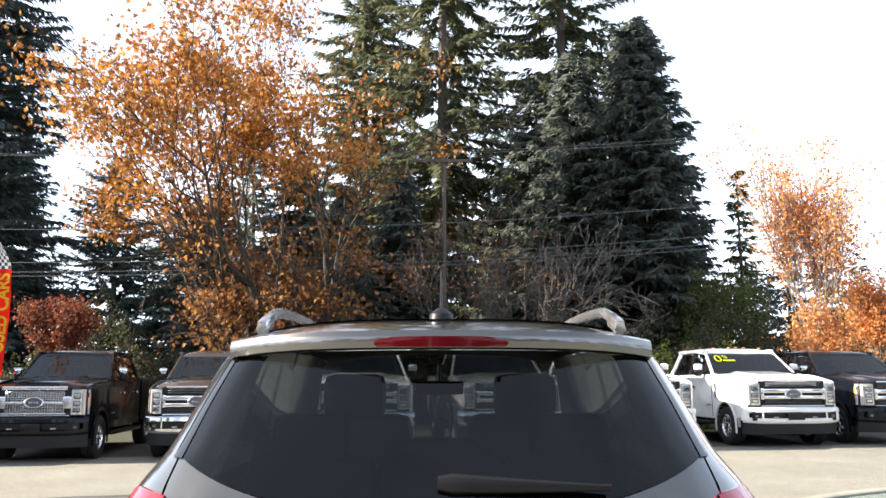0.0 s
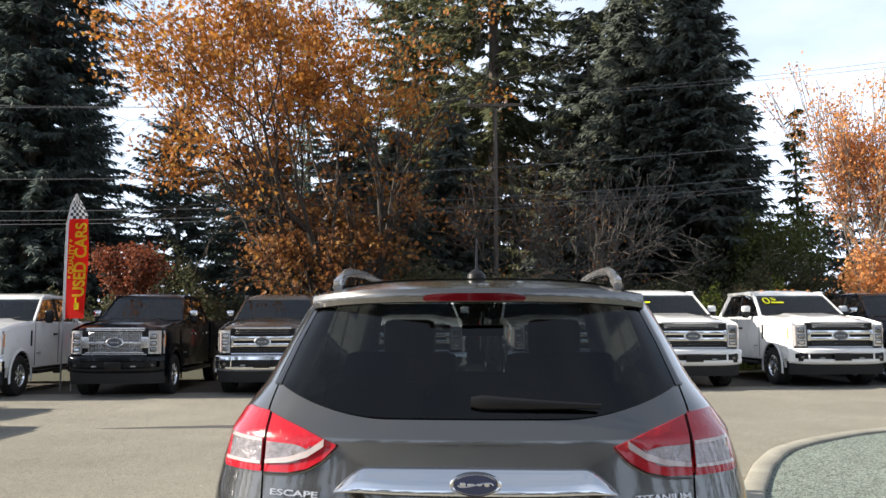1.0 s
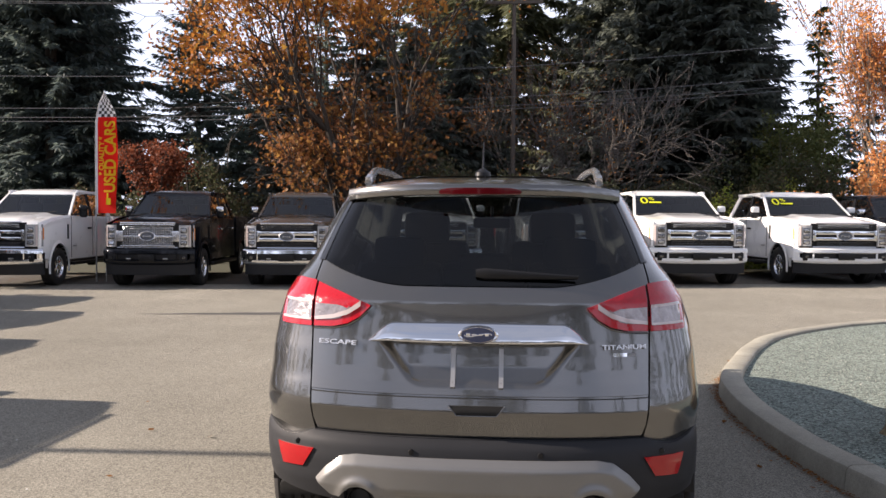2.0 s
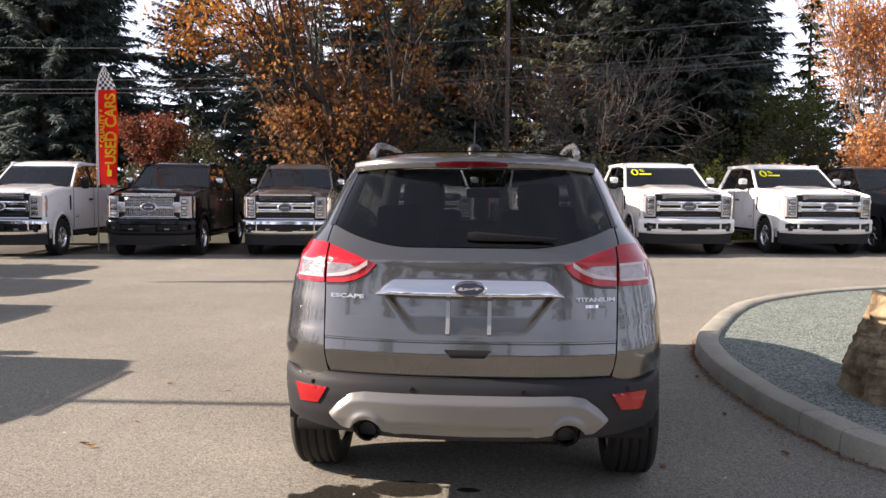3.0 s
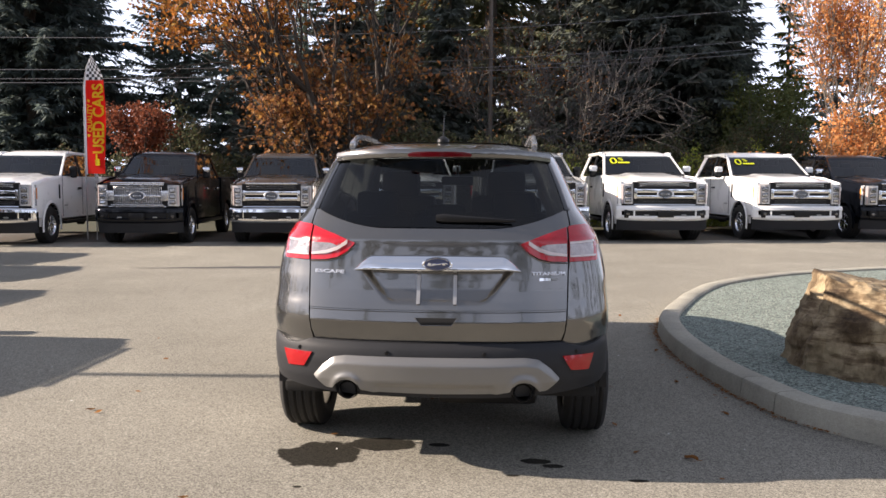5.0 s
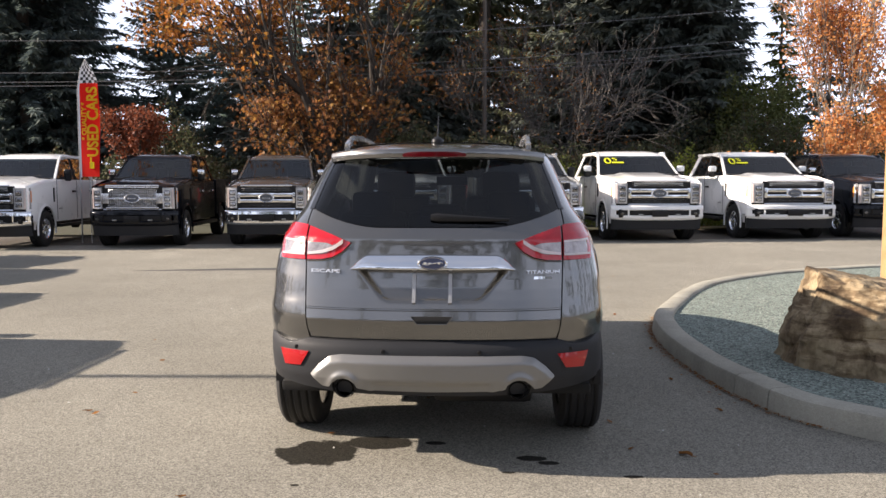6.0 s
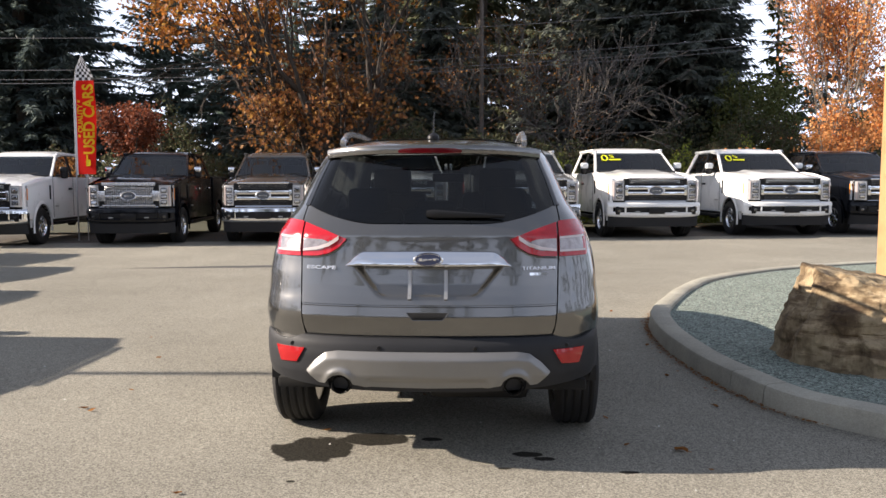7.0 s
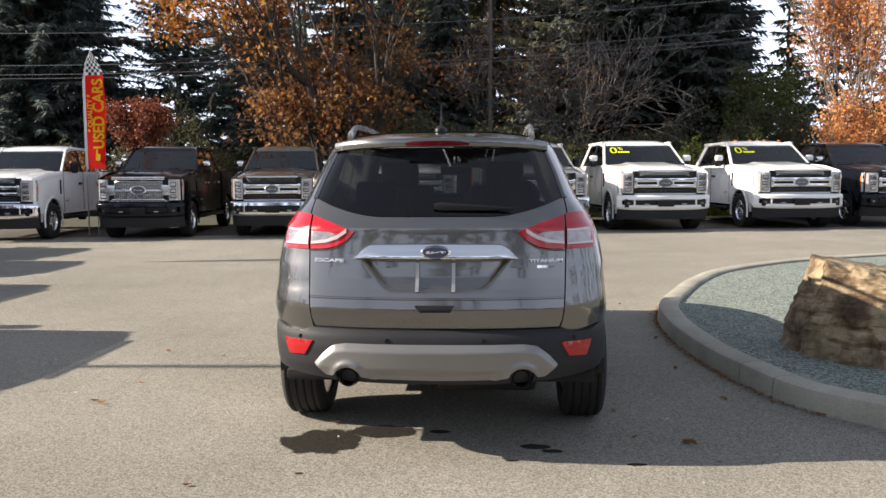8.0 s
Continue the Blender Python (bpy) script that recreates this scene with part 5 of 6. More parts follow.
    for s in (-1, 1):
        for ya, yb2, w in ((fb, ft, 0.065), (bb - 0.02, bt, 0.20)):
            bm = nb()
            d = 1 if ya == fb else -1
            q = [cab(s, ya, yb2, 0), cab(s, ya + d * w, yb2 + d * w, 0), cab(s, ya + d * w, yb2 + d * w, 0.95), cab(s, ya, yb2, 0.95)]
            vs = [bm.verts.new(p) for p in q] + [bm.verts.new(p - Vector((s * 0.045, 0, 0))) for p in q]
            for f in ((0, 1, 2, 3), (7, 6, 5, 4), (0, 4, 5, 1), (1, 5, 6, 2), (2, 6, 7, 3), (3, 7, 4, 0)):
                bm.faces.new([vs[i] for i in f])
            bmesh.ops.recalc_face_normals(bm, faces=bm.faces)
            part("cab_pillar", bm, paint, t)
        # header over the doors
        a, b = cab(s, ft, ft, 0.90), cab(s, bt, bt, 0.90)
        part("door_header", box(nb(), ((a.x + b.x) / 2, (ft + bt) / 2, zt - 0.02), (0.07, bt - ft, 0.07), 0.02), paint, t)
    for s in (-1, 1):
        bm = nb()
        q = [cab(s, 2.93, 2.95, 0), cab(s, 3.05, 3.05, 0), cab(s, 3.05, 3.05, 1), cab(s, 2.93, 2.95, 1)]
        vs = [bm.verts.new(p + Vector((s * 0.002, 0, 0))) for p in q] + [bm.verts.new(p - Vector((s * 0.06, 0, 0))) for p in q]
        for f in ((0, 1, 2, 3), (7, 6, 5, 4), (0, 4, 5, 1), (1, 5, 6, 2), (2, 6, 7, 3), (3, 7, 4, 0)):
            bm.faces.new([vs[i] for i in f])
        bmesh.ops.recalc_face_normals(bm, faces=bm.faces)
        part("middle_pillar", bm, M_TRIM, t)
    bm = nb()
    grid(bm, lambda u, v: cab(-1 + 2 * u, fb + 0.03 - 0.10 * (1 - (2 * u - 1) ** 2), ft + 0.02 - 0.06 * (1 - (2 * u - 1) ** 2), 0.02 + 0.84 * v), 12, 6)
    ws = part("windscreen", bm, M_TRUCKSCREEN, t)
    for s in (-1, 1):
        for ya, yb2, yc, yd in ((fb + 0.065, ft + 0.065, 2.93, 2.95), (3.05, 3.05, bb - 0.22, bt - 0.20)):
            bm = nb()
            grid(bm, lambda u, v: cab(s * 0.985, ya + (yc - ya) * u, yb2 + (yd - yb2) * u, 0.0 + 0.93 * v), 4, 4, flip=s > 0)
            part("side_window", bm, M_TRUCKGLASS, t)
    bm = nb()
    grid(bm, lambda u, v: cab(-0.95 + 1.9 * u, bb - 0.01, bt - 0.01, 0.95 * v), 4, 3)
    part("rear_window", bm, M_TRUCKGLASS, t)
    # dark cabin with seats and wheel
    bm = box(nb(), (0, 2.95, 1.0), (1.76, 2.55, 0.62), 0.02)
    box(bm, (0, 1.95, 1.36), (1.64, 0.45, 0.16), 0.05)
    part("cabin", bm, M_TRIM, t)
    for x in (-0.42, 0.42):
        for y in (2.75, 3.75):
            bm = box(nb(), (x, y, 1.42), (0.52, 0.16, 0.60), 0.06, Matrix.Rotation(radians(-10), 3, "X"))
            box(bm, (x, y + 0.08, 1.78), (0.26, 0.10, 0.17), 0.04)
            part("seat", bm, M_SEAT, t)
    for s0 in (-0.70, 0.06):
        part("wiper", tube(nb(), [(s0 + 0.62 * k, 1.60 + 0.055 * math.sin(math.pi * k), 1.455 + 0.045 * k) for k in span(0, 1, 6)], 0.010, 5), M_TRIM, t)
    # bed
    bm = box(nb(), (0, 5.32, 0.80), (1.80, 1.92, 0.06))
    box(bm, (0, 4.37, 1.10), (1.80, 0.05, 0.60))
    part("bed_floor", bm, M_TRIM, t)
    part("tailgate", box(nb(), (0, 6.29, 1.09), (1.80, 0.07, 0.62), 0.02), paint, t)
    part("rear_bumper", box(nb(), (0, 6.42, 0.66), (1.96, 0.20, 0.18), 0.04), M_CHROME, t)
    # grille
    bm = nb()
    grid(bm, lambda u, v: Vector((-0.69 + 1.38 * u, 0.115, 0.87 + 0.43 * v)), 2, 2)
    part("grille_mesh", bm, M_TRIM, t)
    bright = M_CHROME if grille != "fine" else M_BRIGHT
    if grille == "fine":
        for k, z in enumerate(span(0.93, 1.24, 12)):
            part("grille_slat", box(nb(), (0, 0.075, z), (1.10, 0.02, 0.010), 0.003, seg=1), M_BRIGHT, t)
        bm = nb()
        for x in span(-0.54, 0.54, 22):
            box(bm, (x, 0.080, 1.085), (0.010, 0.02, 0.31))
        part("grille_lattice", bm, M_BRIGHT, t)
        part("grille_bar", box(nb(), (0, 0.055, 1.085), (1.30, 0.03, 0.035), 0.010), M_BRIGHT, t)
        part("grille_bar", box(nb(), (0, 0.055, 1.275), (1.20, 0.03, 0.022), 0.008), M_BRIGHT, t)
        part("grille_bar", box(nb(), (0, 0.055, 0.905), (1.20, 0.03, 0.020), 0.008), M_BRIGHT, t)
        for s in (-1, 1):
            part("grille_end", box(nb(), (s * 0.61, 0.05, 1.085), (0.17, 0.04, 0.19), 0.02), M_BRIGHT, t)
    else:
        for z in (0.900, 0.935, 0.968, 1.218, 1.252, 1.283):
            part("grille_slat", box(nb(), (0, 0.08, z), (1.16, 0.03, 0.013), 0.004, seg=1), M_DARKCHROME, t)
        for z in (1.035, 1.145):
            part("grille_bar", box(nb(), (0, 0.055, z), (1.34, 0.045, 0.070), 0.022), bright, t)
        part("grille_bar", box(nb(), (0, 0.06, 1.09), (1.10, 0.03, 0.018), 0.006, seg=1), M_TRIM, t)
        bm = box(nb(), (0, 0.075, 1.088), (0.24, 0.03, 0.20), 0.01)
        part("grille_centre", bm, M_TRIM, t)
        for s in (-1, 1):
            part("grille_end", box(nb(), (s * 0.635, 0.052, 1.09), (0.07, 0.05, 0.20), 0.018), bright, t)
    # surround
    bm = nb()
    tube(bm, [(-0.60, 0.07, 1.305), (0.60, 0.07, 1.305)], 0.012, 6)
    tube(bm, [(-0.66, 0.07, 0.872), (0.66, 0.07, 0.872)], 0.012, 6)
    part("grille_surround", bm, bright, t)
    bm = nb()
    lathe(bm, [(0.0, -0.008), (0.80, -0.008), (0.9, -0.016), (1.0, -0.004), (1.0, 0.03)], "y", (0, 0, 0), 30)
    bmesh.ops.transform(bm, matrix=Matrix.Translation((0, 0.03, 1.09)) @ Matrix.Diagonal((0.185, 1, 0.086, 1)), verts=bm.verts)
    badge = part("badge", bm, M_BRIGHT, t, "oval badge with a bright rim")
    bm = lathe(nb(), [(0.0, -0.012), (0.80, -0.011), (0.82, -0.004)], "y", (0, 0, 0), 26)
    bmesh.ops.transform(bm, matrix=Matrix.Translation((0, 0.03, 1.09)) @ Matrix.Diagonal((0.185, 1, 0.086, 1)), verts=bm.verts)
    part("badge_field", bm, M_BADGEGREY, badge)
    bm = nb()
    for dx, w, h in ((-0.075, 0.035, 0.05), (-0.025, 0.04, 0.03), (0.025, 0.03, 0.03), (0.07, 0.03, 0.05)):
        box(bm, (dx, 0.014, 1.092), (w, 0.004, h * 0.5), 0.003, seg=1)
    part("badge_script", bm, M_CHROME, badge)
    # front bumper: upper bar, side bars, lower bar round a dark opening
    bmat = bumper_mat or M_CHROME
    bm = nb()
    def bump(u, v):
        x = -1.0 + 2.0 * u
        e = abs(x)
        p = [(0.06, 0.855), (0.0, 0.846), (-0.034, 0.815), (-0.042, 0.755), (0.01, 0.735)]
        k = v * 4
        i = min(3, int(k))
        a, b, f = p[i], p[i + 1], k - min(3, int(k))
        return Vector((x, a[0] + (b[0] - a[0]) * f + 0.20 * e ** 5, a[1] + (b[1] - a[1]) * f - 0.01 * e ** 4))
    grid(bm, bump, 30, 8)
    part("bumper_upper", bm, bmat, t)
    bm = nb()
    grid(bm, lambda u, v: Vector((-1.0 + 2.0 * u, [0.01, -0.03, -0.033, 0.0, 0.03][round(v * 4)] + 0.20 * abs(2 * u - 1) ** 5, [0.620, 0.608, 0.565, 0.515, 0.50][round(v * 4)] + 0.03 * abs(2 * u - 1) ** 4)), 30, 4)
    part("bumper_lower", bm, bmat, t)
    for s in (-1, 1):
        for x, w in ((0.66, 0.035), (0.955, 0.10)):
            bm = nb()
            grid(bm, lambda u, v: Vector((s * (x - w / 2 + w * u), -0.018 + 0.20 * (x - w / 2 + w * u) ** 5 - 0.012 * math.sin(math.pi * u), 0.57 + 0.19 * v)), 4, 3, (0, 0.08, 0), flip=s < 0)
            part("bumper_side", bm, bmat, t)
    part("bumper_opening", box(nb(), (0, 0.075, 0.665), (1.72, 0.10, 0.19), 0.01), M_TRIM, t)
    part("front_plate", box(nb(), (0, -0.045, 0.66), (0.34, 0.02, 0.15), 0.006), M_TRIM, t, "blank dark number plate holder")
    bm = nb()
    grid(bm, lambda u, v: Vector((-0.97 + 1.94 * u, 0.03 + 0.05 * (1 - v) + 0.20 * abs(2 * u - 1) ** 5, 0.33 + 0.19 * v)), 20, 4, (0, 0.05, 0))
    part("air_dam", bm, M_PLASTIC, t)
    # tall ride height and deep bonnet of a heavy four-wheel-drive truck
    for q in t.children_recursive:
        wheel = q.name.startswith(("wheel", "rim", "spoke_star", "brake_disc")) and not q.name.startswith("wheel_liner")
        for v in q.data.vertices:
            v.co.x *= wide
            if not wheel:
                v.co.z = tall(v.co.z)
    if roof_lamps:
        for x in (-0.60, -0.20, 0.0, 0.20, 0.60):
            part("roof_marker", box(nb(), (x, 2.56, 2.262 - 0.03 * abs(x)), (0.055, 0.09, 0.022), 0.010), M_AMBER, t)
    if sticker:
        def onglass(x, k, off=0.012):
            p = cab(x / (0.955 - 0.165 * k), fb + 0.03 - 0.10 * (1 - (x / 0.95) ** 2), ft + 0.02 - 0.06 * (1 - (x / 0.95) ** 2), k)
            return Vector((p.x * wide, p.y - off, tall(p.z) + off * 0.6))
        tilt = math.degrees(math.atan2(tall(zt) - tall(zb), ft - fb))
        for body, x, k, size in (("0", -0.62, 0.62, 0.36), ("%", -0.45, 0.70, 0.17)):
            c = onglass(x, k)
            text_mesh("sticker_digit", body, size, M_STICKER, t, Matrix.Translation(c) @ pose(0, 0, 0, tilt, 0, 0), 0.004, 1.15)
        bm = nb()
        grid(bm, lambda u, v: onglass(-0.53 + 0.27 * u, 0.53 + 0.06 * v), 4, 1)
        part("sticker_bar", bm, M_STICKER, t)
    return t


ROW = 6.5          # the row of trucks stands slightly askew


def row_y(x):
    return 15.12 + 0.205 * x


for x, paint, label, opts in (
        (-10.42, M_WHITE, "white crew-cab pickup with chrome bumper and dark grille", {"mirror_mat": M_TRIM, "size": 0.955, "wide": 1.0}),
        (-7.42, M_BLACK, "black crew-cab pickup with a satin mesh grille", {"grille": "fine", "bumper_mat": M_BLACK, "mirror_mat": M_CHROME, "size": 0.955, "wide": 1.0}),
        (-4.60, M_BROWN, "dark grey-brown crew-cab pickup with a chrome bumper", {"mirror_mat": M_CHROME, "size": 0.955, "wide": 1.0}),
        (-1.55, M_WHITE, "white crew-cab pickup behind the parked crossover", {}),
        (1.55, M_SILVER, "silver crew-cab pickup behind the parked crossover", {"mirror_mat": M_TRIM}),
        # next two: white bumper paint stands in for the bright reflection in chrome
        (4.50, M_WHITE, "white crew-cab pickup with a yellow windscreen sticker", {"sticker": True, "bumper_mat": M_WHITE, "size": 1.02}),
        (7.96, M_WHITE, "white crew-cab pickup with roof marker lamps and yellow sticker", {"sticker": True, "roof_lamps": True, "bumper_mat": M_WHITE, "size": 1.02}),
        (10.8, M_BLACK, "black pickup with clear lamps and dark bumper", {"bumper_mat": M_BLACK, "mirror_mat": M_CHROME})):
    build_pickup(pose(x, row_y(x), 0, 0, 0, ROW), paint, label, **opts)
# a second row at the side of the lot, known by the shadows it throws
for x, y in ((-10.3, 10.5), (-9.2, 8.1), (-8.2, 5.2), (-5.75, 2.1)):
    build_pickup(pose(x, y, 0, 0, 0, 90), M_BROWN if y > 6 else M_WHITE, "pickup parked at the side of the lot")


# ---- trees ----
def unit(v):
    return v / np.maximum(1e-9, np.linalg.norm(v, axis=-1, keepdims=True))


def conifer_mesh(seed, h, r, z0, per_level, step, frond, density, droop, shape=0.85, ragged=0.35):
    """Needle sprays along drooping whorled branches; returns crown arrays and the branch spines."""
    g = np.random.default_rng(seed)
    tri, spines = [], []
    z = z0
    while z < h - 0.15:
        k = (z - z0) / (h - z0)
        reach = r * (1 - k) ** shape * (0.75 + 0.25 * min(1, k * 6)) + 0.12
        n = max(3, int(per_level * (0.55 + 0.45 * (1 - k))))
        a0 = g.uniform(0, 6.28)
        for i in range(n):
            a = a0 + 6.283 * i / n + g.normal(0, 0.55)
            ln = reach * (1 - ragged * g.random()) * (1.25 if g.random() < 0.10 else 1.0)
            d = np.array([math.cos(a), math.sin(a), 0.0])
            side = np.array([-d[1], d[0], 0.0])
            rise = g.uniform(-0.16, 0.34) - droop * (1 - k)
            zz = z + g.normal(0, step * 0.9)
            m = max(3, int(ln * density))
            s = (np.arange(m) + g.random(m)) / m
            s = 0.12 + 0.88 * s
            p = np.outer(s * ln, d)
            p[:, 2] = zz + s * ln * rise - droop * 0.35 * ln * s ** 2 + 0.10 * ln * s ** 3
            spines.append(np.vstack([[0, 0, zz], p[len(p) // 2], p[-1]]))
            for q in range(4):
                w = g.uniform(-1, 1, m)
                ahead = g.uniform(0.25, 0.9, m)
                dirs = unit(np.outer(ahead, d) + np.outer(w * 1.1, side) + np.column_stack([np.zeros(m), np.zeros(m), g.uniform(-0.55, 0.12, m)]))
                L = frond * (0.55 + 0.7 * g.random(m)) * (1.15 - 0.45 * s)
                b = unit(np.cross(dirs, np.column_stack([g.normal(0, .5, m), g.normal(0, .5, m), np.ones(m)])))
                wd = L * g.uniform(0.09, 0.20, m)
                c0 = p + dirs * (L * -0.1)[:, None]
                mid = p + dirs * (L * 0.45)[:, None]
                tip = p + dirs * L[:, None] + np.column_stack([np.zeros(m), np.zeros(m), -L * 0.18])
                tri.append(np.stack([c0, mid + b * wd[:, None], tip, mid - b * wd[:, None]], 1))
        z += step * (0.7 + 0.6 * g.random())
    v = np.concatenate(tri)
    return v.reshape(-1, 3), np.arange(len(v) * 4).reshape(-1, 4), spines


def add_limbs(bm, spines, k0=0.035):
    for s in spines:
        tube(bm, [tuple(p) for p in s], [k0, k0 * 0.6, k0 * 0.2], 4, cap=False)


def build_conifer(name, x, y, h, r, z0, seed, needles, label, per_level=7, step=0.55, frond=0.75, density=4.0, droop=0.35, shape=0.85, trunk=0.28, limb_every=3):
    t = tagged(thing(name, pose(x, y, -0.05)), label, "tree")
    v, f, spines = conifer_mesh(seed, h, r, z0, per_level, step, frond, density, droop, shape)
    obj("crown", from_arrays("crown", v, f, needles), t)
    bm = nb()
    g = random.Random(seed)
    tube(bm, [(0.06 * math.sin(k * 5 + seed), 0.06 * math.cos(k * 4), h * k) for k in span(0, 1, 10)], [trunk * (1 - 0.93 * k) for k in span(0, 1, 10)], 9)
    add_limbs(bm, spines[::limb_every], 0.045)
    part("trunk", bm, M_BARK, t)
    return t


def grow(g, p, d, length, rad, depth, out, tips, spread, up, split):
    """One limb and, from it, its branches."""
    n = 4
    pts, rr = [p.copy()], [rad]
    for i in range(n):
        d = unit(d + g.normal(0, 0.10, 3) + np.array([0, 0, up]))
        p = p + d * length / n
        pts.append(p.copy())
        rr.append(rad * (1 - 0.42 * (i + 1) / n))
    out.append((pts, rr))
    if depth == 0:
        tips.append((pts[-1], d))
        tips.append((pts[-2], d))
        return
    for i in range(split):
        q = pts[-1] if i < 2 else pts[g.integers(2, n + 1)]
        nd = unit(d + g.normal(0, spread, 3))
        grow(g, q.copy(), nd, length * g.uniform(0.60, 0.82), rr[-1] * 0.72, depth - 1, out, tips, spread, up, split)
    if depth <= 2:
        tips.append((pts[-1], d))


def leaf_arrays(g, tips, per_tip, size, cloud, hang=0.5, lobed=False):
    """Folded leaves hung about the twig ends; lobed: with five points."""
    c = np.repeat(np.array([t[0] for t in tips]), per_tip, 0)
    n = len(c)
    c = c + g.normal(0, cloud, (n, 3)) * np.array([1, 1, 0.75])
    out = unit(g.normal(0, 1, (n, 3)) + np.array([0, 0, -hang]))
    nrm = unit(np.cross(out, g.normal(0, 1, (n, 3))))
    b = np.cross(nrm, out)
    s = size * g.uniform(0.6, 1.25, n)[:, None]
    curl = nrm * s * g.uniform(-0.15, 0.25, n)[:, None]
    if lobed:
        shape = ((0.0, 0.0, 0), (0.18, 0.52, 1), (0.42, 0.20, 0), (0.78, 0.46, 1), (0.62, 0.12, 0), (1.05, 0.0, 1), (0.62, -0.12, 0), (0.78, -0.46, 1), (0.42, -0.20, 0), (0.18, -0.52, 1))
        v = np.stack([c + out * s * a + b * s * w + curl * k for a, w, k in shape], 1)
        tri = np.array([[0, 1, 2], [0, 2, 4], [2, 3, 4], [4, 5, 6], [0, 4, 6], [0, 6, 8], [6, 7, 8], [0, 8, 9]])
        idx = np.arange(n)[:, None, None] * 10 + tri[None]
    else:
        v = np.stack([c, c + out * s * 0.35 + b * s * 0.5 + curl, c + out * s, c + out * s * 0.35 - b * s * 0.5 + curl], 1)
        idx = np.arange(n)[:, None, None] * 4 + np.array([[0, 1, 2], [0, 2, 3]])[None]
    return v.reshape(-1, 3), idx.reshape(-1, 3)


def build_broadleaf(name, x, y, stems, seed, leaves, bark, label, length, rad, depth, spread, up, split, per_tip, size, cloud, lean=0.45, base_z=0.6, keep=None, drift=0.0, limbs_low=()):
    t = tagged(thing(name, pose(x, y, -0.05)), label, "tree")
    g = np.random.default_rng(seed)
    limbs, tips = [], []
    limbs.append(([np.array([0, 0, 0.0]), np.array([0.02, 0.02, base_z * 0.6]), np.array([0, 0, base_z])], [rad * 1.5, rad * 1.25, rad * 1.15]))
    for i in range(stems):
        a = 6.283 * i / stems + g.normal(0, 0.2)
        d = unit(np.array([drift + math.cos(a) * lean * g.uniform(0.6, 1.3), math.sin(a) * lean * g.uniform(0.6, 1.3), 1.0]))
        grow(g, np.array([0.05 * math.cos(a), 0.05 * math.sin(a), base_z * g.uniform(0.7, 1.0)]), d, length * g.uniform(0.8, 1.15), rad * g.uniform(0.55, 0.85), depth, limbs, tips, spread, up, split)
    for z, d, ln in limbs_low:
        grow(g, np.array([0.0, 0.0, z]), unit(np.array(d)), ln, rad * 0.5, depth - 1, limbs, tips, spread, up, split + 1)
    for name2, thick in (("trunk", True), ("branchwork", False)):
        bm = nb()
        for pts, rr in limbs:
            if (rr[0] > rad * 0.40) == thick:
                tube(bm, pts, [max(0.011, q) for q in rr], 7 if thick else 4, cap=False)
        part(name2, bm, bark, t)
    if keep is not None:
        tips = [q for q in tips if keep(q[0], g)]
    if per_tip:
        v, f = leaf_arrays(g, tips, per_tip, size, cloud, lobed=name == "maple_tree")
        obj("crown", from_arrays("crown", v, f, leaves), t)
    return t


def clumps(p, seed, size):
    """A smooth field from 0 to 1 that gathers leaves in clumps."""
    return 0.5 + noise.noise(Vector((p[0] / size + seed, p[1] / size, p[2] / size))) * 1.1


def build_shrub(name, x, y, w, d, h, seed, leaves, label, n=5000, size=0.14, kind=""):
    """A loose bush: a twig frame with leaves crowded to an uneven outer shell."""
    t = tagged(thing(name, pose(x, y, -0.04)), label, "shrub" if not kind else "hedge")
    g = np.random.default_rng(seed)
    u = unit(g.normal(0, 1, (n, 3)))
    u[:, 2] = np.abs(u[:, 2])
    lump = 1 + 0.22 * np.sin(u[:, 0] * 7 + seed) * np.cos(u[:, 1] * 6) + 0.12 * np.sin(u[:, 2] * 13 + seed)
    c = u * np.array([w / 2, d / 2, h]) * (lump * g.uniform(0.55, 1.0, n) ** 0.5)[:, None]
    v, f = leaf_arrays(g, [(p, None) for p in c], 1, size, 0.05)
    obj("crown", from_arrays("crown", v, f, leaves), t)
    bm = nb()
    for i in range(10):
        a = g.uniform(0, 6.28)
        e = np.array([math.cos(a) * w * 0.35, math.sin(a) * d * 0.35, h * g.uniform(0.5, 0.9)])
        tube(bm, [(0, 0, 0), tuple(e * 0.5 + np.array([0, 0, 0.1])), tuple(e)], [0.04, 0.025, 0.008], 4, cap=False)
    part("stem", bm, M_TWIG, t)
    return t


# tall firs and the dense spruce
FIR = dict(per_level=7, step=0.58, frond=0.66, density=6.6, droop=0.30, shape=0.42, trunk=0.46)
DENSE = dict(per_level=11, step=0.36, frond=0.60, density=7.6, droop=0.30, shape=0.60, trunk=0.34, limb_every=6)
build_conifer("fir_tree", 0.3, 46, 46, 7.4, 3.0, 11, M_FIR, "tall green fir with drooping ragged branches", **FIR)
build_conifer("fir_tree", 7.6, 46, 46, 6.4, 4.0, 12, M_FIR, "tall green fir with drooping ragged branches", **FIR)
build_conifer("fir_tree", -5.0, 52, 40, 6.5, 3.0, 13, M_FIR, "tall green fir behind the maple", **FIR)
build_conifer("spruce_tree", 10.4, 39, 20.3, 4.9, 0.3, 14, M_SPRUCE, "dense dark green spruce with branches to the ground", **{**DENSE, "per_level": 17, "step": 0.28, "frond": 0.62, "density": 8.6, "shape": 0.52})
build_conifer("spruce_tree", 7.4, 40.5, 19.0, 4.4, 0.3, 29, M_SPRUCE, "dense dark spruce standing close beside another", **{**DENSE, "per_level": 14, "step": 0.32, "shape": 0.52})
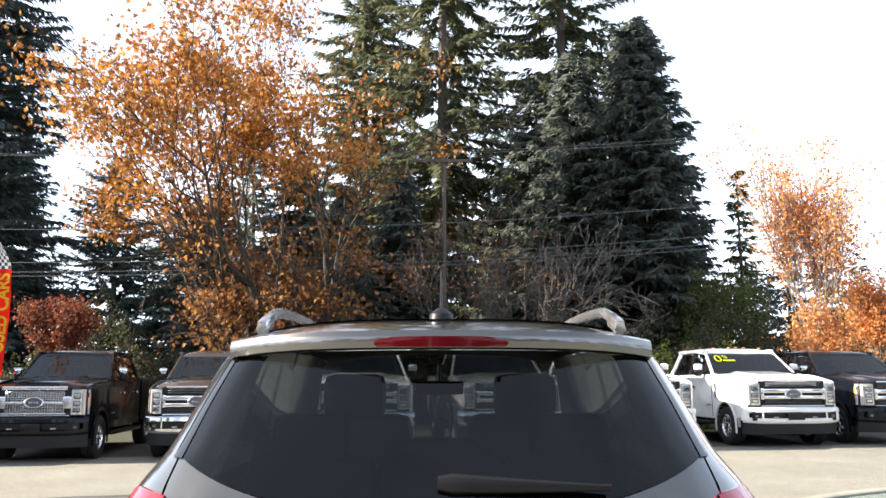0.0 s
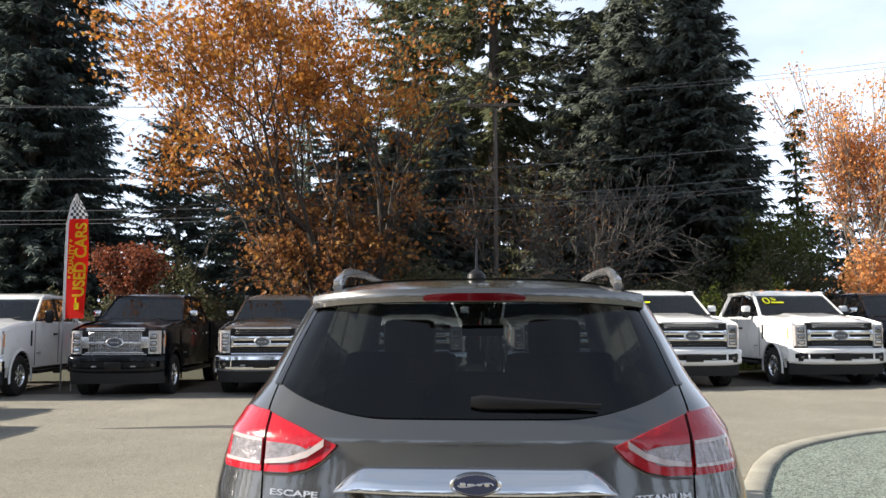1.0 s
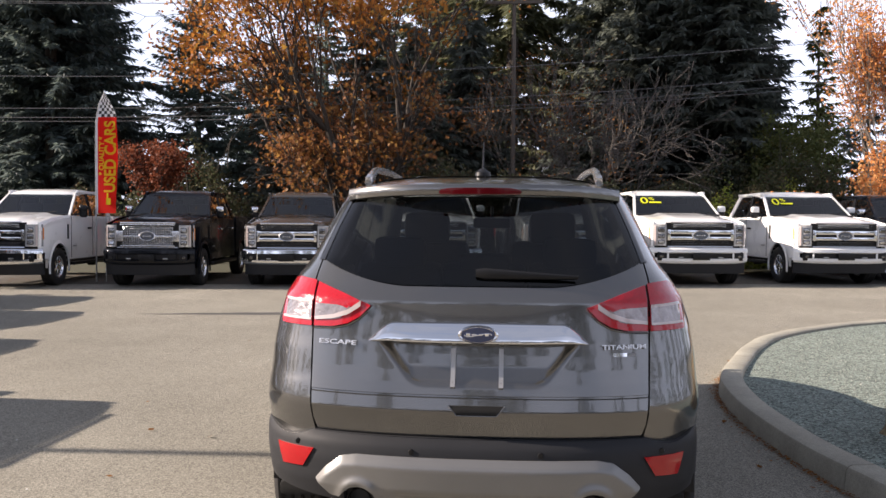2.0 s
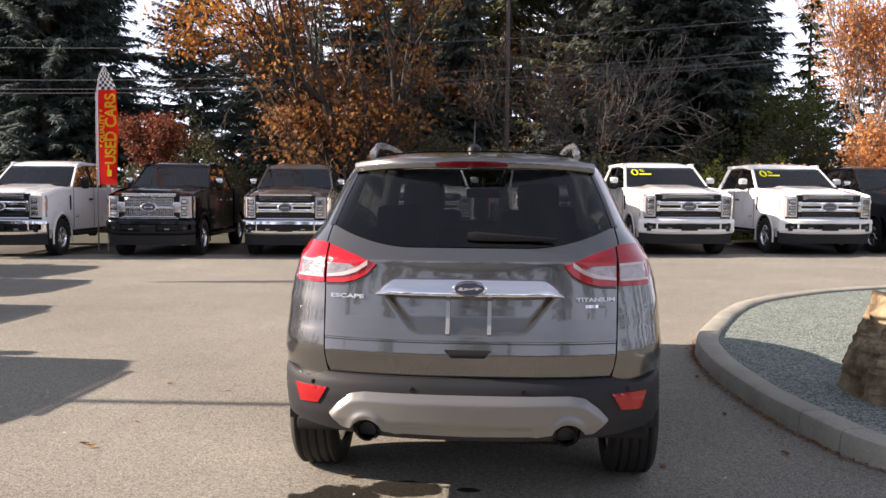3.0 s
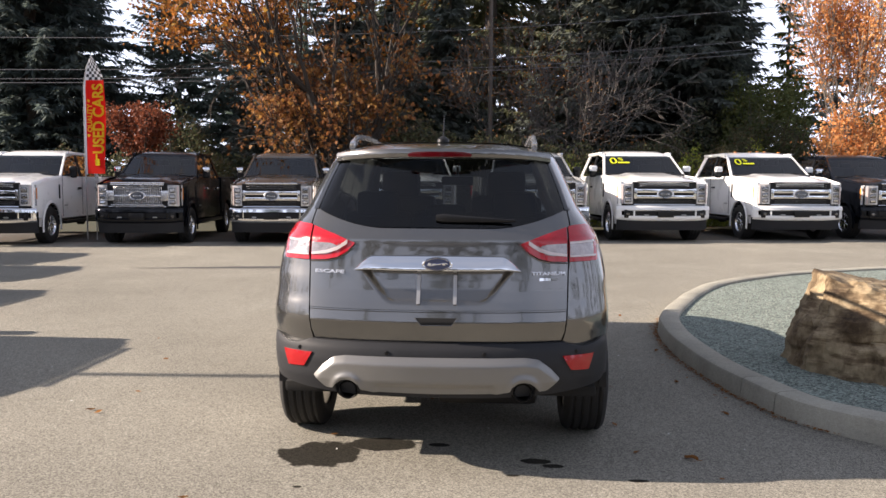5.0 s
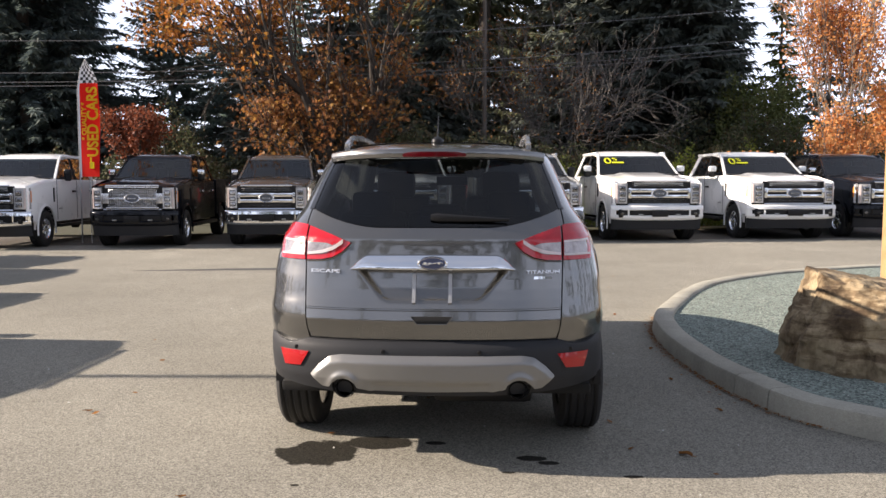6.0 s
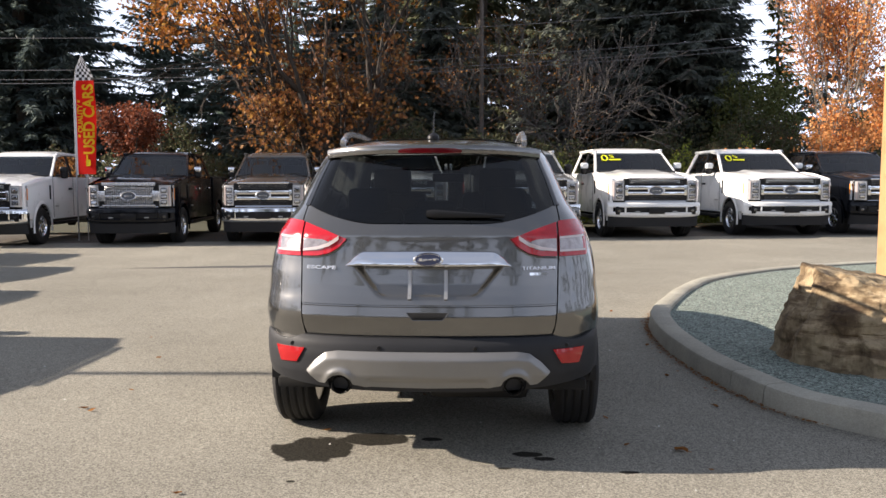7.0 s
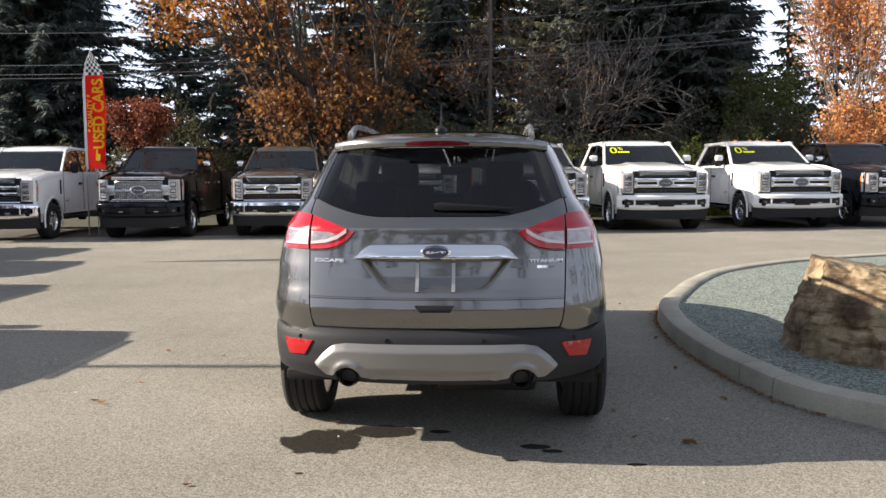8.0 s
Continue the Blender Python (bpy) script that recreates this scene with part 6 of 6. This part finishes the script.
build_conifer("spruce_tree", 5.6, 43, 19, 4.6, 0.5, 15, M_SPRUCE, "dark green spruce among the firs", **DENSE)
# left group
build_conifer("fir_tree", -20.7, 33, 34, 5.0, 1.5, 16, M_DARKFIR, "tall dark fir at the edge of the lot", **{**DENSE, "per_level": 13, "frond": 0.50, "density": 9.5, "droop": 0.22, "shape": 0.40})
build_conifer("fir_tree", -26.0, 36, 38, 6.2, 1.5, 17, M_DARKFIR, "tall dark fir at the edge of the lot", **{**DENSE, "per_level": 12, "frond": 0.46, "density": 9.5, "droop": 0.22})
build_conifer("fir_tree", -24.0, 43, 17, 4.6, 1.0, 18, M_DARKFIR, "dark fir behind the feather flag", **{**DENSE, "per_level": 8})
build_conifer("pine_tree", -15.8, 38, 12.5, 4.6, 0.8, 19, M_PINE, "pale blue-green pine with open branches", **{**FIR, "per_level": 13, "step": 0.33, "frond": 0.34, "density": 10.0, "droop": 0.05, "shape": 0.50, "trunk": 0.24})
build_conifer("pine_tree", -12.6, 40, 10.5, 4.0, 0.8, 26, M_PINE, "pale blue-green pine beside the maple", **{**FIR, "per_level": 13, "step": 0.33, "frond": 0.34, "density": 10.0, "droop": 0.05, "shape": 0.50, "trunk": 0.22})
build_conifer("fir_tree", -10.9, 46, 19, 2.7, 1.0, 51, M_PINE, "blue-green fir rising behind the maple", **{**FIR, "per_level": 8, "step": 0.42, "frond": 0.46, "density": 7.0, "droop": 0.18, "shape": 0.55, "trunk": 0.24})
build_conifer("spruce_tree", -9.6, 34, 9.5, 3.4, 0.3, 24, M_SPRUCE, "young dark spruce behind the maple", **{**DENSE, "trunk": 0.18, "shape": 0.8})
build_conifer("spruce_tree", -4.2, 35, 10.5, 3.6, 0.3, 25, M_SPRUCE, "young dark spruce behind the maple", **{**DENSE, "trunk": 0.18, "shape": 0.8})
build_conifer("spruce_tree", -7.0, 38, 13.5, 4.2, 0.3, 27, M_SPRUCE, "dark spruce behind the maple", **{**DENSE, "trunk": 0.20, "shape": 0.75})
build_conifer("spruce_tree", -1.8, 38, 12.0, 4.0, 0.3, 28, M_SPRUCE, "dark spruce beside the tall firs", **{**DENSE, "trunk": 0.20, "shape": 0.75})
# right group
SLIM = dict(per_level=7, step=0.36, frond=0.45, density=7.0, droop=0.22, shape=0.85, trunk=0.18)
build_conifer("fir_tree", 15.0, 38, 12.2, 2.3, 0.8, 20, M_OLIVE, "slender green fir beside an orange tree", **SLIM)
build_conifer("fir_tree", 13.6, 43, 8.0, 2.8, 0.3, 21, M_OLIVE, "young green fir behind the white trucks", **SLIM)
build_conifer("fir_tree", 19.8, 44, 9.5, 3.0, 0.3, 22, M_SPRUCE, "dark fir beyond the orange trees", **SLIM)
build_conifer("fir_tree", 25.0, 46, 9.0, 3.2, 0.3, 23, M_SPRUCE, "dark fir beyond the orange trees", **SLIM)
# maple, red tree, birches, bare alders
def maple_keep(p, g):
    """Full round the stems and above, thin between the two wide limbs, nearly bare on the far side."""
    k = 0.95 if p[0] < -1.2 else max(0.05, 0.95 - 0.20 * (p[0] + 1.2))
    k *= 1.0 if p[2] > 7.0 else (0.02 if p[0] < -1.8 else 0.18)
    k *= 1.0 if p[0] > -8.4 else 0.12
    k *= 0.4 if -6.2 < p[0] < -4.3 else 1.0
    return g.random() < k and clumps(p, 3.0, 1.3) > 0.40


def low_keep(p, g):
    return g.random() < 0.85 and clumps(p, 8.0, 0.9) > 0.52


def birch_keep(p, g):
    return g.random() < min(1.0, max(0.22, 1.0 - 0.13 * (p[2] - 4.5)))


build_broadleaf("maple_tree", -4.8, 27.5, 9, 31, M_MAPLE, M_DARKBARK, "large many-stemmed maple with orange autumn leaves", 5.3, 0.24, 4, 0.32, 0.03, 3, 26, 0.16, 0.38, 0.72, 1.0, keep=maple_keep, drift=-0.22, limbs_low=((3.2, (-1.0, -0.1, 0.50), 3.6), (4.2, (-1.0, 0.25, 0.75), 3.8), (3.0, (-0.8, -0.5, 0.65), 3.2)))
build_broadleaf("maple_tree", -5.4, 26.2, 6, 32, M_DRYLEAF, M_DARKBARK, "low maple with brown-orange hanging leaves", 2.5, 0.11, 3, 0.40, 0.03, 4, 7, 0.16, 0.30, 0.44, 0.7, keep=low_keep)
build_broadleaf("maple_tree", -6.6, 25.8, 5, 38, M_DRYLEAF, M_DARKBARK, "low maple with golden and brown hanging leaves", 1.9, 0.10, 3, 0.40, 0.03, 4, 7, 0.16, 0.30, 0.40, 0.7, keep=low_keep)
build_broadleaf("red_tree", -11.75, 23.8, 4, 33, M_REDLEAF, M_BARK, "small rusty red autumn tree behind the trucks", 1.34, 0.06, 3, 0.16, 0.16, 4, 8, 0.10, 0.17, 0.13, 0.5)
build_broadleaf("birch_tree", 12.9, 25.6, 6, 34, M_PEACH, M_GREYBARK, "slender birch with pale bark and peach-orange leaves", 3.1, 0.085, 3, 0.17, 0.11, 4, 15, 0.10, 0.22, 0.11, 0.4, keep=birch_keep)
build_broadleaf("birch_tree", 16.2, 28.0, 4, 35, M_PEACH, M_GREYBARK, "small orange birch beyond the black truck", 1.9, 0.06, 3, 0.24, 0.08, 4, 13, 0.11, 0.26, 0.26, 0.4, keep=birch_keep)
build_broadleaf("alder_tree", 4.4, 31, 6, 36, None, M_TWIG, "leafless grey alder with tangled twigs", 2.6, 0.05, 4, 0.42, 0.03, 3, 0, 0, 0, 0.42, 0.4)
build_broadleaf("alder_tree", 1.4, 33, 6, 37, M_DRYLEAF, M_TWIG, "nearly bare alder with a few brown leaves", 2.9, 0.05, 4, 0.40, 0.04, 3, 2, 0.09, 0.3, 0.36, 0.4)
build_broadleaf("birch_tree", 12.4, 25.0, 6, 39, M_PEACH, M_GREYBARK, "low young birch full of peach-orange leaves", 1.35, 0.045, 3, 0.28, 0.08, 4, 6, 0.10, 0.26, 0.24, 0.3)
build_shrub("shrub", 13.0, 35.5, 5.5, 4.0, 6.2, 48, M_OLIVE, "tall olive-green bush behind the white trucks", 16000, 0.14)
build_shrub("shrub", 18.6, 36.0, 6.0, 4.0, 5.0, 49, M_OLIVE, "tall olive-green bush beyond the orange trees", 14000, 0.14)
for i, (x, y, w, h) in enumerate(((-23, 27, 7, 2.0), (-16.5, 27, 6, 2.2), (-12.6, 29, 6, 3.8), (-3.0, 28, 5, 3.6), (-0.5, 29, 5, 3.2), (2.6, 28, 5, 3.0), (7.2, 31, 6, 3.4), (9.4, 34.5, 7, 4.2), (10.6, 31, 5, 3.0), (12.6, 33, 6, 4.0), (17.5, 32, 7, 3.2), (24, 33, 8, 3.4))):
    build_shrub("shrub", x, y, w, 3.0, h, 50 + i, M_SHRUB, "dark tangled shrub under the trees", 9000, 0.11)
for i, x in enumerate((2.2, 4.6, 7.0, 9.4)):
    build_shrub("hedge", x, 23.2 + 0.2 * x, 2.8, 1.1, 2.3, 80 + i, M_HEDGE, "clipped yellow-green hedge behind the trucks", 7000, 0.075, "hedge")

# woods: a stand behind the firs, and added lines of trees out of view beyond the other sides of the lot
def build_woods(label, places, seed, density):
    vs, fs, k = [], [], 0
    for n, (x, y, h, r) in enumerate(places):
        v, f, _ = conifer_mesh(seed + n, h, r, 0.3, 7, 0.65 if density > 3 else 1.0, 0.8 if density > 3 else 1.6, density, 0.3, 0.65)
        vs.append(v + np.array([x, y, 0]))
        fs.append(f + k)
        k += len(v)
    ob = new("woods", from_arrays("woods", np.concatenate(vs), np.concatenate(fs), M_SPRUCE))
    tagged(ob, label, "woods", kind="stuff")


build_woods("dark conifer woods beyond the row of trucks", [(-44, 58, 22, 5), (-37, 52, 24, 5), (-31, 49, 25, 5.4), (-33, 62, 20, 5), (-11, 62, 14, 4.5), (-16, 60, 13, 5), (-21, 61, 15, 5), (-7.5, 64, 24, 5), (-3.5, 60, 26, 5),
            (0.5, 62, 25, 5), (4.5, 60, 26, 5), (9, 58, 22, 4.6), (30, 60, 9, 4), (36, 58, 10, 4), (43, 60, 11, 4), (20, 64, 9, 4), (12.5, 56, 10, 4.5), (16.5, 58, 8.5, 4.5), (24, 58, 9, 4.5), (28, 57, 10, 4.5),
            (-14, 50, 8.5, 4.2), (-10.5, 48, 10, 4.2), (-7, 49, 14, 4.4), (-3, 50, 15, 4.4), (1, 51, 16, 4.4), (4.5, 50, 15, 4.4), (11.5, 48, 12, 4.2), (-27, 48, 14, 5)], 200, 3.6)
# out-of-view tree lines, added so paint and truck glass reflect dark trees
build_woods("conifers behind the showroom, kept tall for dark reflections in paint", [(-48 + 5.2 * k, -38 - 4 * (k % 3), 15 + 2.2 * ((k * 7) % 4), 5.4) for k in range(20)], 300, 1.8)
build_woods("unseen conifers added beyond the open side of the lot", [(-62 - 4 * (k % 2), -34 + 7 * k, 13 + 2 * ((k * 5) % 3), 4.5) for k in range(11)], 340, 1.4)
build_woods("unseen conifers added beyond the gravel island", [(52 + 4 * (k % 2), -34 + 7 * k, 15 + 3 * ((k * 5) % 3), 4.5) for k in range(11)], 380, 1.4)


# ---- feather flag, poles, wires ----
def build_flag():
    t = tagged(thing("feather_flag", pose(-9.14, 15.2, 0) @ Matrix.Diagonal((1.06, 1, 0.965, 1))), "tall red feather flag with yellow letters and chequered tip", "flag")
    W0, ZB, ZT = 0.47, 1.62, 4.50
    def sway(x, z):
        return 0.05 * math.sin(2.1 * z + 3 * x) * (x / W0)
    def left(z):
        return -0.20 + (0.0 if z < 3.7 else 0.20 * ((z - 3.7) / 0.8) ** 2)
    def right(z):
        return 0.27 if z < 3.95 else 0.27 - 0.27 * ((z - 3.95) / 0.57) ** 1.3
    def p(u, z, off=0.0):
        x = left(z) + (right(z) - left(z)) * u
        return Vector((x, sway(x + 0.2, z) - off, z))
    bm = grid(nb(), lambda u, v: p(0.10 + 0.90 * u, ZB + 0.02 + (3.92 - ZB) * v), 8, 40, (0, 0.004, 0))
    part("cloth", bm, M_FLAGRED, t)
    bm = grid(nb(), lambda u, v: p(0.10 * u, ZB + (ZT - ZB) * v), 2, 44, (0, 0.006, 0))
    part("sleeve", bm, M_FLAGWHITE, t)
    bm = grid(nb(), lambda u, v: p(0.10 + 0.90 * u, 3.92 + 0.58 * v), 6, 8, (0, 0.004, 0))
    chk = part("chequered_tip", bm, M_FLAGWHITE, t)
    bm = nb()
    for j in range(8):
        for i in range(6):
            if (i + j) % 2:
                q = [p(0.10 + 0.15 * (i + a), 3.925 + 0.07 * (j + b), 0.004) for a, b in ((0, 0), (1, 0), (1, 1), (0, 1))]
                bm.faces.new([bm.verts.new(c) for c in q])
    part("chequer_print", bm, M_FLAGBLACK, chk)
    for name, body, x, z, size, sq in (("lettering", "USED CARS", 0.13, 2.98, 0.34, 0.98), ("lettering", "* QUALITY *", -0.065, 3.0, 0.15, 1.10)):
        m = Matrix.Translation((x, -0.05, z)) @ pose(0, 0, 0, 90, 0, 0) @ Matrix.Rotation(radians(90), 4, "Z")
        ob = text_mesh(name, body, size, M_YELLOW, t, m, 0.003, sq, 0.03)
        for v in ob.data.vertices:
            v.co.y = sway(v.co.x + 0.2, v.co.z) - 0.006
    bm = box(nb(), (0.10, 0, 1.92), (0.10, 0.008, 0.16), 0.02)
    box(bm, (0.075, 0, 2.05), (0.035, 0.008, 0.14), 0.012)
    for v in bm.verts:
        v.co.y += sway(v.co.x + 0.2, v.co.z) - 0.008
    part("pointing_mark", bm, M_YELLOW, t)
    bm = nb()
    tube(bm, [(-0.20, 0.004, 0.0), (-0.20, 0.004, 1.6), (-0.20, 0.004, 3.0), (-0.195, 0.004, 3.8), (-0.12, 0.004, 4.25), (0.0, 0.004, 4.52)], [0.018, 0.016, 0.013, 0.010, 0.008, 0.006], 7)
    tube(bm, [(0.02, 0.004, 1.66), (0.02, 0.004, 0.0)], 0.012, 6)
    part("flag_pole", bm, M_GREYMETAL, t)


build_flag()


def build_utility_pole(x, y, h, name="utility_pole", label="weathered wooden utility pole with a crossarm", arm=True):
    t = tagged(thing(name, pose(x, y, -0.1)), label, "pole")
    bm = nb()
    tube(bm, [(0, 0, 0), (0, 0, h * 0.5), (0, 0, h)], [0.12, 0.10, 0.085], 10)
    part("shaft", bm, M_POLE, t)
    if arm:
        part("crossarm", box(nb(), (0, -0.12, h - 0.25), (2.4, 0.10, 0.13), 0.01), M_POLE, t)
        for dx in (-1.1, -0.45, 0.45, 1.1):
            part("insulator", lathe(nb(), [(0.0, 0.18), (0.04, 0.16), (0.055, 0.08), (0.03, 0.0)], "z", (dx, -0.12, h - 0.18), 10), M_GREYMETAL, t)
    return t


POLE, POLE_R, POLE_L = (0.28, 31.5, 10.9), (30.0, 33.0, 14.2), (-32.0, 24.0, 9.6)
build_utility_pole(*POLE)
build_utility_pole(*POLE_R, label="weathered wooden utility pole beyond the trees")
build_utility_pole(*POLE_L, label="weathered wooden utility pole at the lot's far edge")


def build_wire(name, a, b, sag, r=0.014):
    bm = nb()
    a, b = Vector(a), Vector(b)
    tube(bm, [a.lerp(b, k) - Vector((0, 0, 4 * sag * k * (1 - k))) for k in span(0, 1, 24)], r, 4)
    ob = part(name, bm, M_WIRE, None)
    tagged(ob, "thin dark overhead cable strung between utility poles", "cable", group="overhead cables")


for dx in (-1.1, 1.1):
    build_wire("cable", (POLE[0] + dx, POLE[1] - 0.12, POLE[2]), (POLE_R[0] + dx, POLE_R[1] - 0.12, POLE_R[2]), 0.5, 0.008)
    build_wire("cable", (POLE_L[0] + dx, POLE_L[1] - 0.12, POLE_L[2]), (POLE[0] + dx, POLE[1] - 0.12, POLE[2]), 0.5, 0.008)
for h1, h2, h3 in ((7.9, 11.2, 6.8), (6.65, 9.8, 5.6), (6.3, 9.45, 5.25), (6.15, 9.2, 5.1)):
    build_wire("cable", (POLE[0], POLE[1] - 0.13, h1), (POLE_R[0], POLE_R[1] - 0.1, h2), 0.4, 0.011)
    build_wire("cable", (POLE_L[0], POLE_L[1] - 0.1, h3), (POLE[0], POLE[1] - 0.13, h1), 0.4, 0.011)
# lamp mast whose thin shadow crosses the lot
mast = tagged(thing("light_mast", pose(-13.5, 1.55, 0)), "slim metal light mast at the side of the lot", "mast")
bm = nb()
tube(bm, [(0, 0, 0), (0, 0, 7.4)], [0.06, 0.04], 10)
part("shaft", bm, M_GREYMETAL, mast)
part("lamp_head", box(nb(), (0.25, 0, 7.42), (0.6, 0.22, 0.10), 0.03), M_GREYMETAL, mast)


# ---- the dealer's building behind the camera, seen in the car's paint ----
def build_showroom():
    t = tagged(thing("showroom", pose(3, -23, 0)), "low pale commercial building with dark glass front", "building")
    bm = box(nb(), (0, -4.0, 2.6), (44, 8, 5.2), 0.02)
    part("wall", bm, M_WALL, t)
    part("roof", box(nb(), (0, -4.0, 5.35), (45, 9, 0.3), 0.03), M_ROOF, t)
    for i in range(10):
        part("window", box(nb(), (-18 + 4 * i, 0.03, 1.8), (3.6, 0.10, 2.8), 0.02), M_GLOSSBLACK, t)


build_showroom()


# ---- litter ----
def build_litter():
    g = np.random.default_rng(9)
    n = 1500
    x = g.uniform(-12, 12, n)
    y = 14.72 + 0.2 * x + np.abs(g.normal(0, 2.6, n)) + 2.2
    m = 900
    py = g.uniform(0.8, 5.2, m)
    foot = sorted((q[1], q[0]) for q in ISLAND if 0.5 < q[1] < 5.5 and q[0] < 2.5)
    px = np.interp(py, [q[0] for q in foot], [q[1] for q in foot]) - 0.008 - np.abs(g.normal(0, 0.028, m)) * (1 + 2.0 * (g.random(m) < 0.08))
    x, y = np.concatenate([x, px, g.uniform(-3, 3, 40)]), np.concatenate([y, py, g.uniform(-2, 9, 40)])
    c = np.column_stack([x, y, np.full(len(x), 0.012)])
    k = len(c)
    s = g.uniform(0.012, 0.035, k)[:, None]
    s[n:n + m] = g.uniform(0.006, 0.015, (m, 1))
    an = g.uniform(0, 6.28, k)
    d = np.column_stack([np.cos(an), np.sin(an), g.uniform(-0.1, 0.3, k)])
    b = np.column_stack([-np.sin(an), np.cos(an), g.uniform(-0.1, 0.3, k)])
    v = np.stack([c - d * s, c + b * s * 0.6, c + d * s, c - b * s * 0.6], 1)
    ob = new("fallen_leaves", from_arrays("fallen_leaves", v.reshape(-1, 3), np.arange(k * 4).reshape(-1, 4), M_LITTER))
    tagged(ob, "scattered brown and orange fallen leaves on asphalt", "leaves", kind="stuff")


build_litter()


def build_grit():
    """Pale stone chips strewn over the asphalt round the car."""
    g = np.random.default_rng(12)
    n = 70
    c = np.column_stack([g.uniform(-3.5, 1.8, n), g.uniform(-1.2, 7.0, n), np.full(n, 0.001)])
    c[:26, 0] = g.uniform(0.9, 1.75, 26)
    s = g.uniform(0.003, 0.009, n)[:, None]
    corners = [np.array(q) for q in ((1, 0.1, 0), (-0.4, 0.9, 0), (-0.7, -0.6, 0), (0.0, 0.1, 0.9))]
    v = np.stack([c + s * q * g.uniform(0.7, 1.3, (n, 1)) for q in corners], 1)
    f = (np.arange(n)[:, None, None] * 4 + np.array([[0, 1, 3], [1, 2, 3], [2, 0, 3]])[None]).reshape(-1, 3)
    ob = new("grit", from_arrays("grit", v.reshape(-1, 3), f, M_GRIT))
    tagged(ob, "small pale stone chips strewn over the asphalt", "grit", kind="stuff")


build_grit()


def build_leaf(x, y, size, turn, seed):
    """A curled dry leaf lying on the asphalt."""
    bm = nb()
    def f(u, v):
        a = -1 + 2 * u
        w = math.sin(math.pi * (0.06 + 0.9 * v)) * (0.75 + 0.25 * math.cos(9 * v + seed))
        return Vector((a * w * size * 0.55, (v - 0.5) * size * 1.5, 0.006 + size * (0.22 * a * a + 0.10 * math.sin(5 * v + seed))))
    grid(bm, f, 6, 10, (0, 0, -0.002))
    tube(bm, [(0, -0.75 * size, 0.008), (0.1 * size, -1.15 * size, 0.012)], 0.0015, 4)
    ob = part("fallen_leaf", bm, M_LITTER, None)
    ob.matrix_basis = pose(x, y, 0.002, 0, 0, turn)
    tagged(ob, "curled dry brown leaf lying on the asphalt", "leaf", group="single leaves on the asphalt")


for k, (x, y, size) in enumerate(((1.32, 0.34, 0.055), (1.05, 0.42, 0.02), (1.62, 2.0, 0.03), (-1.1, -0.35, 0.025), (0.62, -0.5, 0.02), (-0.15, -0.62, 0.025), (1.7, 3.1, 0.035), (1.74, 1.2, 0.03), (-2.2, 1.0, 0.03))):
    build_leaf(x, y, size, 40 + 77 * k, k)
